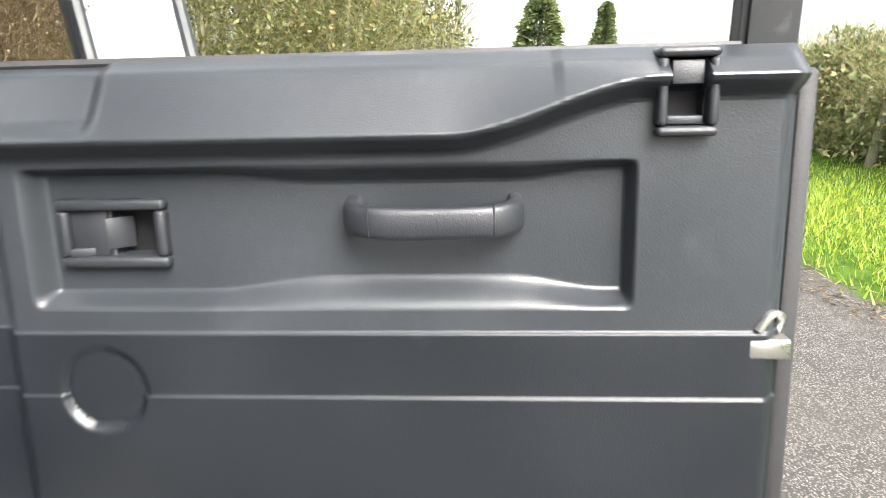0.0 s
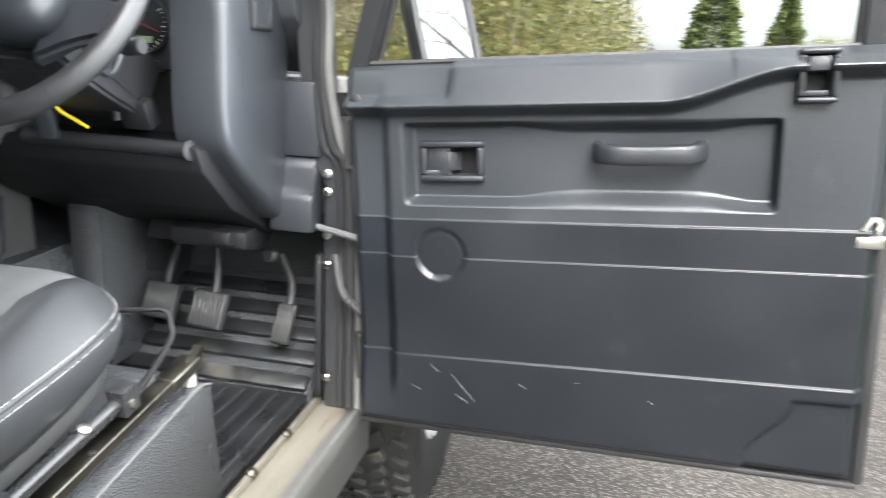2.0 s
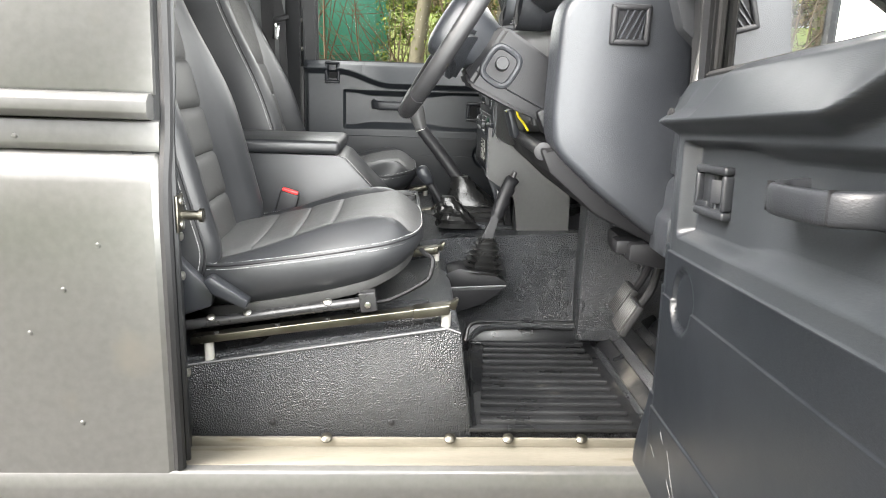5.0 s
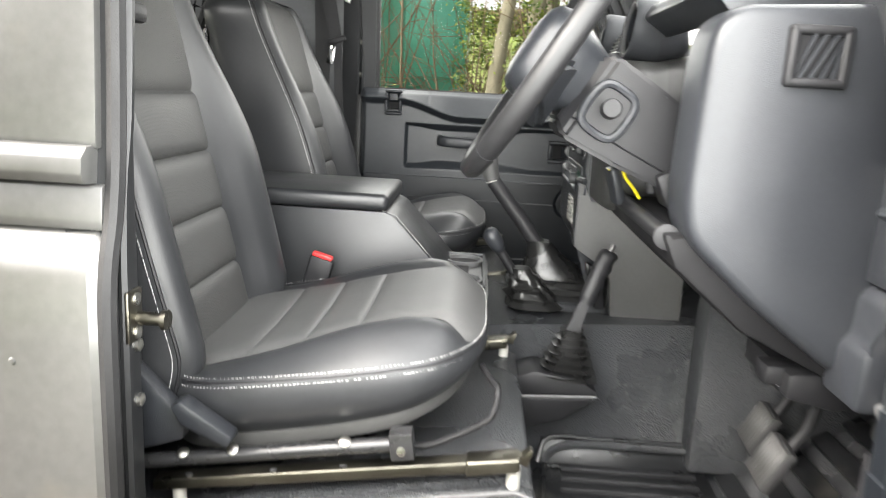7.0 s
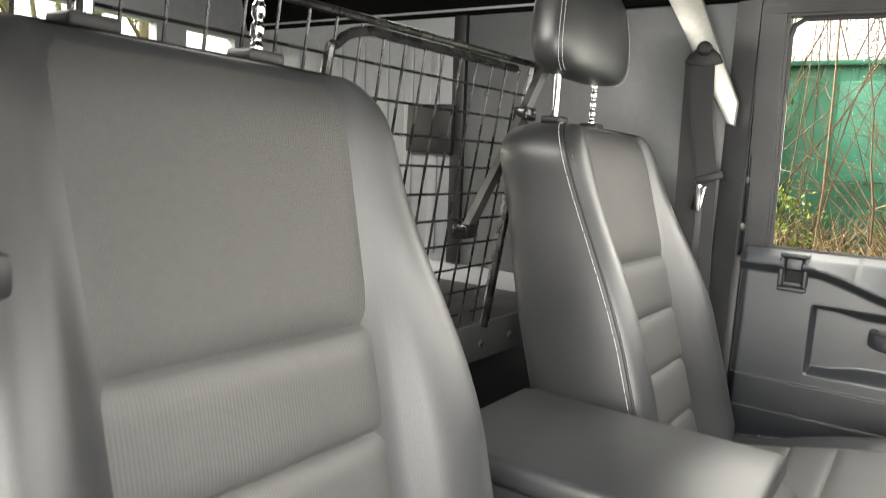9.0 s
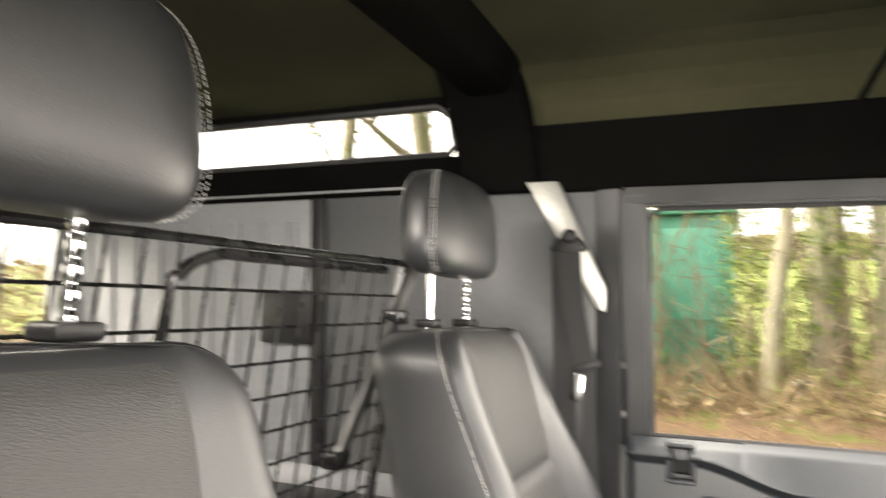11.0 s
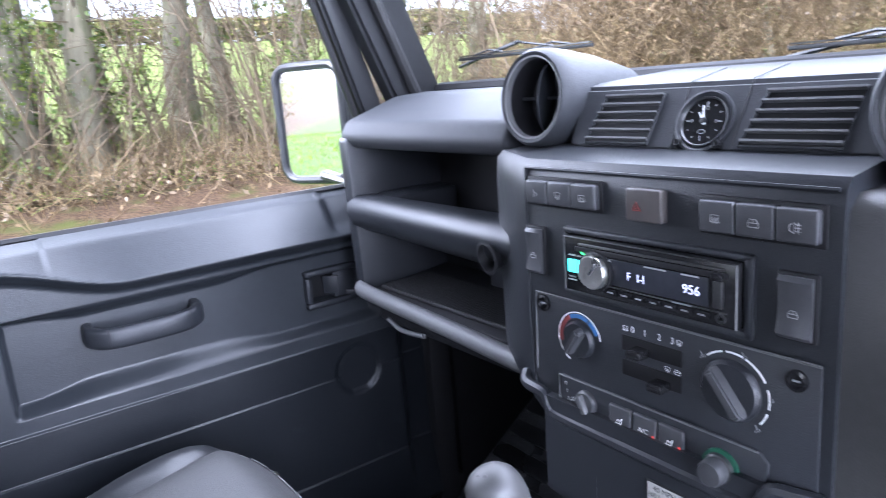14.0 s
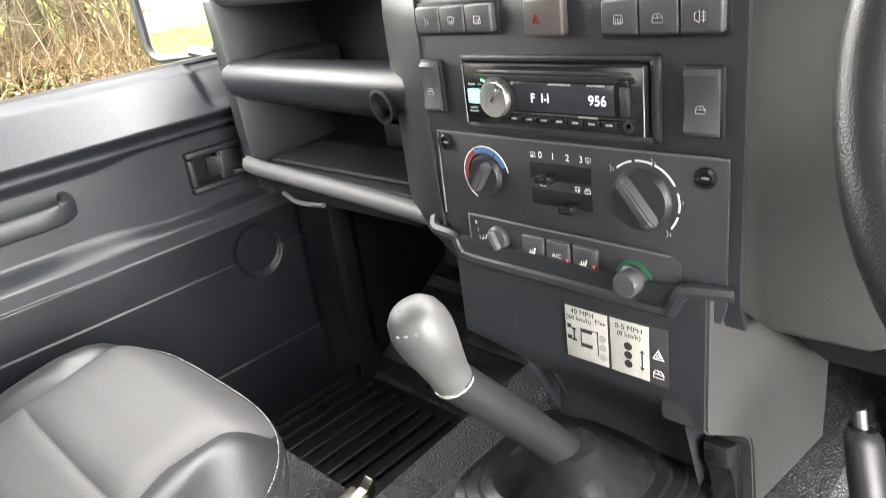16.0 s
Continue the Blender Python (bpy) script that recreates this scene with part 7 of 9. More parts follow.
def lower_panel():
    """The panel under the facia with the driving label, and the pressed rim that steps round the pod."""
    bm = B()
    rim = curve([(FX + 0.004, 0.196, 1.096), (FX - 0.006, 0.186, 1.089), (FX - 0.008, 0.158, 1.086), (FX - 0.009, 0.150, 1.074), (FX - 0.009, 0.135, 1.068), (FX - 0.010, 0.03, 1.0665), (FX - 0.010, -0.068, 1.0655), (FX - 0.011, -0.082, 1.070), (FX - 0.011, -0.088, 1.082), (FX - 0.010, -0.096, 1.088), (FX - 0.007, -0.112, 1.089), (FX - 0.002, -0.128, 1.089)], 6)
    tube(bm, rim, 0.0065, 8)
    dp("facia_rim", bm, plastic)
    bm = B()
    # the face folds back under the label; its far lower corner is cut away in a curve
    foot = [(-0.110, 0.958), (-0.088, 0.958), (-0.0875, 0.86), (0.085, 0.86), (0.0855, 0.953), (0.090, 0.961), (0.101, 0.967), (0.135, 0.976), (0.155, 0.979)]

    def face(y, v):
        z = 1.088 + (along(y, foot) - 1.088) * v
        return (FX - 0.012 + 0.062 * ease(0.985, 0.89, z) * ease(-0.106, -0.075, y), y, z)
    sheet(bm, face, sorted(set(steps(-0.110, 0.155, 30) + [y for y, z in foot])), steps(0, 1, 24))
    for e in bmesh.ops.extrude_face_region(bm, geom=list(bm.faces))["geom"]:
        if isinstance(e, bmesh.types.BMVert):
            e.co.x += 0.012
    bmesh.ops.recalc_face_normals(bm, faces=bm.faces)
    dp("lower_panel", bm, plastic, label="plain black lower panel folded back at its foot", smooth=45)
    # near-black sheet that fills the gap behind the panel
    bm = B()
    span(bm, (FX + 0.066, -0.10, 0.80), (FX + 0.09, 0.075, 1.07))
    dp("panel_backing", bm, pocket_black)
    bm = B()
    tube(bm, [(FX + 0.012, 0.060, 0.945), (FX + 0.030, 0.060, 0.905)], 0.003, 6)
    dp("panel_slot", bm, pocket_black)
    drop = lambda z: 0.991 + (z - 0.986) * 0.85
    lb = thing("driving_label", (FX - 0.013, -0.022, 0.99), "silver and black driving instruction label", "label")
    bm = B()
    span(bm, (FX - 0.0133, -0.079, drop(0.986)), (FX - 0.0121, 0.024, drop(1.053)), 0.0004)
    part("backing", bm, ink, lb)
    for a, b in ((0.0225, -0.022), (-0.0245, -0.062)):
        bm = B()
        span(bm, (FX - 0.0138, b, drop(0.988)), (FX - 0.0131, a, drop(1.051)), 0.0003)
        part("plate", bm, label_silver, lb)
    for wds, y, z, s in (("40 MPH", 0.004, 1.0455, 0.0075), ("(60 km/h)", 0.008, 1.0375, 0.0068), ("Max", -0.015, 1.0400, 0.0065), ("0-5 MPH", -0.043, 1.0435, 0.0075), ("(8 km/h)", -0.043, 1.0355, 0.0068)):
        part("words", text_mesh(wds, s, label_matrix(y, drop(z), 0.0139), 0.0001), ink, lb, smooth=0)
    bm = B()
    # axle and gearbox sketch, a bracket, and the rings of the range diagram
    for y, z, w, h in ((0.0135, 1.024, 0.005, 0.0022), (0.0185, 1.0265, 0.004, 0.0045), (0.0185, 1.0125, 0.004, 0.0045), (0.0135, 1.0105, 0.005, 0.0022), (0.0135, 1.017, 0.0012, 0.014), (0.000, 1.025, 0.011, 0.0042), (0.000, 1.007, 0.011, 0.0042), (0.006, 1.016, 0.0008, 0.022), (-0.0085, 1.027, 0.007, 0.0007), (-0.0115, 1.013, 0.0007, 0.028), (-0.0555, 1.0105, 0.0012, 0.018)):
        box(bm, (FX - 0.0140, y, drop(z)), (0.0004, w, h * 0.9))
    for e in (1.0, -1.0):
        prism(bm, [(-0.0555 - 0.0022, drop(1.0105 + e * 0.0085)), (-0.0555 + 0.0022, drop(1.0105 + e * 0.0085)), (-0.0555, drop(1.0105 + e * 0.0125))], "x", FX - 0.0142, FX - 0.0138)
    for k in range(3):
        lathe(bm, [(0.0040, 0), (0.0040, 0.0003)], (FX - 0.0138, -0.042, drop(1.0225 - 0.0105 * k)), (-1, 0, 0), 14)
    part("diagram", bm, ink, lb, smooth=0, kind="stuff")
    bm = B()
    for k in range(3):
        lathe(bm, [(0.0036, 0), (0.0036, 0.0003)], (FX - 0.0138, -0.0165, drop(1.0215 - 0.0115 * k)), (-1, 0, 0), 14)
    part("grey_rings", bm, grey_mark, lb, smooth=0, kind="stuff")
    put_icon("tri", -0.0705, drop(1.022), 0.0136, lb, label_silver, 1.2)
    put_icon("window", -0.0705, drop(1.000), 0.0136, lb, label_silver, 1.2)
    # side trim from the facia down to the tunnel; its grey includes doorway light
    bm = B()
    o = [(-0.2525, 1.086), (-0.2525, 0.959), (-0.249, 0.953), (-0.193, 0.918), (-0.182, 0.908), (-0.177, 0.894), (-0.166, 0.80), (-0.034, 0.80), (-0.040, 1.086)]
    loft(bm, [[Vector((x, -0.070, z)) for x, z in o], [Vector((x, -0.1115 - 0.141 * (x + 0.254), z)) for x, z in o]])
    bmesh.ops.recalc_face_normals(bm, faces=bm.faces)
    bmesh.ops.bevel(bm, geom=list(bm.edges), offset=0.002, segments=2, affect='EDGES')
    dp("side_trim", bm, plastic_mid, label="plastic side trim, grey lifted by painted light")
    bm = B()
    prism(bm, [(-0.225, 0.925), (-0.196, 0.912), (-0.188, 0.90), (-0.18, 0.83), (-0.20, 0.83), (-0.205, 0.88), (-0.222, 0.90)], "y", -0.118, -0.095, 0.003)
    dp("side_bracket", bm, plastic_gloss, label="small black bracket under the side trim")


dash_shell()
centre_stack()
round_vent((-0.178, 0.225, 1.387), (-1, 0.02, 0.12))
for k in range(3):
    push_button("dash_button", 0.171 - 0.0305 * k, 0.171 - 0.0305 * k - 0.0295, 1.2885, 1.3115, ("lamp", "front", "rear")[k])
push_button("hazard_button", 0.046, 0.009, 1.284, 1.3125, "tri", mat("worn_hazard_button", (0.075, 0.066, 0.062), 0.45, var=0.15), red_mark, label="worn square hazard button with a red triangle")
for k in range(3):
    push_button("dash_button", -0.0255 - 0.031 * k, -0.0255 - 0.031 * k - 0.0300, 1.2835, 1.3085, ("rear", "window", "fog")[k])
for y0, y1, z0, z1 in ((0.174, 0.077, 1.285, 1.3145), (-0.0225, -0.121, 1.280, 1.3115)):
    bm = B()
    box(bm, (FX - 0.0005, (y0 + y1) / 2, (z0 + z1) / 2), (0.003, abs(y1 - y0), z1 - z0), 0.001)
    dp("button_bay", bm, plastic_dark)
rocker(0.176, 0.1545, 1.216, 1.262)
rocker(-0.0895, -0.115, 1.212, 1.259)
radio()
heater_controls()
lower_panel()


# ---- the driver's side of the dashboard ----
def end_panel():
    o = [(-0.165, 1.362), (-0.19, 1.345), (-0.200, 1.315), (-0.205, 1.14), (-0.197, 1.085), (-0.107, 1.006), (0.005, 0.925), (0.036, 0.93), (0.045, 1.177), (0.038, 1.33), (0.0, 1.37)]
    bm = B()
    pts = []
    for i, p in enumerate(o):
        a, c = Vector(o[i - 1]), Vector(o[(i + 1) % len(o)])
        p = Vector(p)
        k = 0.035 if i in (2, 4, 9) else 0.02
        for t in (0.0, 0.25, 0.5, 0.75, 1.0):
            d0, d1 = (a - p), (c - p)
            s0, s1 = p + d0.normalized() * min(k, d0.length * 0.45), p + d1.normalized() * min(k, d1.length * 0.45)
            q = s0.lerp(p, t).lerp(p.lerp(s1, t), t)
            pts.append((q.x, q.y))
    mid = Vector((sum(p[0] for p in pts) / len(pts), sum(p[1] for p in pts) / len(pts)))

    def ring(y, k):
        return [Vector((mid.x + (a - mid.x) * k, y, mid.y + (b - mid.y) * k)) for a, b in pts]
    rings = [ring(-0.575, 1.0), ring(-0.645, 1.0), ring(-0.657, 0.985), ring(-0.663, 0.955), ring(-0.6655, 0.90), ring(-0.668, 0.5), ring(-0.6685, 0.02)]
    loft(bm, rings)
    bmesh.ops.recalc_face_normals(bm, faces=bm.faces)
    dp("driver_end_panel", bm, plastic, label="large smooth black end panel", smooth=60)
    # side window vent with slanting slats
    fr = B()
    x0, x1, z0, z1, t = -0.117, -0.047, 1.272, 1.341, 0.0115
    for a, b in (((x0, -0.677, z0), (x1, -0.662, z0 + t)), ((x0, -0.677, z1 - t), (x1, -0.662, z1)), ((x0, -0.677, z0), (x0 + t, -0.662, z1)), ((x1 - t, -0.677, z0), (x1, -0.662, z1))):
        span(fr, a, b, 0.005, 3)
    fr = dp("side_vent", fr, plastic_dark, label="square side vent with slanting slats")
    bm = B()
    span(bm, (x0 + 0.008, -0.6702, z0 + 0.008), (x1 - 0.008, -0.660, z1 - 0.008))
    part("vent_back", bm, pocket_black, fr)
    for k in range(5):
        lo, hi = x0 + 0.002 + 0.0122 * k, x0 + 0.026 + 0.0122 * k
        q = [(lo, z0 + 0.010), (lo + 0.0032, z0 + 0.010), (hi + 0.0032, z1 - 0.010), (hi, z1 - 0.010)]
        q = [(min(max(a, x0 + 0.010), x1 - 0.010), b) for a, b in q]
        bm = B()
        prism(bm, q, "y", -0.6755, -0.6700)
        part("slat", bm, plastic, fr)
    # moulded foot by the hinge post
    bm = B()
    prism(bm, [(0.0, 0.905), (0.0, 0.975), (0.012, 0.985), (0.014, 1.035), (0.03, 1.052), (0.055, 1.05), (0.06, 0.905)], "y", -0.728, -0.64, 0.008)
    dp("panel_foot", bm, plastic)
    bm = B()
    span(bm, (0.018, -0.735, 1.05), (0.05, -0.66, 1.19), 0.006)
    dp("post_cover", bm, plastic)
    # lower edge trim and knee panel
    bm = B()
    pts = curve([(-0.20, -0.60, 1.078), (-0.17, -0.60, 1.045), (-0.10, -0.60, 0.995), (0.0, -0.60, 0.925)], 6)
    tube(bm, pts, 0.008, 8)
    dp("panel_lower_edge", bm, plastic)
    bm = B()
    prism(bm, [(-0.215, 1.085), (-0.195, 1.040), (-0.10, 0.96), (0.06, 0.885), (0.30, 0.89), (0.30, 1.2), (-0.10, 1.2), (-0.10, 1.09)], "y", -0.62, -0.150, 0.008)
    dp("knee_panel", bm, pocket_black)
    bm = B()
    tube(bm, [(-0.205, -0.605, 1.078), (-0.208, -0.30, 1.082)], 0.0135, 10)
    dp("tray_bar", bm, plastic_dark, label="worn tray bar under the column")
    bm = B()
    lathe(bm, [(0.017, 0), (0.017, 0.006), (0.010, 0.008)], (-0.205, -0.600, 1.078), (-0.2, -1, 0), 16)
    dp("tray_bar_end", bm, plastic_dark)
    bm = B()
    lathe(bm, [(0.06, 0.0), (0.063, 0.004), (0.056, 0.007), (0.0, 0.006)], (-0.055, -0.42, 0.965), (-0.55, 0, -0.83), 32)
    dp("lower_speaker", bm, plastic, label="oval speaker cover under the dash")
    bm = B()
    prism(bm, [(-0.02, 0.90), (-0.02, 0.865), (0.05, 0.85), (0.10, 0.86), (0.10, 0.91)], "y", -0.60, -0.44, 0.006)
    fb = dp("fuse_cover", bm, plastic_dark)
    bm = B()
    span(bm, (-0.0225, -0.575, 0.874), (-0.0205, -0.555, 0.880))
    part("bonnet_release_sign", bm, white_mark, fb, smooth=0)
    bm = B()
    box(bm, (-0.012, -0.557, 0.889), (0.06, 0.045, 0.03), 0.008)
    dp("bonnet_release", bm, plastic_dark)


def instruments():
    i = thing("instrument_binnacle", (-0.12, -0.37, 1.20), "black instrument binnacle with round white-marked gauges", "instruments")
    bm = B()
    prism(bm, [(-0.115, 1.20), (-0.13, 1.345), (-0.19, 1.385), (-0.175, 1.41), (-0.10, 1.425), (0.0, 1.40), (0.0, 1.20)], "y", -0.578, -0.131, 0.008)
    part("hood", bm, plastic, i)
    bm = B()
    span(bm, (-0.20, -0.50, 1.195), (-0.10, -0.14, 1.215), 0.006)
    part("shelf", bm, plastic, i)
    for y, z, r in ((-0.478, 1.272, 0.048), (-0.395, 1.318, 0.024), (-0.395, 1.262, 0.024), (-0.30, 1.280, 0.052), (-0.225, 1.318, 0.024)):
        c = Vector((-0.125, y, z))
        d = Vector((-1, 0, 0.12)).normalized()
        g = B()
        lathe(g, [(r, 0.0), (r * 1.05, 0.006), (r * 1.02, 0.010), (r * 0.95, 0.004)], c, d, 32, False, False)
        g = part("gauge", g, dull_steel, i, "round gauge with bright rim")
        bm = B()
        lathe(bm, [(r * 0.97, 0.002), (0.0, 0.0022)], c, d, 32, False, False)
        part("dial", bm, plastic_gloss, g)
        a, b = frame_of(d)
        bm = B()
        for k in range(25):
            t = radians(-220 + 260 * k / 24)
            v = a * math.cos(t) + b * math.sin(t)
            tube(bm, [c + d * 0.0032 + v * r * (0.74 if k % 4 == 0 else 0.82), c + d * 0.0032 + v * r * 0.90], 0.0009 if k % 4 == 0 else 0.0005, 4)
        part("marks", bm, white_mark, g, smooth=0)
        bm = B()
        t = radians(200)
        v = a * math.cos(t) + b * math.sin(t)
        tube(bm, [c + d * 0.005 - v * r * 0.1, c + d * 0.005 + v * r * 0.72], [0.0014, 0.0006], 5)
        part("needle", bm, red_mark, g, smooth=0)
    bm = B()
    q = [(-0.142, -0.572, 1.222), (-0.142, -0.135, 1.222), (-0.156, -0.135, 1.352), (-0.156, -0.572, 1.352)]
    bm.faces.new([bm.verts.new(v) for v in q])
    lens = part("lens", bm, lens_glass, i, "clear instrument lens", smooth=0)
    lens.visible_shadow = False
    bm = B()
    span(bm, (-0.131, -0.496, 1.243), (-0.1285, -0.463, 1.254))
    part("trip_display", bm, mat("green_grey_display", (0.16, 0.22, 0.13), 0.3), i)


def steering():
    w = thing("steering_wheel", (-0.33, -0.40, 1.10), "black leather steering wheel with a plain centre boss", "steering wheel")
    c = Vector((-0.362, -0.436, 1.305))
    a = radians(58.6)
    n = Vector((-math.sin(a), 0, math.cos(a)))
    v = Vector((math.cos(a), 0, math.sin(a)))
    u = Vector((0, 1, 0))
    R = 0.197
    bm = B()
    tube(bm, [c + u * R * math.cos(t) + v * R * math.sin(t) for t in [k * 2 * math.pi / 72 for k in range(72)]], 0.0165, 16, closed=True)
    rim = part("rim", bm, mat("perforated_rim_leather", (0.014, 0.014, 0.015), 0.42, bump=0.14, bscale=800, grain="cells", var=0.1, rvar=0.08), w, "perforated black leather rim", smooth=80)
    for t in (radians(-52), radians(-128), radians(38), radians(142)):
        d = u * math.cos(t) + v * math.sin(t)
        tg = -u * math.sin(t) + v * math.cos(t)
        bm = B()
        tube(bm, [c + d * R - tg * 0.0005, c + d * R + tg * 0.0005], 0.0172, 16)
        part("rim_seam", bm, plastic_dark, rim)
    # spokes: two wide ones across, boss set back towards the column
    bc = c + n * 0.014
    for s in (-1, 1):
        bm = B()
        rings = []
        for t, wd, th, up_ in ((0.05, 0.055, 0.022, -0.025), (0.11, 0.040, 0.016, -0.018), (0.16, 0.030, 0.012, -0.02), (0.188, 0.032, 0.012, -0.03)):
            k = c - n * 0.035 * (1 - t / 0.2) + u * s * t + v * (up_ - 0.02)
            rings.append([k + v * wd - n * th, k + v * wd + n * th * 0.4, k - v * wd + n * th * 0.4, k - v * wd - n * th])
        loft(bm, rings)
        bmesh.ops.recalc_face_normals(bm, faces=bm.faces)
        bmesh.ops.bevel(bm, geom=list(bm.edges), offset=0.008, segments=2, affect='EDGES')
        part("spoke", bm, plastic, w)
    bm = B()
    rings = []
    for h, k in ((-0.10, 0.62), (-0.06, 0.80), (-0.025, 0.98), (-0.005, 1.0), (0.012, 0.93), (0.021, 0.78), (0.026, 0.5), (0.027, 0.1)):
        rings.append([bc + n * h + u * 0.095 * k * math.copysign(abs(math.cos(t)) ** 0.6, math.cos(t)) + v * (0.072 * k * math.copysign(abs(math.sin(t)) ** 0.6, math.sin(t)) - 0.005) for t in [j * 2 * math.pi / 32 for j in range(32)]])
    loft(bm, rings)
    bmesh.ops.recalc_face_normals(bm, faces=bm.faces)
    part("boss", bm, plastic, w, smooth=60)
    # column shroud, stalks, ignition key
    col = thing("steering_column", (-0.22, -0.40, 1.10), "boxy black column shroud with control stalks", "steering column")

    def cp(along, side, over):
        return c - n * along + u * side + v * over
    bm = B()
    rings = []
    for al, hw, top, bot in ((0.055, 0.062, 0.030, -0.072), (0.075, 0.082, 0.046, -0.086), (0.16, 0.080, 0.044, -0.078), (0.26, 0.07, 0.04, -0.060)):
        rings.append([cp(al, -hw, bot), cp(al, hw, bot), cp(al, hw, top), cp(al, -hw, top)])
    loft(bm, rings)
    bmesh.ops.recalc_face_normals(bm, faces=bm.faces)
    bmesh.ops.bevel(bm, geom=list(bm.edges), offset=0.006, segments=2, affect='EDGES')
    part("shroud", bm, plastic_dark, col)
    bm = B()
    for s in (-1, 1):
        tube(bm, [cp(0.07, s * 0.083, -0.056), cp(0.16, s * 0.081, -0.050), cp(0.26, s * 0.071, -0.040)], 0.0014, 4)
    part("shroud_seam", bm, plastic_dark, col, smooth=0)
    for s, dirn in ((-1, Vector((-0.06, -0.66, 0.05))), (1, Vector((-0.06, 0.66, 0.05)))):
        at = cp(0.106, s * 0.081, -0.022)
        bm = B()
        q = [(0.030 * math.copysign(abs(math.cos(t)) ** 0.6, math.cos(t)), 0.034 * math.copysign(abs(math.sin(t)) ** 0.6, math.sin(t))) for t in [j * 2 * math.pi / 28 for j in range(28)]]
        tube(bm, [at + u * s * 0.004 + n * a0 + v * b0 for a0, b0 in q], 0.006, 8, closed=True)
        sk = part("stalk_seal", bm, plastic, col)
        bm = B()
        loft(bm, [[at + u * s * 0.0035 + n * a0 + v * b0 for a0, b0 in q], [at + u * s * 0.0040 + n * a0 * 0.4 + v * b0 * 0.4 for a0, b0 in q]])
        part("stalk_boot", bm, plastic_dark, sk)
        bm = B()
        tube(bm, [at, at + dirn * 0.045], 0.008, 10)
        tube(bm, [at + dirn * 0.045, at + dirn * 0.060, at + dirn * 0.095], [0.010, 0.0135, 0.0125], 12)
        tube(bm, [at + dirn * 0.094, at + dirn * 0.104], [0.0135, 0.0115], 12)
        part("stalk", bm, plastic_dark, col, "black control stalk")
    bm = B()
    lathe(bm, [(0.016, 0), (0.016, 0.012), (0.011, 0.014)], cp(0.20, -0.02, -0.05), -v, 18)
    part("ignition", bm, plastic_dark, col)
    k = thing("ignition_key", (-0.235, -0.36, 1.05), "black key with a yellow fob hanging from the ignition", "key")
    bm = B()
    box(bm, (-0.232, -0.362, 1.112), (0.016, 0.030, 0.062), 0.005, (0, -18, 15))
    part("head", bm, plastic, k)
    bm = B()
    tube(bm, curve([(-0.226, -0.372, 1.148), (-0.222, -0.38, 1.13), (-0.212, -0.40, 1.115), (-0.205, -0.42, 1.102)], 5), 0.0026, 6)
    part("fob", bm, yellow_plastic, k, "yellow fob")
    bm = B()
    box(bm, (-0.2405, -0.366, 1.120), (0.002, 0.006, 0.040), 0.001, (0, -18, 15))
    part("stripe", bm, yellow_plastic, k)
    bm = B()
    tube(bm, [Vector((-0.226, -0.368, 1.150)) + Vector((0, 0.008 * math.cos(t), 0.008 * math.sin(t))) for t in [j * 2 * math.pi / 14 for j in range(14)]], 0.0012, 5, closed=True)
    part("ring", bm, gold_steel, k)
    bm = B()
    box(bm, (-0.185, -0.50, 1.13), (0.03, 0.055, 0.05), 0.006, (0, -25, 0))
    dp("relay_box", bm, plastic_dark)
    bm = B()
    cyl(bm, (-0.20, -0.47, 1.118), (-0.206, -0.47, 1.155), 0.007, seg=10)
    dp("relay_clip", bm, plastic_dark)


def pedal(x, y, z, w, h, tilt, label, arm_to):
    p = thing("pedal", (x, y, z), label, "pedal", "foot pedals")
    bm = B()
    m = Matrix.Translation((x, y, z + h / 2)) @ Euler((0, radians(tilt), radians(-6))).to_matrix().to_4x4()
    box(bm, (0, 0, 0), (0.016, w, h), 0.005)
    part("pad", turned(bm, m), rubber, p, "ribbed rubber pad")
    n = max(5, int(w / 0.011))
    for k in range(n):
        yy = -w / 2 + w * (k + 0.5) / n
        bm = B()
        box(bm, (-0.0095, yy, 0), (0.006, w / n * 0.5, h * 0.9), 0.0015, seg=1)
        part("rib", turned(bm, m), plastic_mid, p)
    bm = B()
    tube(bm, curve([(x + 0.012, y, z + h * 0.6), (x + 0.05, y + 0.005, z + h + 0.03), arm_to], 5), 0.009, 8)
    part("arm", bm, plastic_dark, p)


end_panel()
instruments()
steering()
round_vent((-0.195, -0.178, 1.372), (-1, -0.02, 0.12), 0.054)
pedal(0.028, -0.49, 0.675, 0.078, 0.078, 28, "square ribbed brake pedal", (0.10, -0.47, 0.90))
pedal(0.058, -0.362, 0.672, 0.078, 0.078, 28, "square ribbed clutch pedal", (0.12, -0.40, 0.90))
pedal(0.09, -0.63, 0.635, 0.040, 0.088, 30, "narrow ribbed throttle pedal", (0.14, -0.60, 0.82))
bm = B()
lathe(bm, [(0.013, 0), (0.016, 0.006), (0.013, 0.012), (0.016, 0.018), (0.012, 0.024)], (0.14, -0.585, 0.815), (-0.5, 0.1, 0.1), 14)
dp("throttle_spring", bm, dull_steel)
bm = B()
prism(bm, [(0.015, 0.86), (0.04, 0.91), (0.16, 0.91), (0.16, 0.83)], "y", -0.56, -0.36, 0.008)
dp("pedal_box", bm, plastic_dark)


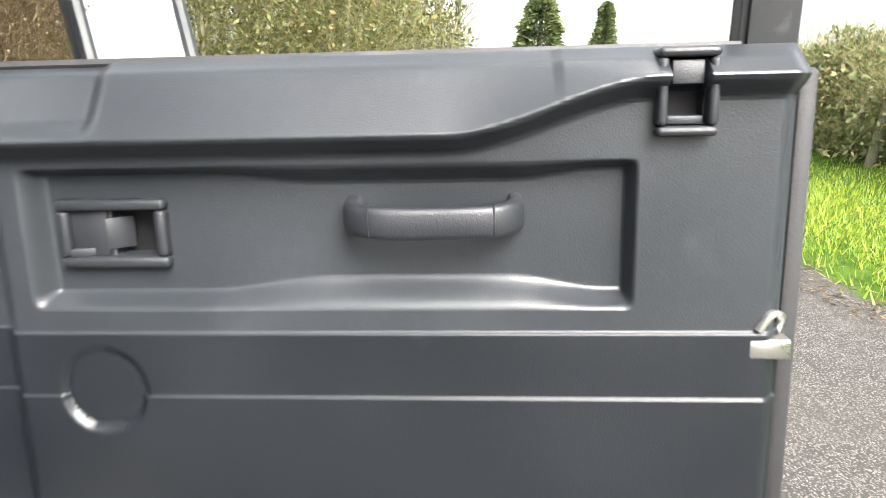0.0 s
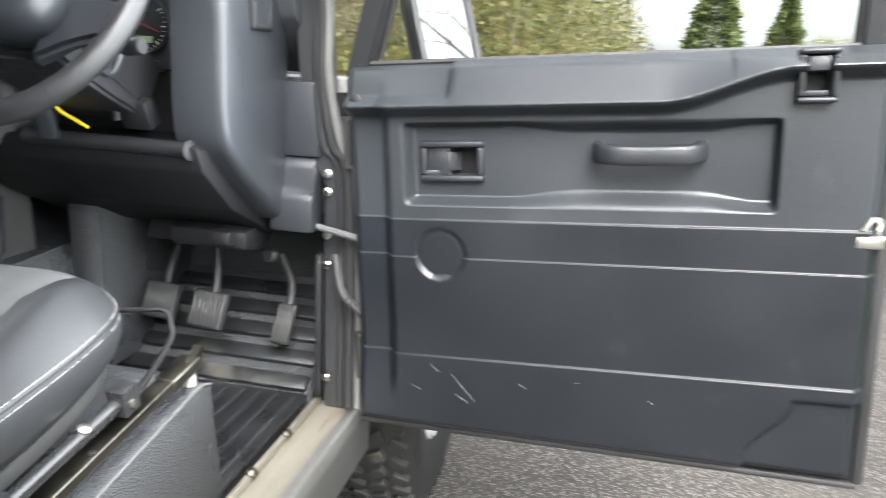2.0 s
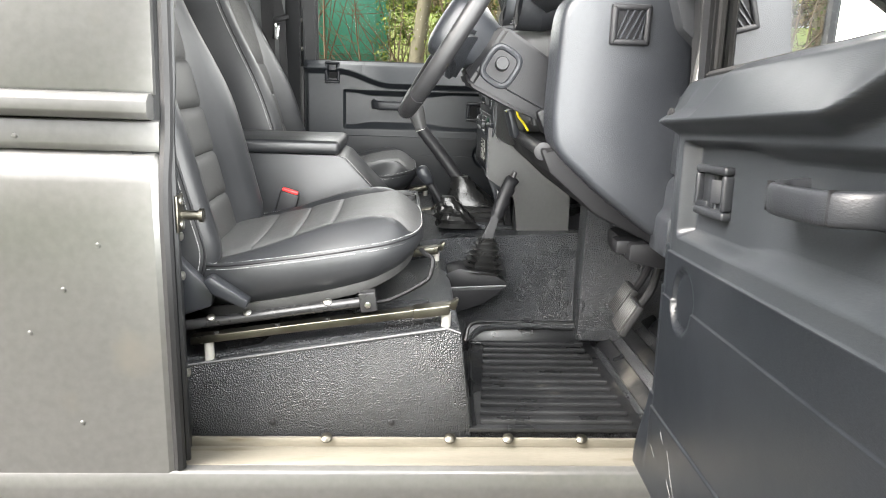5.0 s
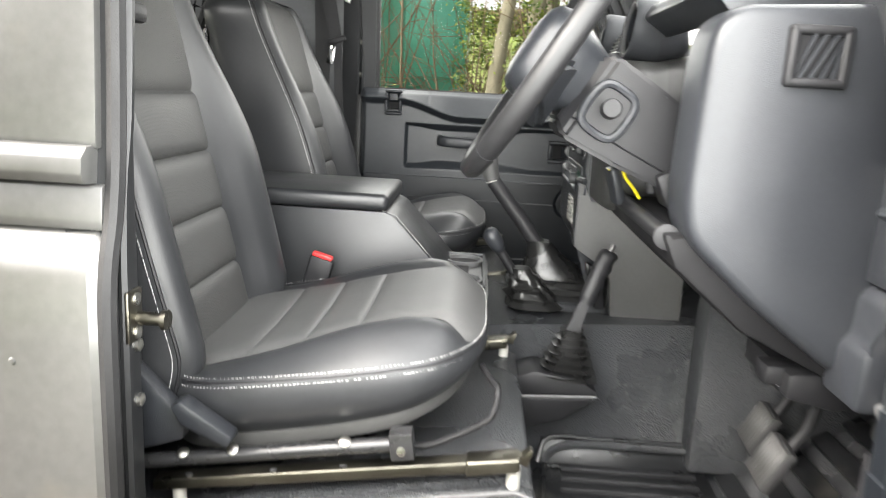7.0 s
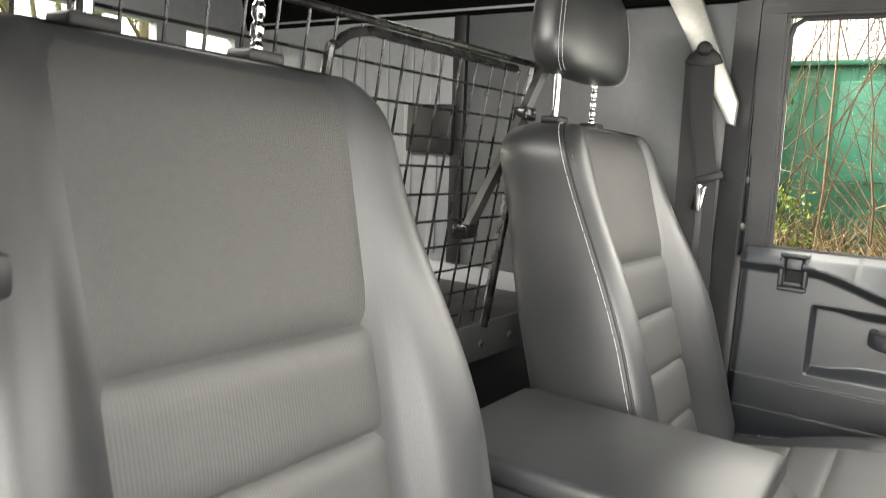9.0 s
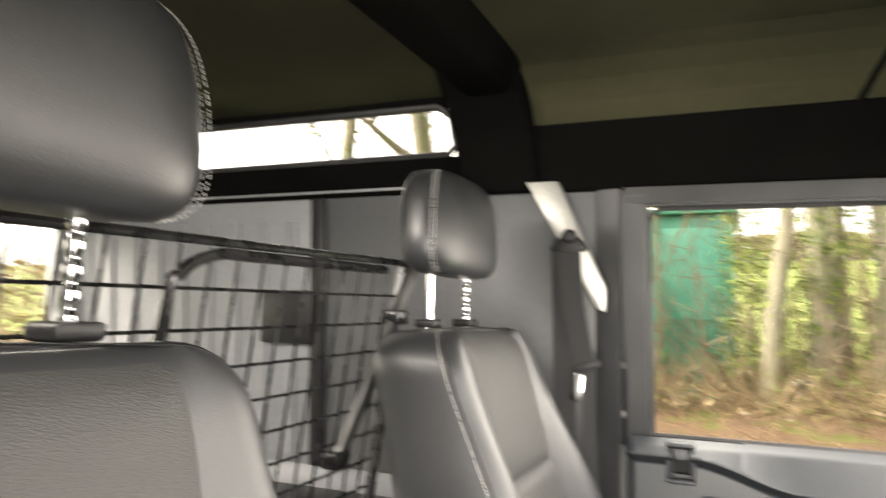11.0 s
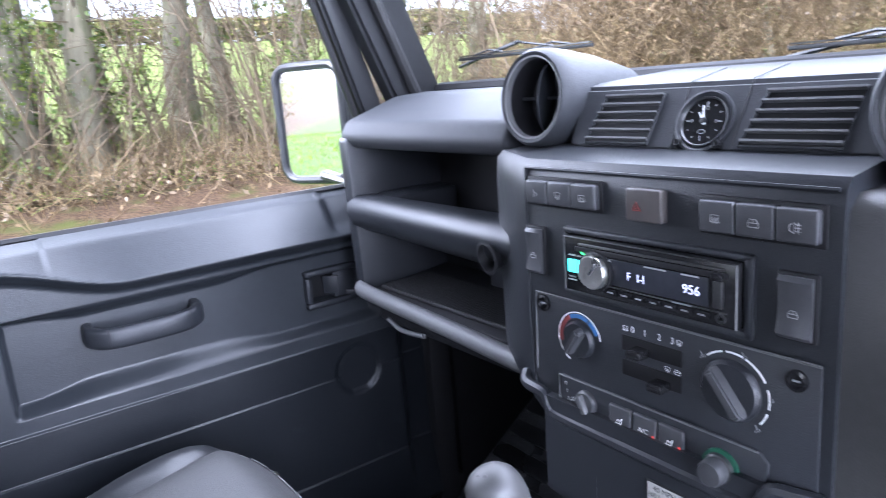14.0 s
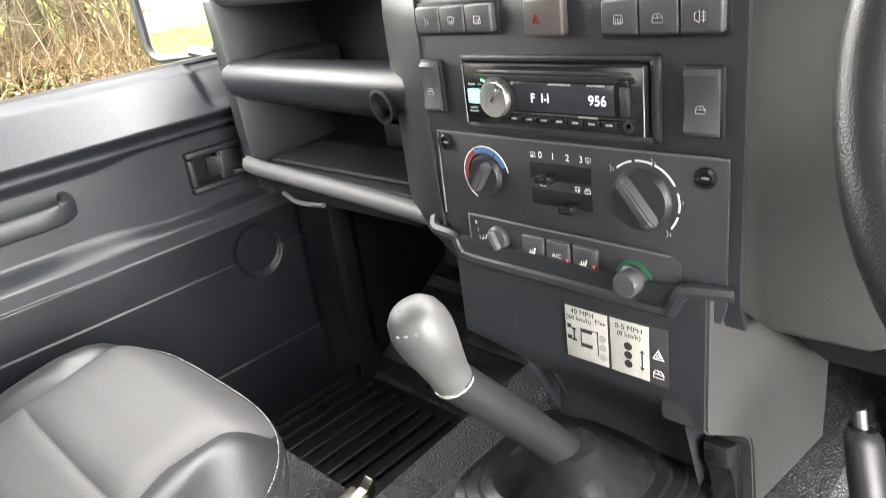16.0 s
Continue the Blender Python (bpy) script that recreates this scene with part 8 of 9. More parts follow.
# ---- belts, rear load space and guard ----
def belt(sd):
    b = thing("seat_belt", (-0.92, sy(sd, 0.70), 0.80), "black seat belt hanging from its pillar mount", "seat belt", "seat belts")
    y = lambda k: sy(sd, k)
    # the sloping bright bracket with the slip ring
    bm = B()
    q = [(-1.042, 1.76), (-0.972, 1.76), (-0.872, 1.535), (-0.874, 1.487), (-0.888, 1.492)]
    prism(bm, q, "y", *sorted((y(0.705), y(0.725))), 0.002)
    part("bracket", bm, mat("brushed_alloy", (0.42, 0.415, 0.39), 0.4, metal=0.7, var=0.1) if "brushed_alloy" not in bpy.data.materials else bpy.data.materials["brushed_alloy"], b, "pale metal bracket")
    bm = B()
    prism(bm, [(-0.985, 1.612), (-0.975, 1.63), (-0.945, 1.655), (-0.915, 1.63), (-0.905, 1.612), (-0.945, 1.603)], "y", *sorted((y(0.690), y(0.706))), 0.005)
    sr = part("slip_ring", bm, plastic_dark, b)
    bm = B()
    lathe(bm, [(0.015, 0), (0.015, 0.007), (0.009, 0.013), (0, 0.0135)], (-0.943, y(0.690), 1.640), (0, -sd, 0), 18)
    part("cap", bm, plastic_dark, sr)
    bm = B()
    rows = []
    for x, z, w, k in ((-0.945, 1.61, 0.024, 0.692), (-0.938, 1.50, 0.023, 0.694), (-0.915, 1.39, 0.020, 0.70), (-0.905, 1.33, 0.012, 0.70), (-0.900, 1.15, 0.014, 0.705), (-0.885, 0.95, 0.020, 0.71), (-0.88, 0.80, 0.020, 0.71)):
        rows.append([Vector((x - w, y(k), z)), Vector((x + w, y(k), z)), Vector((x + w, y(k + 0.003), z)), Vector((x - w, y(k + 0.003), z))])
    loft(bm, rows)
    bmesh.ops.recalc_face_normals(bm, faces=bm.faces)
    part("webbing", bm, belt_web, b)
    bm = B()
    rows = []
    for x, z, w, k in ((-0.962, 1.61, 0.02, 0.698), (-0.955, 1.30, 0.022, 0.712), (-0.95, 0.90, 0.022, 0.715)):
        rows.append([Vector((x - w, y(k), z)), Vector((x + w, y(k), z)), Vector((x + w, y(k + 0.003), z)), Vector((x - w, y(k + 0.003), z))])
    loft(bm, rows)
    bmesh.ops.recalc_face_normals(bm, faces=bm.faces)
    part("reel_webbing", bm, belt_web, b)
    bm = B()
    box(bm, (-0.908, y(0.696), 1.378), (0.056, 0.012, 0.016), 0.004, (0, -18, 0))
    part("tongue_holder", bm, plastic_dark, b)
    bm = B()
    box(bm, (-0.925, y(0.695), 1.335), (0.020, 0.004, 0.055), 0.001, (0, 8, 0))
    part("tongue", bm, chrome, b, "bright belt tongue")
    bm = B()
    box(bm, (-0.95, y(0.715), 0.86), (0.07, 0.05, 0.11), 0.01)
    part("reel", bm, plastic_dark, b)


def load_space():
    for sd in (-1, 1):
        a, b = sorted((sy(sd, 0.795), sy(sd, 0.780)))
        bm = B()
        span(bm, (-2.44, a, 1.00), (-0.90, b, 1.10), 0.003)
        add("inner_rail", bm, panel_grey)
        bm = B()
        prism(bm, [(sy(sd, 0.785), 1.10), (sy(sd, 0.775), 1.10), (sy(sd, 0.742), 1.752), (sy(sd, 0.752), 1.752)], "x", -2.44, -1.585, 0.002)
        ip = add("inner_panel", bm, panel_grey, "bare grey inner side panel")
        bm = B()
        prism(bm, [(sy(sd, 0.785), 1.10), (sy(sd, 0.775), 1.10), (sy(sd, 0.742), 1.752), (sy(sd, 0.752), 1.752)], "x", -1.575, -0.89, 0.002)
        add("inner_panel", bm, panel_dark, "dark grey inner side panel behind the door post")
        # pressed ribs of the rear panel
        for k in range(9):
            x = -2.38 + 0.088 * k
            bm = B()
            prism(bm, [(sy(sd, 0.785), 1.12), (sy(sd, 0.768), 1.12), (sy(sd, 0.738), 1.70), (sy(sd, 0.75), 1.70)], "x", x, x + 0.03, 0.004)
            part("rib", bm, panel_grey, ip)
        bm = B()
        prism(bm, [(sy(sd, 0.785), 1.10), (sy(sd, 0.762), 1.10), (sy(sd, 0.728), 1.752), (sy(sd, 0.75), 1.752)], "x", -1.60, -1.56, 0.005)
        add("body_post", bm, plastic_dark)
        bm = B()
        box(bm, (-1.66, sy(sd, 0.742), 1.46), (0.15, 0.03, 0.13), 0.006)
        add("trim_box", bm, plastic_dark)
        bm = B()
        a, b = sorted((sy(sd, 0.795), sy(sd, 0.52)))
        span(bm, (-2.44, a, 0.70), (-0.98, b, 1.02), 0.01)
        add("wheel_box", bm, paint_dark, "dark painted wheel box")
    bm = B()
    span(bm, (-2.44, sy(-1, 0.79), 0.66), (-0.96, sy(1, 0.79), 0.72))
    add("load_floor", bm, rubber)
    bm = B()
    span(bm, (-1.02, sy(-1, 0.79), 0.5), (-0.96, sy(1, 0.79), 1.02), 0.01)
    add("cab_bulkhead", bm, paint_dark)
    # rear wall with its window
    for a, b in (((-2.47, sy(-1, 0.80), 0.55), (-2.43, sy(1, 0.80), 1.22)), ((-2.47, sy(-1, 0.80), 1.72), (-2.43, sy(1, 0.80), 1.98)), ((-2.47, sy(-1, 0.80), 1.22), (-2.43, sy(-1, 0.42), 1.72)), ((-2.47, sy(1, 0.42), 1.22), (-2.43, sy(1, 0.52), 1.72)), ((-2.47, sy(1, 0.70), 1.22), (-2.43, sy(1, 0.80), 1.72))):
        bm = B()
        span(bm, a, b)
        add("rear_wall", bm, panel_grey)
    bm = B()
    span(bm, (-2.455, sy(-1, 0.44), 1.20), (-2.45, sy(1, 0.72), 1.74))
    o = add("rear_window", bm, glass)
    o.visible_shadow = False
    # black storage platform behind the seats
    pf = thing("load_platform", (-1.30, YC, 1.02), "black metal load platform with bolted edge", "platform")
    bm = B()
    span(bm, (-2.38, sy(-1, 0.70), 1.03), (-1.235, sy(1, 0.735), 1.06), 0.004)
    part("top", bm, plastic_dark, pf)
    bm = B()
    span(bm, (-1.235, sy(-1, 0.70), 0.985), (-1.228, sy(1, 0.735), 1.062), 0.002)
    part("front_edge", bm, panel_dark, pf, "bare metal front edge")
    for k in range(12):
        bm = B()
        lathe(bm, [(0.007, 0), (0.007, 0.003), (0.003, 0.005)], (-1.228, sy(1, 0.70 - 0.115 * k), 1.02), (1, 0, 0), 8)
        part("rivet", bm, steel, pf)


def wire_guard():
    g = thing("wire_guard", (-1.17, 0.0, 1.06), "black wire mesh load guard behind the seats", "guard")
    X = -1.15

    def gp(y, z):
        return Vector((X - 0.13 * (1.56 - z), y, z))
    bm = B()
    tube(bm, [gp(-0.74, 1.540), gp(-0.1, 1.553), gp(0.37, 1.562)], 0.0055, 8)
    part("top_rail", bm, guard_wire, g)
    bm = B()
    tube(bm, curve([gp(-0.165, 1.07), gp(-0.165, 1.46), gp(-0.150, 1.515), gp(-0.10, 1.538), gp(-0.02, 1.541), gp(0.30, 1.546)], 6), 0.007, 8)
    part("gate_frame", bm, guard_wire, g)
    for z in (1.505, 1.46, 1.415, 1.37, 1.325, 1.28, 1.235, 1.19, 1.145, 1.10):
        bm = B()
        tube(bm, [gp(-0.74, z - 0.012), gp(0.36, z)], 0.0021, 5)
        part("wire", bm, guard_wire, g)
    for j in range(24):
        y = -0.72 + 0.047 * j
        bm = B()
        tube(bm, [gp(y, 1.07), gp(y, 1.545)], 0.0021, 5)
        part("wire", bm, guard_wire, g)
    bm = B()
    rows = []
    for z, yy in ((1.562, 0.375), (1.40, 0.29), (1.26, 0.205)):
        c = gp(yy, z) + Vector((0.012, 0, 0))
        rows.append([c + Vector((0, -0.015, 0)), c + Vector((0.012, -0.012, 0)), c + Vector((0.012, 0.012, 0)), c + Vector((0, 0.015, 0))])
    loft(bm, rows)
    bmesh.ops.recalc_face_normals(bm, faces=bm.faces)
    part("strut", bm, dull_steel, g, "dull steel strut")
    for yy, z in ((0.375, 1.565), (0.33, 1.47), (0.20, 1.26)):
        bm = B()
        box(bm, gp(yy, z) + Vector((0.018, 0, 0)), (0.03, 0.04, 0.024), 0.005)
        part("clamp", bm, guard_wire, g)
    for y in (-0.66, 0.36):
        bm = B()
        tube(bm, [gp(y, 1.06), gp(y, 1.555)], 0.010, 8)
        part("upright", bm, guard_wire, g)


belt(1)
belt(-1)
load_space()
wire_guard()
bm = B()
span(bm, (-0.875, -0.712, 1.302), (-0.848, -0.672, 1.325), 0.006)
add("belt_guide", bm, plastic_dark, "black belt guide on the driver's door post")
bm = B()
q = [Vector((-0.118, 0.66, 1.70)), Vector((-0.118, 0.60, 1.70)), Vector((-0.158, 0.605, 1.765)), Vector((-0.158, 0.655, 1.765))]
loft(bm, [q, [p + Vector((-0.0012, 0, -0.001)) for p in q]])
bmesh.ops.recalc_face_normals(bm, faces=bm.faces)
solo("windscreen_sticker", bm, ink, "small dark sticker on the windscreen", "sticker")


# ---- wood, hedges, field and sky line ----
bark = mat("grey_green_bark", (0.165, 0.150, 0.105), 0.9, bump=0.9, bscale=14, var=0.35, vscale=4, stretch=(1, 1, 0.25), bdist=0.02, dirt=(0.080, 0.095, 0.030), dirt_scale=3, dirt_at=0.5)
twig_m = mat("brown_twigs", (0.10, 0.075, 0.045), 0.85, var=0.3, vscale=1.5)


def leaf_mat(name, a, b, c=None):
    m = mat(name, a, 0.55, var=0.2)
    nt = m.node_tree
    n, l = nt.nodes, nt.links
    p = n["Principled BSDF"]
    geo = n.new("ShaderNodeNewGeometry")
    rp = n.new("ShaderNodeValToRGB")
    rp.color_ramp.elements[0].color = (*a, 1)
    rp.color_ramp.elements[1].color = (*b, 1)
    if c:
        e = rp.color_ramp.elements.new(0.5)
        e.color = (*c, 1)
    l.new(geo.outputs["Random Per Island"], rp.inputs[0])
    l.new(rp.outputs[0], p.inputs["Base Color"])
    tr = n.new("ShaderNodeBsdfTranslucent")
    l.new(rp.outputs[0], tr.inputs[0])
    mx = n.new("ShaderNodeMixShader")
    mx.inputs[0].default_value = 0.3
    l.new(p.outputs[0], mx.inputs[1])
    l.new(tr.outputs[0], mx.inputs[2])
    l.new(mx.outputs[0], n["Material Output"].inputs["Surface"])
    return m


ivy_m = leaf_mat("ivy_leaves", (0.039, 0.078, 0.012), (0.221, 0.260, 0.046), (0.091, 0.137, 0.021))
hedge_m = leaf_mat("hedge_leaves", (0.05, 0.065, 0.016), (0.24, 0.18, 0.075), (0.115, 0.125, 0.03))
verge_m = leaf_mat("verge_hedge_leaves", (0.10, 0.125, 0.05), (0.40, 0.31, 0.17), (0.20, 0.235, 0.09))
dry_m = leaf_mat("dry_stems", (0.075, 0.05, 0.026), (0.24, 0.175, 0.09), (0.14, 0.098, 0.05))
grass_m = leaf_mat("grass_blades", (0.12, 0.21, 0.018), (0.40, 0.40, 0.07), (0.21, 0.32, 0.028))
pine_m = leaf_mat("conifer_sprays", (0.05, 0.075, 0.03), (0.18, 0.21, 0.085))
rng = random.Random(7)


class Raw:
    """Vertices and faces gathered fast."""

    def __init__(self):
        self.v, self.f = [], []

    def quad(self, c, u, w):
        k = len(self.v)
        self.v += [c - u - w, c + u - w, c + u + w, c - u + w]
        self.f.append((k, k + 1, k + 2, k + 3))

    def leaf(self, c, u, w):
        k = len(self.v)
        self.v += [c - u, c + w * 0.6, c + u, c - w * 0.6]
        self.f.append((k, k + 1, k + 2, k + 3))

    def stem(self, pts, rad, seg=3):
        rows = []
        for i, p in enumerate(pts):
            d = (pts[min(i + 1, len(pts) - 1)] - pts[max(i - 1, 0)])
            a, b = frame_of(d if d.length > 1e-6 else Vector((0, 0, 1)))
            k = len(self.v)
            self.v += [p + (a * math.cos(2 * math.pi * j / seg) + b * math.sin(2 * math.pi * j / seg)) * rad[i] for j in range(seg)]
            rows.append(k)
        for a, b in zip(rows, rows[1:]):
            for j in range(seg):
                self.f.append((a + j, a + (j + 1) % seg, b + (j + 1) % seg, b + j))

    def mesh(self, name, m, smooth=False):
        me = bpy.data.meshes.new(name)
        me.from_pydata([tuple(v) for v in self.v], [], self.f)
        me.materials.append(m)
        if smooth:
            me.shade_smooth()
        me.update()
        return me


def rand_dir():
    while True:
        v = Vector((rng.uniform(-1, 1), rng.uniform(-1, 1), rng.uniform(-1, 1)))
        if 0.05 < v.length < 1:
            return v.normalized()


def tree_meshes(height, r0, ivy, lean, forks):
    trunk, twigs, leaves = Raw(), Raw(), Raw()

    def limb(p, d, ln, r, depth):
        n = 7 if depth == 0 else 5
        pts, rad = [p.copy()], [r]
        q = p.copy()
        d = d.normalized()
        for i in range(n):
            d = (d + rand_dir() * (0.10 if depth == 0 else 0.26) + Vector((0, 0, 0.05 if depth else 0.02))).normalized()
            q = q + d * ln / n
            pts.append(q.copy())
            rad.append(r * (1 - (0.62 if depth == 0 else 0.8) * (i + 1) / n) + 0.002)
        if depth == 0:
            rad[0] = r * 1.45
            rad[1] = r * 1.08
        (trunk if depth < 2 else twigs).stem(pts, rad, (10, 6, 4, 3)[min(depth, 3)])
        if ivy and depth < 2:
            for i in range(len(pts) - 1):
                for _ in range(int(ivy * (90 if depth == 0 else 26) * ln / n)):
                    t = rng.random()
                    c = pts[i].lerp(pts[i + 1], t)
                    o = rand_dir()
                    c = c + o * (rad[i] + abs(rng.gauss(0.06, 0.09)))
                    u = rand_dir() * rng.uniform(0.025, 0.055)
                    w = u.cross(rand_dir()).normalized() * u.length
                    leaves.leaf(c, u, w)
        if depth < 3:
            k = (forks, 5, 5)[depth]
            for j in range(k):
                t = rng.uniform(0.30 if depth == 0 else 0.2, 0.98)
                i = min(int(t * n), n - 1)
                b = pts[i].lerp(pts[i + 1], t * n - i)
                a = rand_dir()
                a.z = abs(a.z) * 0.8 + 0.1
                dd = (d * 0.55 + a).normalized()
                limb(b, dd, ln * rng.uniform(0.28, 0.5) * (0.75 if depth == 0 else 0.9), max(0.004, rad[i] * rng.uniform(0.3, 0.55)), depth + 1)
    limb(Vector((0, 0, -0.1)), Vector((lean[0], lean[1], 1)), height, r0, 0)
    return trunk, twigs, leaves


def tree(at, kind, turn, label, scale=1.0):
    tm, wm, lm = kind
    t = new("tree")
    t.location = at
    t.rotation_euler = (0, 0, turn)
    t.scale = (scale,) * 3
    WHERE[t] = Vector(at)
    tagged(t, label, "tree", "roadside trees")
    for nm, me in (("trunk", tm), ("twigs", wm), ("ivy", lm)):
        if me:
            o = new(nm, me)
            o.parent = t
    return t


kinds = []
for h, r, ivy, lean, forks in ((9.5, 0.17, 1.0, (0.06, 0.0), 9), (10.5, 0.13, 0.15, (-0.05, 0.03), 10), (8.5, 0.10, 0.5, (0.10, -0.04), 8), (11, 0.21, 0.3, (0.0, 0.05), 11), (7.5, 0.075, 0.0, (-0.14, 0.02), 8), (9, 0.15, 1.6, (0.03, -0.03), 8)):
    a, b, c = tree_meshes(h, r, ivy, lean, forks)
    kinds.append((a.mesh("trunk", bark, True), b.mesh("twigs", twig_m), c.mesh("ivy", ivy_m) if c.f else None))
LABELS = ["ivy-covered grey tree with bare upper branches", "slim bare grey tree in the roadside wood", "leaning bare tree with some ivy", "stout bare tree with grey-green bark", "thin crooked bare sapling", "tree thick with glossy ivy"]
# the trees that show best: x, y, kind, turn
spots = [(-0.35, 9.0, 2, 0.3), (0.25, 9.6, 5, 1.0), (0.62, 10.4, 1, 2.0), (1.05, 9.7, 0, 2.6), (1.35, 10.6, 3, 0.9), (1.75, 12.0, 4, 0.2), (2.75, 11.3, 3, 4.0), (3.05, 11.6, 1, 1.2), (3.9, 12.4, 0, 5.1), (4.6, 11.0, 1, 3.0), (5.4, 12.6, 2, 2.0), (6.3, 11.4, 3, 1.4), (7.6, 12.2, 5, 0.4), (-3.3, 8.9, 1, 2.2), (-2.6, 9.8, 0, 0.7), (-3.9, 9.2, 5, 3.3), (-5.4, 10.6, 3, 1.1), (-7.2, 9.6, 0, 2.9)]
for x, y, k, a in spots:
    tree((x, y, ground_height(x, y)), kinds[k], a, LABELS[k])
for i in range(40):
    x = rng.uniform(8, 44)
    y = rng.uniform(4.2, 13.5) if x < 26 else rng.uniform(-2.5, 12)
    k = rng.randrange(6)
    tree((x, y, ground_height(x, y)), kinds[k], rng.uniform(0, 6.28), LABELS[k], rng.uniform(0.8, 1.15))
for i in range(14):
    x, y = rng.uniform(-30, -9), rng.uniform(8, 13)
    k = rng.randrange(6)
    tree((x, y, ground_height(x, y)), kinds[k], rng.uniform(0, 6.28), LABELS[k], rng.uniform(0.8, 1.1))
for x, y, k, a in ((10.5, -8.2, 4, 1.0), (13.5, -7.6, 1, 2.0), (9.2, -8.9, 2, 2.5), (18, -9, 3, 0.3), (-8, -9.5, 1, 2), (-14, -10, 0, 1), (2, -10.5, 3, 2), (-3, -11, 5, 1)):
    tree((x, y, ground_height(x, y)), kinds[k], a, LABELS[k], 0.8)


def stuff(name, raw, m, label, category):
    me = raw.mesh(name, m)
    return tagged(new(name, me), label, category, kind="stuff")


def thicket(name, m, n, spot, hgt, size, label, category, stems=0.35):
    raw = Raw()
    for i in range(n):
        x, y = spot()
        z0 = ground_height(x, y)
        z = z0 + hgt(x, y) * rng.random() ** 0.8
        c = Vector((x, y, z))
        if rng.random() < stems:
            d = rand_dir()
            d.z = abs(d.z) + 0.3
            d.normalize()
            ln = rng.uniform(0.25, 0.9)
            p = [c, c + d * ln * 0.5 + rand_dir() * 0.06, c + d * ln + rand_dir() * 0.12 - Vector((0, 0, 0.1 * ln))]
            raw.stem(p, [0.005, 0.0035, 0.0015], 3)
        else:
            u = rand_dir() * rng.uniform(*size)
            w = u.cross(rand_dir()).normalized() * u.length * 0.8
            raw.leaf(c, u, w)
    return stuff(name, raw, m, label, category)


def hedge_spot():
    """A place in the hedge: leaves gather in clumps of uneven depth."""
    x = rng.triangular(0, 34, 9)
    bulge = 0.9 * noise.noise((x * 0.9, 0, 8)) + 0.5 * noise.noise((x * 2.7, 0, 4))
    return x, -9.0 + 0.5 * bulge + rng.gauss(0, 0.38)


# brambles and dead stems along the wood's edge
thicket("undergrowth", dry_m, 26000, lambda: (rng.uniform(-9, 14), rng.triangular(6.5, 15.5, 9.5)), lambda x, y: 0.22 + 0.6 * abs(noise.noise((x * 0.5, y * 0.5, 3))), (0.02, 0.05), "tangle of dry bramble stems and dead grass", "undergrowth", 0.55)
thicket("lane_thicket", dry_m, 46000, lambda: (rng.triangular(6.0, 24, 9), rng.triangular(6.2, 10, 7.6)), lambda x, y: 0.5 + 2.6 * ease(5.8, 9, x), (0.02, 0.05), "dense brown thorn thicket along the lane", "undergrowth", 0.62)
thicket("ivy_undergrowth", ivy_m, 12000, lambda: (rng.uniform(-9, 14), rng.triangular(8, 14, 10.5)), lambda x, y: 0.2 + 1.3 * max(0, noise.noise((x * 0.6, y * 0.6, 9))), (0.025, 0.05), "low ivy and evergreen shoots", "undergrowth", 0.15)
thicket("far_wood", hedge_m, 110000, lambda: (rng.uniform(16, 48), rng.triangular(-1.8, 17, 5)), lambda x, y: 2.0 + 6.5 * ease(-2, 2, y), (0.05, 0.12), "brown twiggy wood further down the lane", "woodland", 0.5)
thicket("lane_end_wood", hedge_m, 26000, lambda: (rng.uniform(24, 50), rng.uniform(-5.0, 6)), lambda x, y: 1.2 + 5.5 * ease(-4, 0, y), (0.06, 0.14), "brown and green wood at the end of the lane", "woodland", 0.4)
thicket("verge_hedge", verge_m, 90000, hedge_spot, lambda x, y: 1.75 + 1.0 * noise.noise((x * 0.5, 0, 5)) + 0.7 * noise.noise((x * 1.9, 0, 6)), (0.035, 0.085), "overgrown mixed hedge behind the verge", "hedge", 0.24)
thicket("near_hedge", hedge_m, 26000, lambda: (rng.uniform(-34, 2), -9.0 + rng.gauss(0, 0.5)), lambda x, y: 2.6, (0.05, 0.10), "overgrown mixed hedge behind the verge", "hedge", 0.2)
thicket("field_hedge", hedge_m, 22000, lambda: (rng.uniform(-70, 90), 95 + rng.gauss(0, 1.0)), lambda x, y: 3.0 + 2.5 * abs(noise.noise((x * 0.05, 0, 2))), (0.25, 0.6), "distant hedge line across the field", "hedge", 0.05)
thicket("rear_wood_edge", dry_m, 14000, lambda: (rng.uniform(-34, -7), rng.triangular(6.5, 12, 7.5)), lambda x, y: 1.9, (0.05, 0.10), "brown hedge along the lane behind", "hedge", 0.4)


def grass():
    raw = Raw()
    for i in range(52000):
        if rng.random() < 0.72:
            x, y = rng.uniform(2, 20), rng.triangular(-8.6, -4.15, -5.2)
        else:
            x, y = rng.uniform(-22, 10), rng.uniform(1.6, 6.0)
        c = Vector((x, y, ground_height(x, y) - 0.01))
        h = rng.uniform(0.03, 0.12) * (1 + 0.5 * noise.noise((x, y, 0)))
        a = rng.uniform(0, 6.28)
        u = Vector((math.cos(a), math.sin(a), 0)) * rng.uniform(0.005, 0.012)
        t = c + Vector((rng.gauss(0, 0.04), rng.gauss(0, 0.04), h))
        k = len(raw.v)
        raw.v += [c - u, c + u, t]
        raw.f.append((k, k + 1, k + 2))
    stuff("verge_grass", raw, grass_m, "bright green verge grass", "grass")


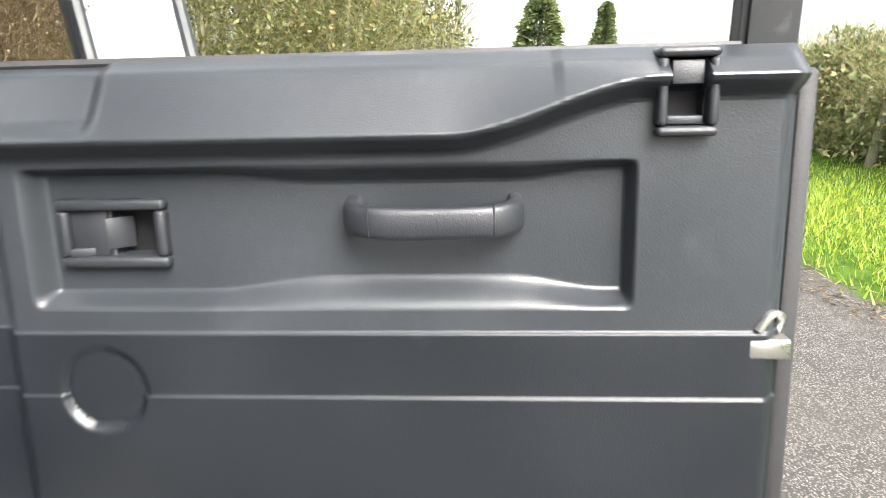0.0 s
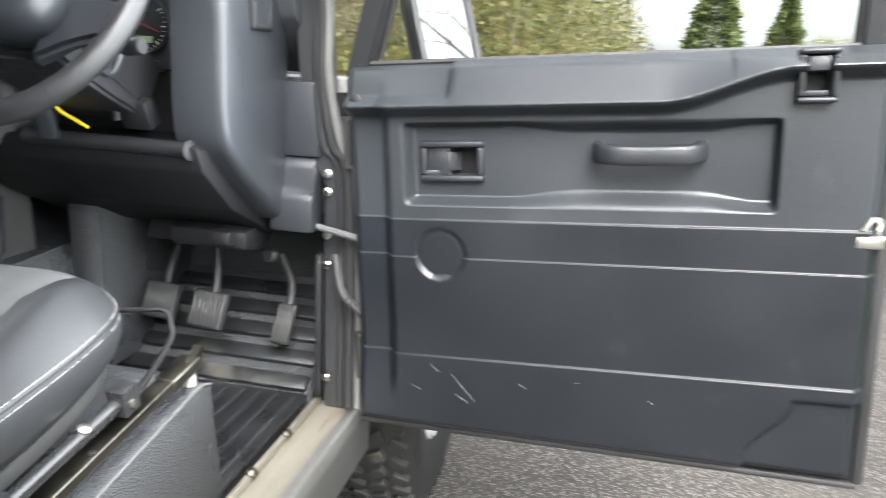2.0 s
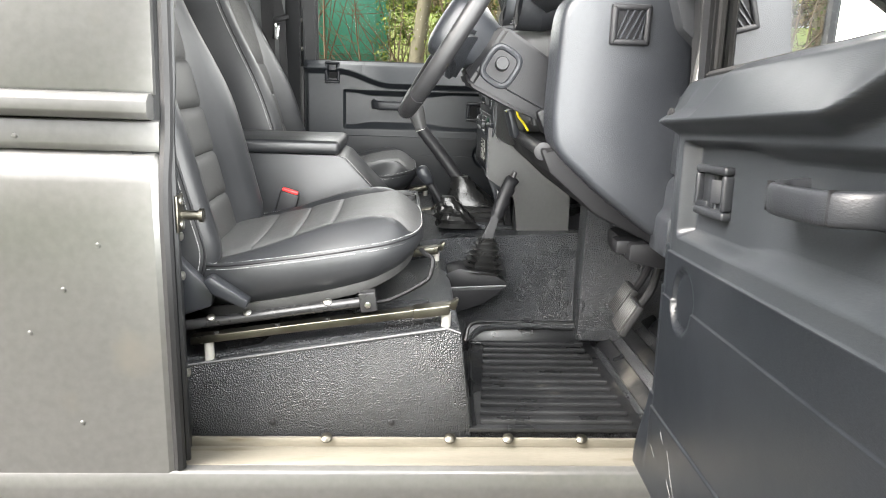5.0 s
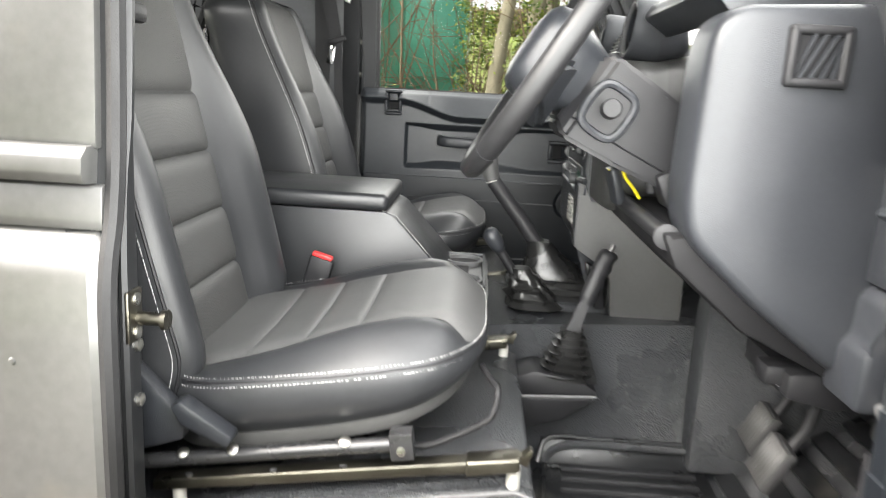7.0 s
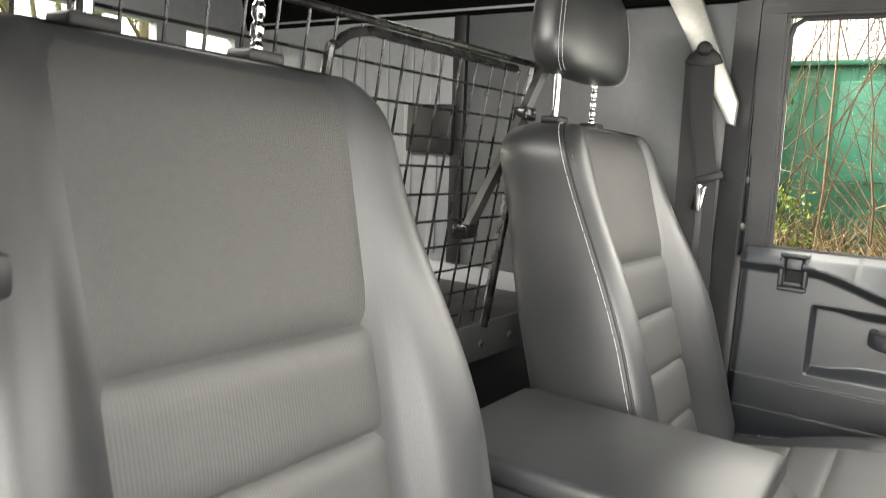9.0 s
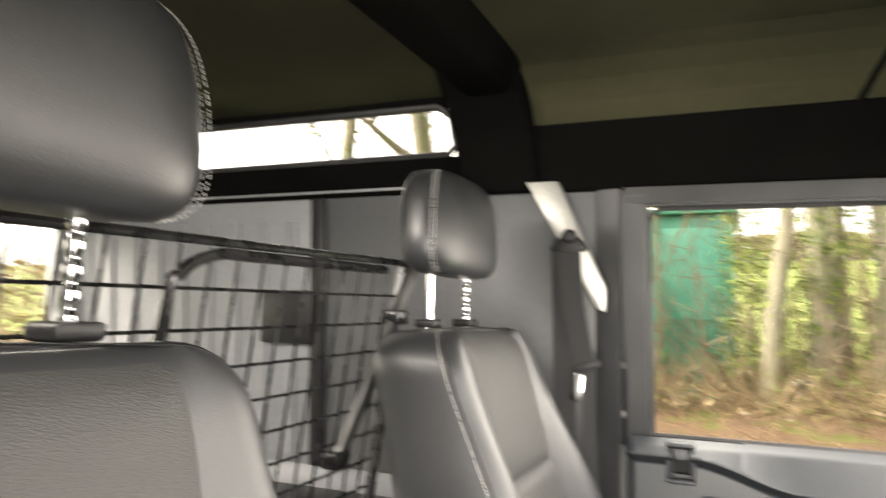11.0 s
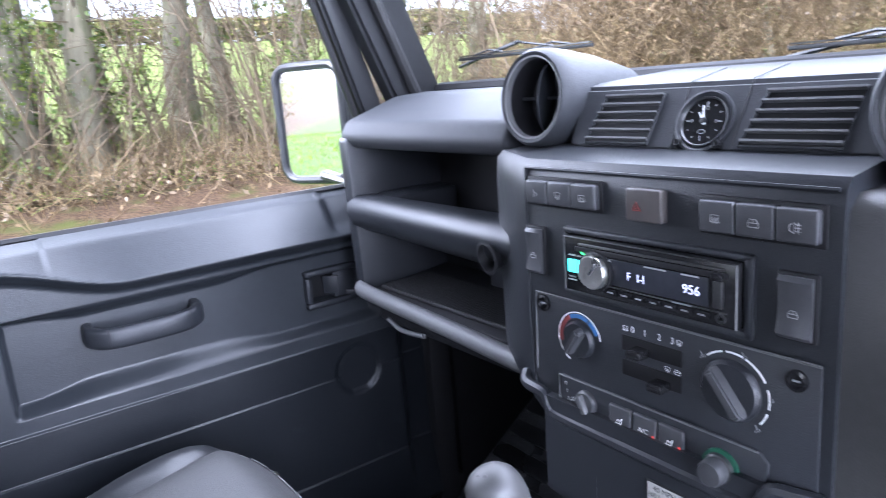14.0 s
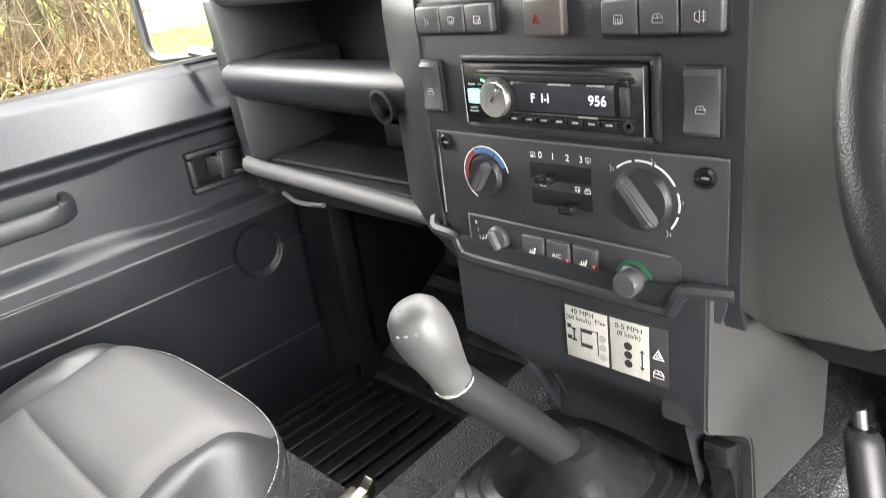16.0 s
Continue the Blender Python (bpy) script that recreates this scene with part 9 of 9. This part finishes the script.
def conifer(at, h, w):
    t = thing("conifer", at, "dark evergreen conifer beyond the lane", "tree", "distant conifers")
    raw = Raw()
    for i in range(5200):
        f = rng.random() ** 0.75
        z = 0.6 + (h - 0.6) * f
        r = w * (1 - f) ** 0.7 * (0.75 + 0.35 * noise.noise((f * 9, at[1], at[0]))) * rng.uniform(0.55, 1.0)
        a = rng.uniform(0, 6.28)
        c = Vector((at[0] + r * math.cos(a), at[1] + r * math.sin(a), z))
        u = Vector((math.cos(a), math.sin(a), rng.uniform(-0.4, 0.5))) * rng.uniform(0.12, 0.3)
        raw.leaf(c, u, u.cross(rand_dir()).normalized() * u.length * 0.7)
    me = raw.mesh("crown", pine_m)
    o = new("crown", me)
    o.parent = t
    o.location = -Vector(at)
    bm = B()
    tube(bm, [Vector(at), Vector(at) + Vector((0, 0, h * 0.9))], [0.25, 0.05], 8)
    part("trunk", bm, bark, t)


def saplings():
    raw = Raw()
    for i in range(760):
        x = rng.uniform(-7, 13)
        y = rng.triangular(7.6, 15.5, 10)
        b = Vector((x, y, ground_height(x, y) - 0.05))
        h = rng.uniform(1.2, 7.0)
        d = Vector((rng.gauss(0, 0.22), rng.gauss(0, 0.22), 1)).normalized()
        r0 = 0.006 + 0.0035 * h * rng.random()
        pts = [b.copy()]
        for k in range(6):
            d = (d + rand_dir() * 0.16).normalized()
            pts.append(pts[-1] + d * h / 6)
        raw.stem(pts, [r0 * (1 - 0.13 * k) for k in range(7)], 4)
        for k in range(rng.randrange(5, 12)):
            q = pts[rng.randrange(1, 6)]
            e = rand_dir()
            e.z = abs(e.z) * 0.6
            tip = q + e * rng.uniform(0.3, 1.1)
            m = q.lerp(tip, 0.5) + rand_dir() * 0.1
            raw.stem([q, m, tip + rand_dir() * 0.08], [r0 * 0.45, r0 * 0.3, 0.0015], 3)
            for j in range(2):
                o = m.lerp(tip, rng.random())
                raw.stem([o, o + rand_dir() * 0.3], [0.003, 0.001], 3)
    stuff("saplings", raw, twig_m, "thin bare saplings and twigs along the wood's edge", "undergrowth")


def leafy_shrub(at, rad, hgt, n):
    t = thing("evergreen_shrub", at, "yellow-green leafy shrub at the edge of the wood", "shrub", "roadside shrubs")
    raw, wood = Raw(), Raw()
    for k in range(16):
        e = rand_dir()
        e.z = abs(e.z) + 0.6
        e.normalize()
        m = e * hgt * 0.5 + rand_dir() * 0.15
        wood.stem([Vector((0, 0, -0.05)), m, m + e * hgt * 0.4 + rand_dir() * 0.2], [0.016, 0.010, 0.003], 4)
    hubs = [Vector((rng.gauss(0, rad * 0.5), rng.gauss(0, rad * 0.5), hgt * rng.uniform(0.15, 1.0))) for _ in range(26)]
    for i in range(n):
        c = rng.choice(hubs) + rand_dir() * abs(rng.gauss(0.0, 0.17))
        u = rand_dir() * rng.uniform(0.02, 0.045)
        raw.leaf(c, u, u.cross(rand_dir()).normalized() * u.length * 0.8)
    for nm, r, m in (("branches", wood, twig_m), ("leaves", raw, ivy_m)):
        ob = new(nm, r.mesh(nm, m))
        ob.parent = t


saplings()
for x, y, r, hg, n in ((-3.0, 9.0, 0.6, 3.4, 2600), (-0.62, 9.2, 0.45, 2.6, 1800), (0.35, 9.4, 0.6, 3.0, 2200), (-2.1, 8.6, 0.5, 0.9, 900), (1.6, 10.2, 0.5, 2.2, 1300), (4.3, 10.8, 0.7, 2.6, 1600), (-4.6, 9.4, 0.8, 3.2, 2400)):
    leafy_shrub((x, y, ground_height(x, y)), r, hg, n)
grass()
litter = Raw()
for i in range(9000):
    if rng.random() < 0.5:
        x, y = rng.uniform(3, 22), -4.1 + rng.gauss(0, 0.16)
    else:
        x, y = rng.uniform(3, 22), rng.triangular(-8.6, -4.2, -8.0)
    u = rand_dir()
    u.z *= 0.25
    u = u * rng.uniform(0.018, 0.04)
    litter.leaf(Vector((x, y, ground_height(x, y) + rng.uniform(0.004, 0.05))), u, u.cross(Vector((0.2, 0.1, 1))).normalized() * u.length * 0.7)
stuff("leaf_litter", litter, dry_m, "fallen brown leaves along the lane's edge", "leaves")
conifer((42, -7.0, 0), 7.5, 2.9)
conifer((46, -11.6, 0), 6.8, 2.5)
# green metal store among the trees
gs = thing("green_store", (-1.5, 10.2, 0.35), "weathered green metal store standing among trees", "shed")
green_paint = mat("green_painted_metal", (0.018, 0.16, 0.095), 0.5, var=0.25, vscale=1.5, dirt=(0.03, 0.17, 0.11), dirt_scale=1.2, dirt_at=0.5)
bm = B()
span(bm, (-2.7, 10.0, 0.35), (-0.75, 12.2, 2.95), 0.03)
part("body", bm, green_paint, gs)
bm = B()
span(bm, (-2.8, 9.9, 2.95), (-0.65, 12.3, 3.02), 0.015)
part("roof", bm, green_paint, gs)
bm = B()
span(bm, (-1.72, 9.975, 1.45), (-0.95, 10.0, 2.75), 0.01)
part("door_panel", bm, mat("pale_green_metal", (0.035, 0.22, 0.15), 0.45, var=0.2, vscale=2), gs, "paler green panel")
for k in range(9):
    bm = B()
    span(bm, (-2.66 + 0.22 * k, 9.985, 0.4), (-2.63 + 0.22 * k, 10.0, 2.93))
    part("rib", bm, green_paint, gs)
# small pale litter heap near the store
bm = B()
r = bmesh.ops.create_icosphere(bm, subdivisions=3, radius=0.16, matrix=Matrix.Translation((0.02, 10.4, 0.55)) @ Matrix.Diagonal((1.4, 0.9, 0.7, 1)))
for v in bm.verts:
    v.co += v.co.normalized() * 0.03 * noise.noise(v.co * 9)
solo("pale_bag", bm, mat("white_sack", (0.7, 0.7, 0.68), 0.6, var=0.1), "white sack lying by the trees", "bag")
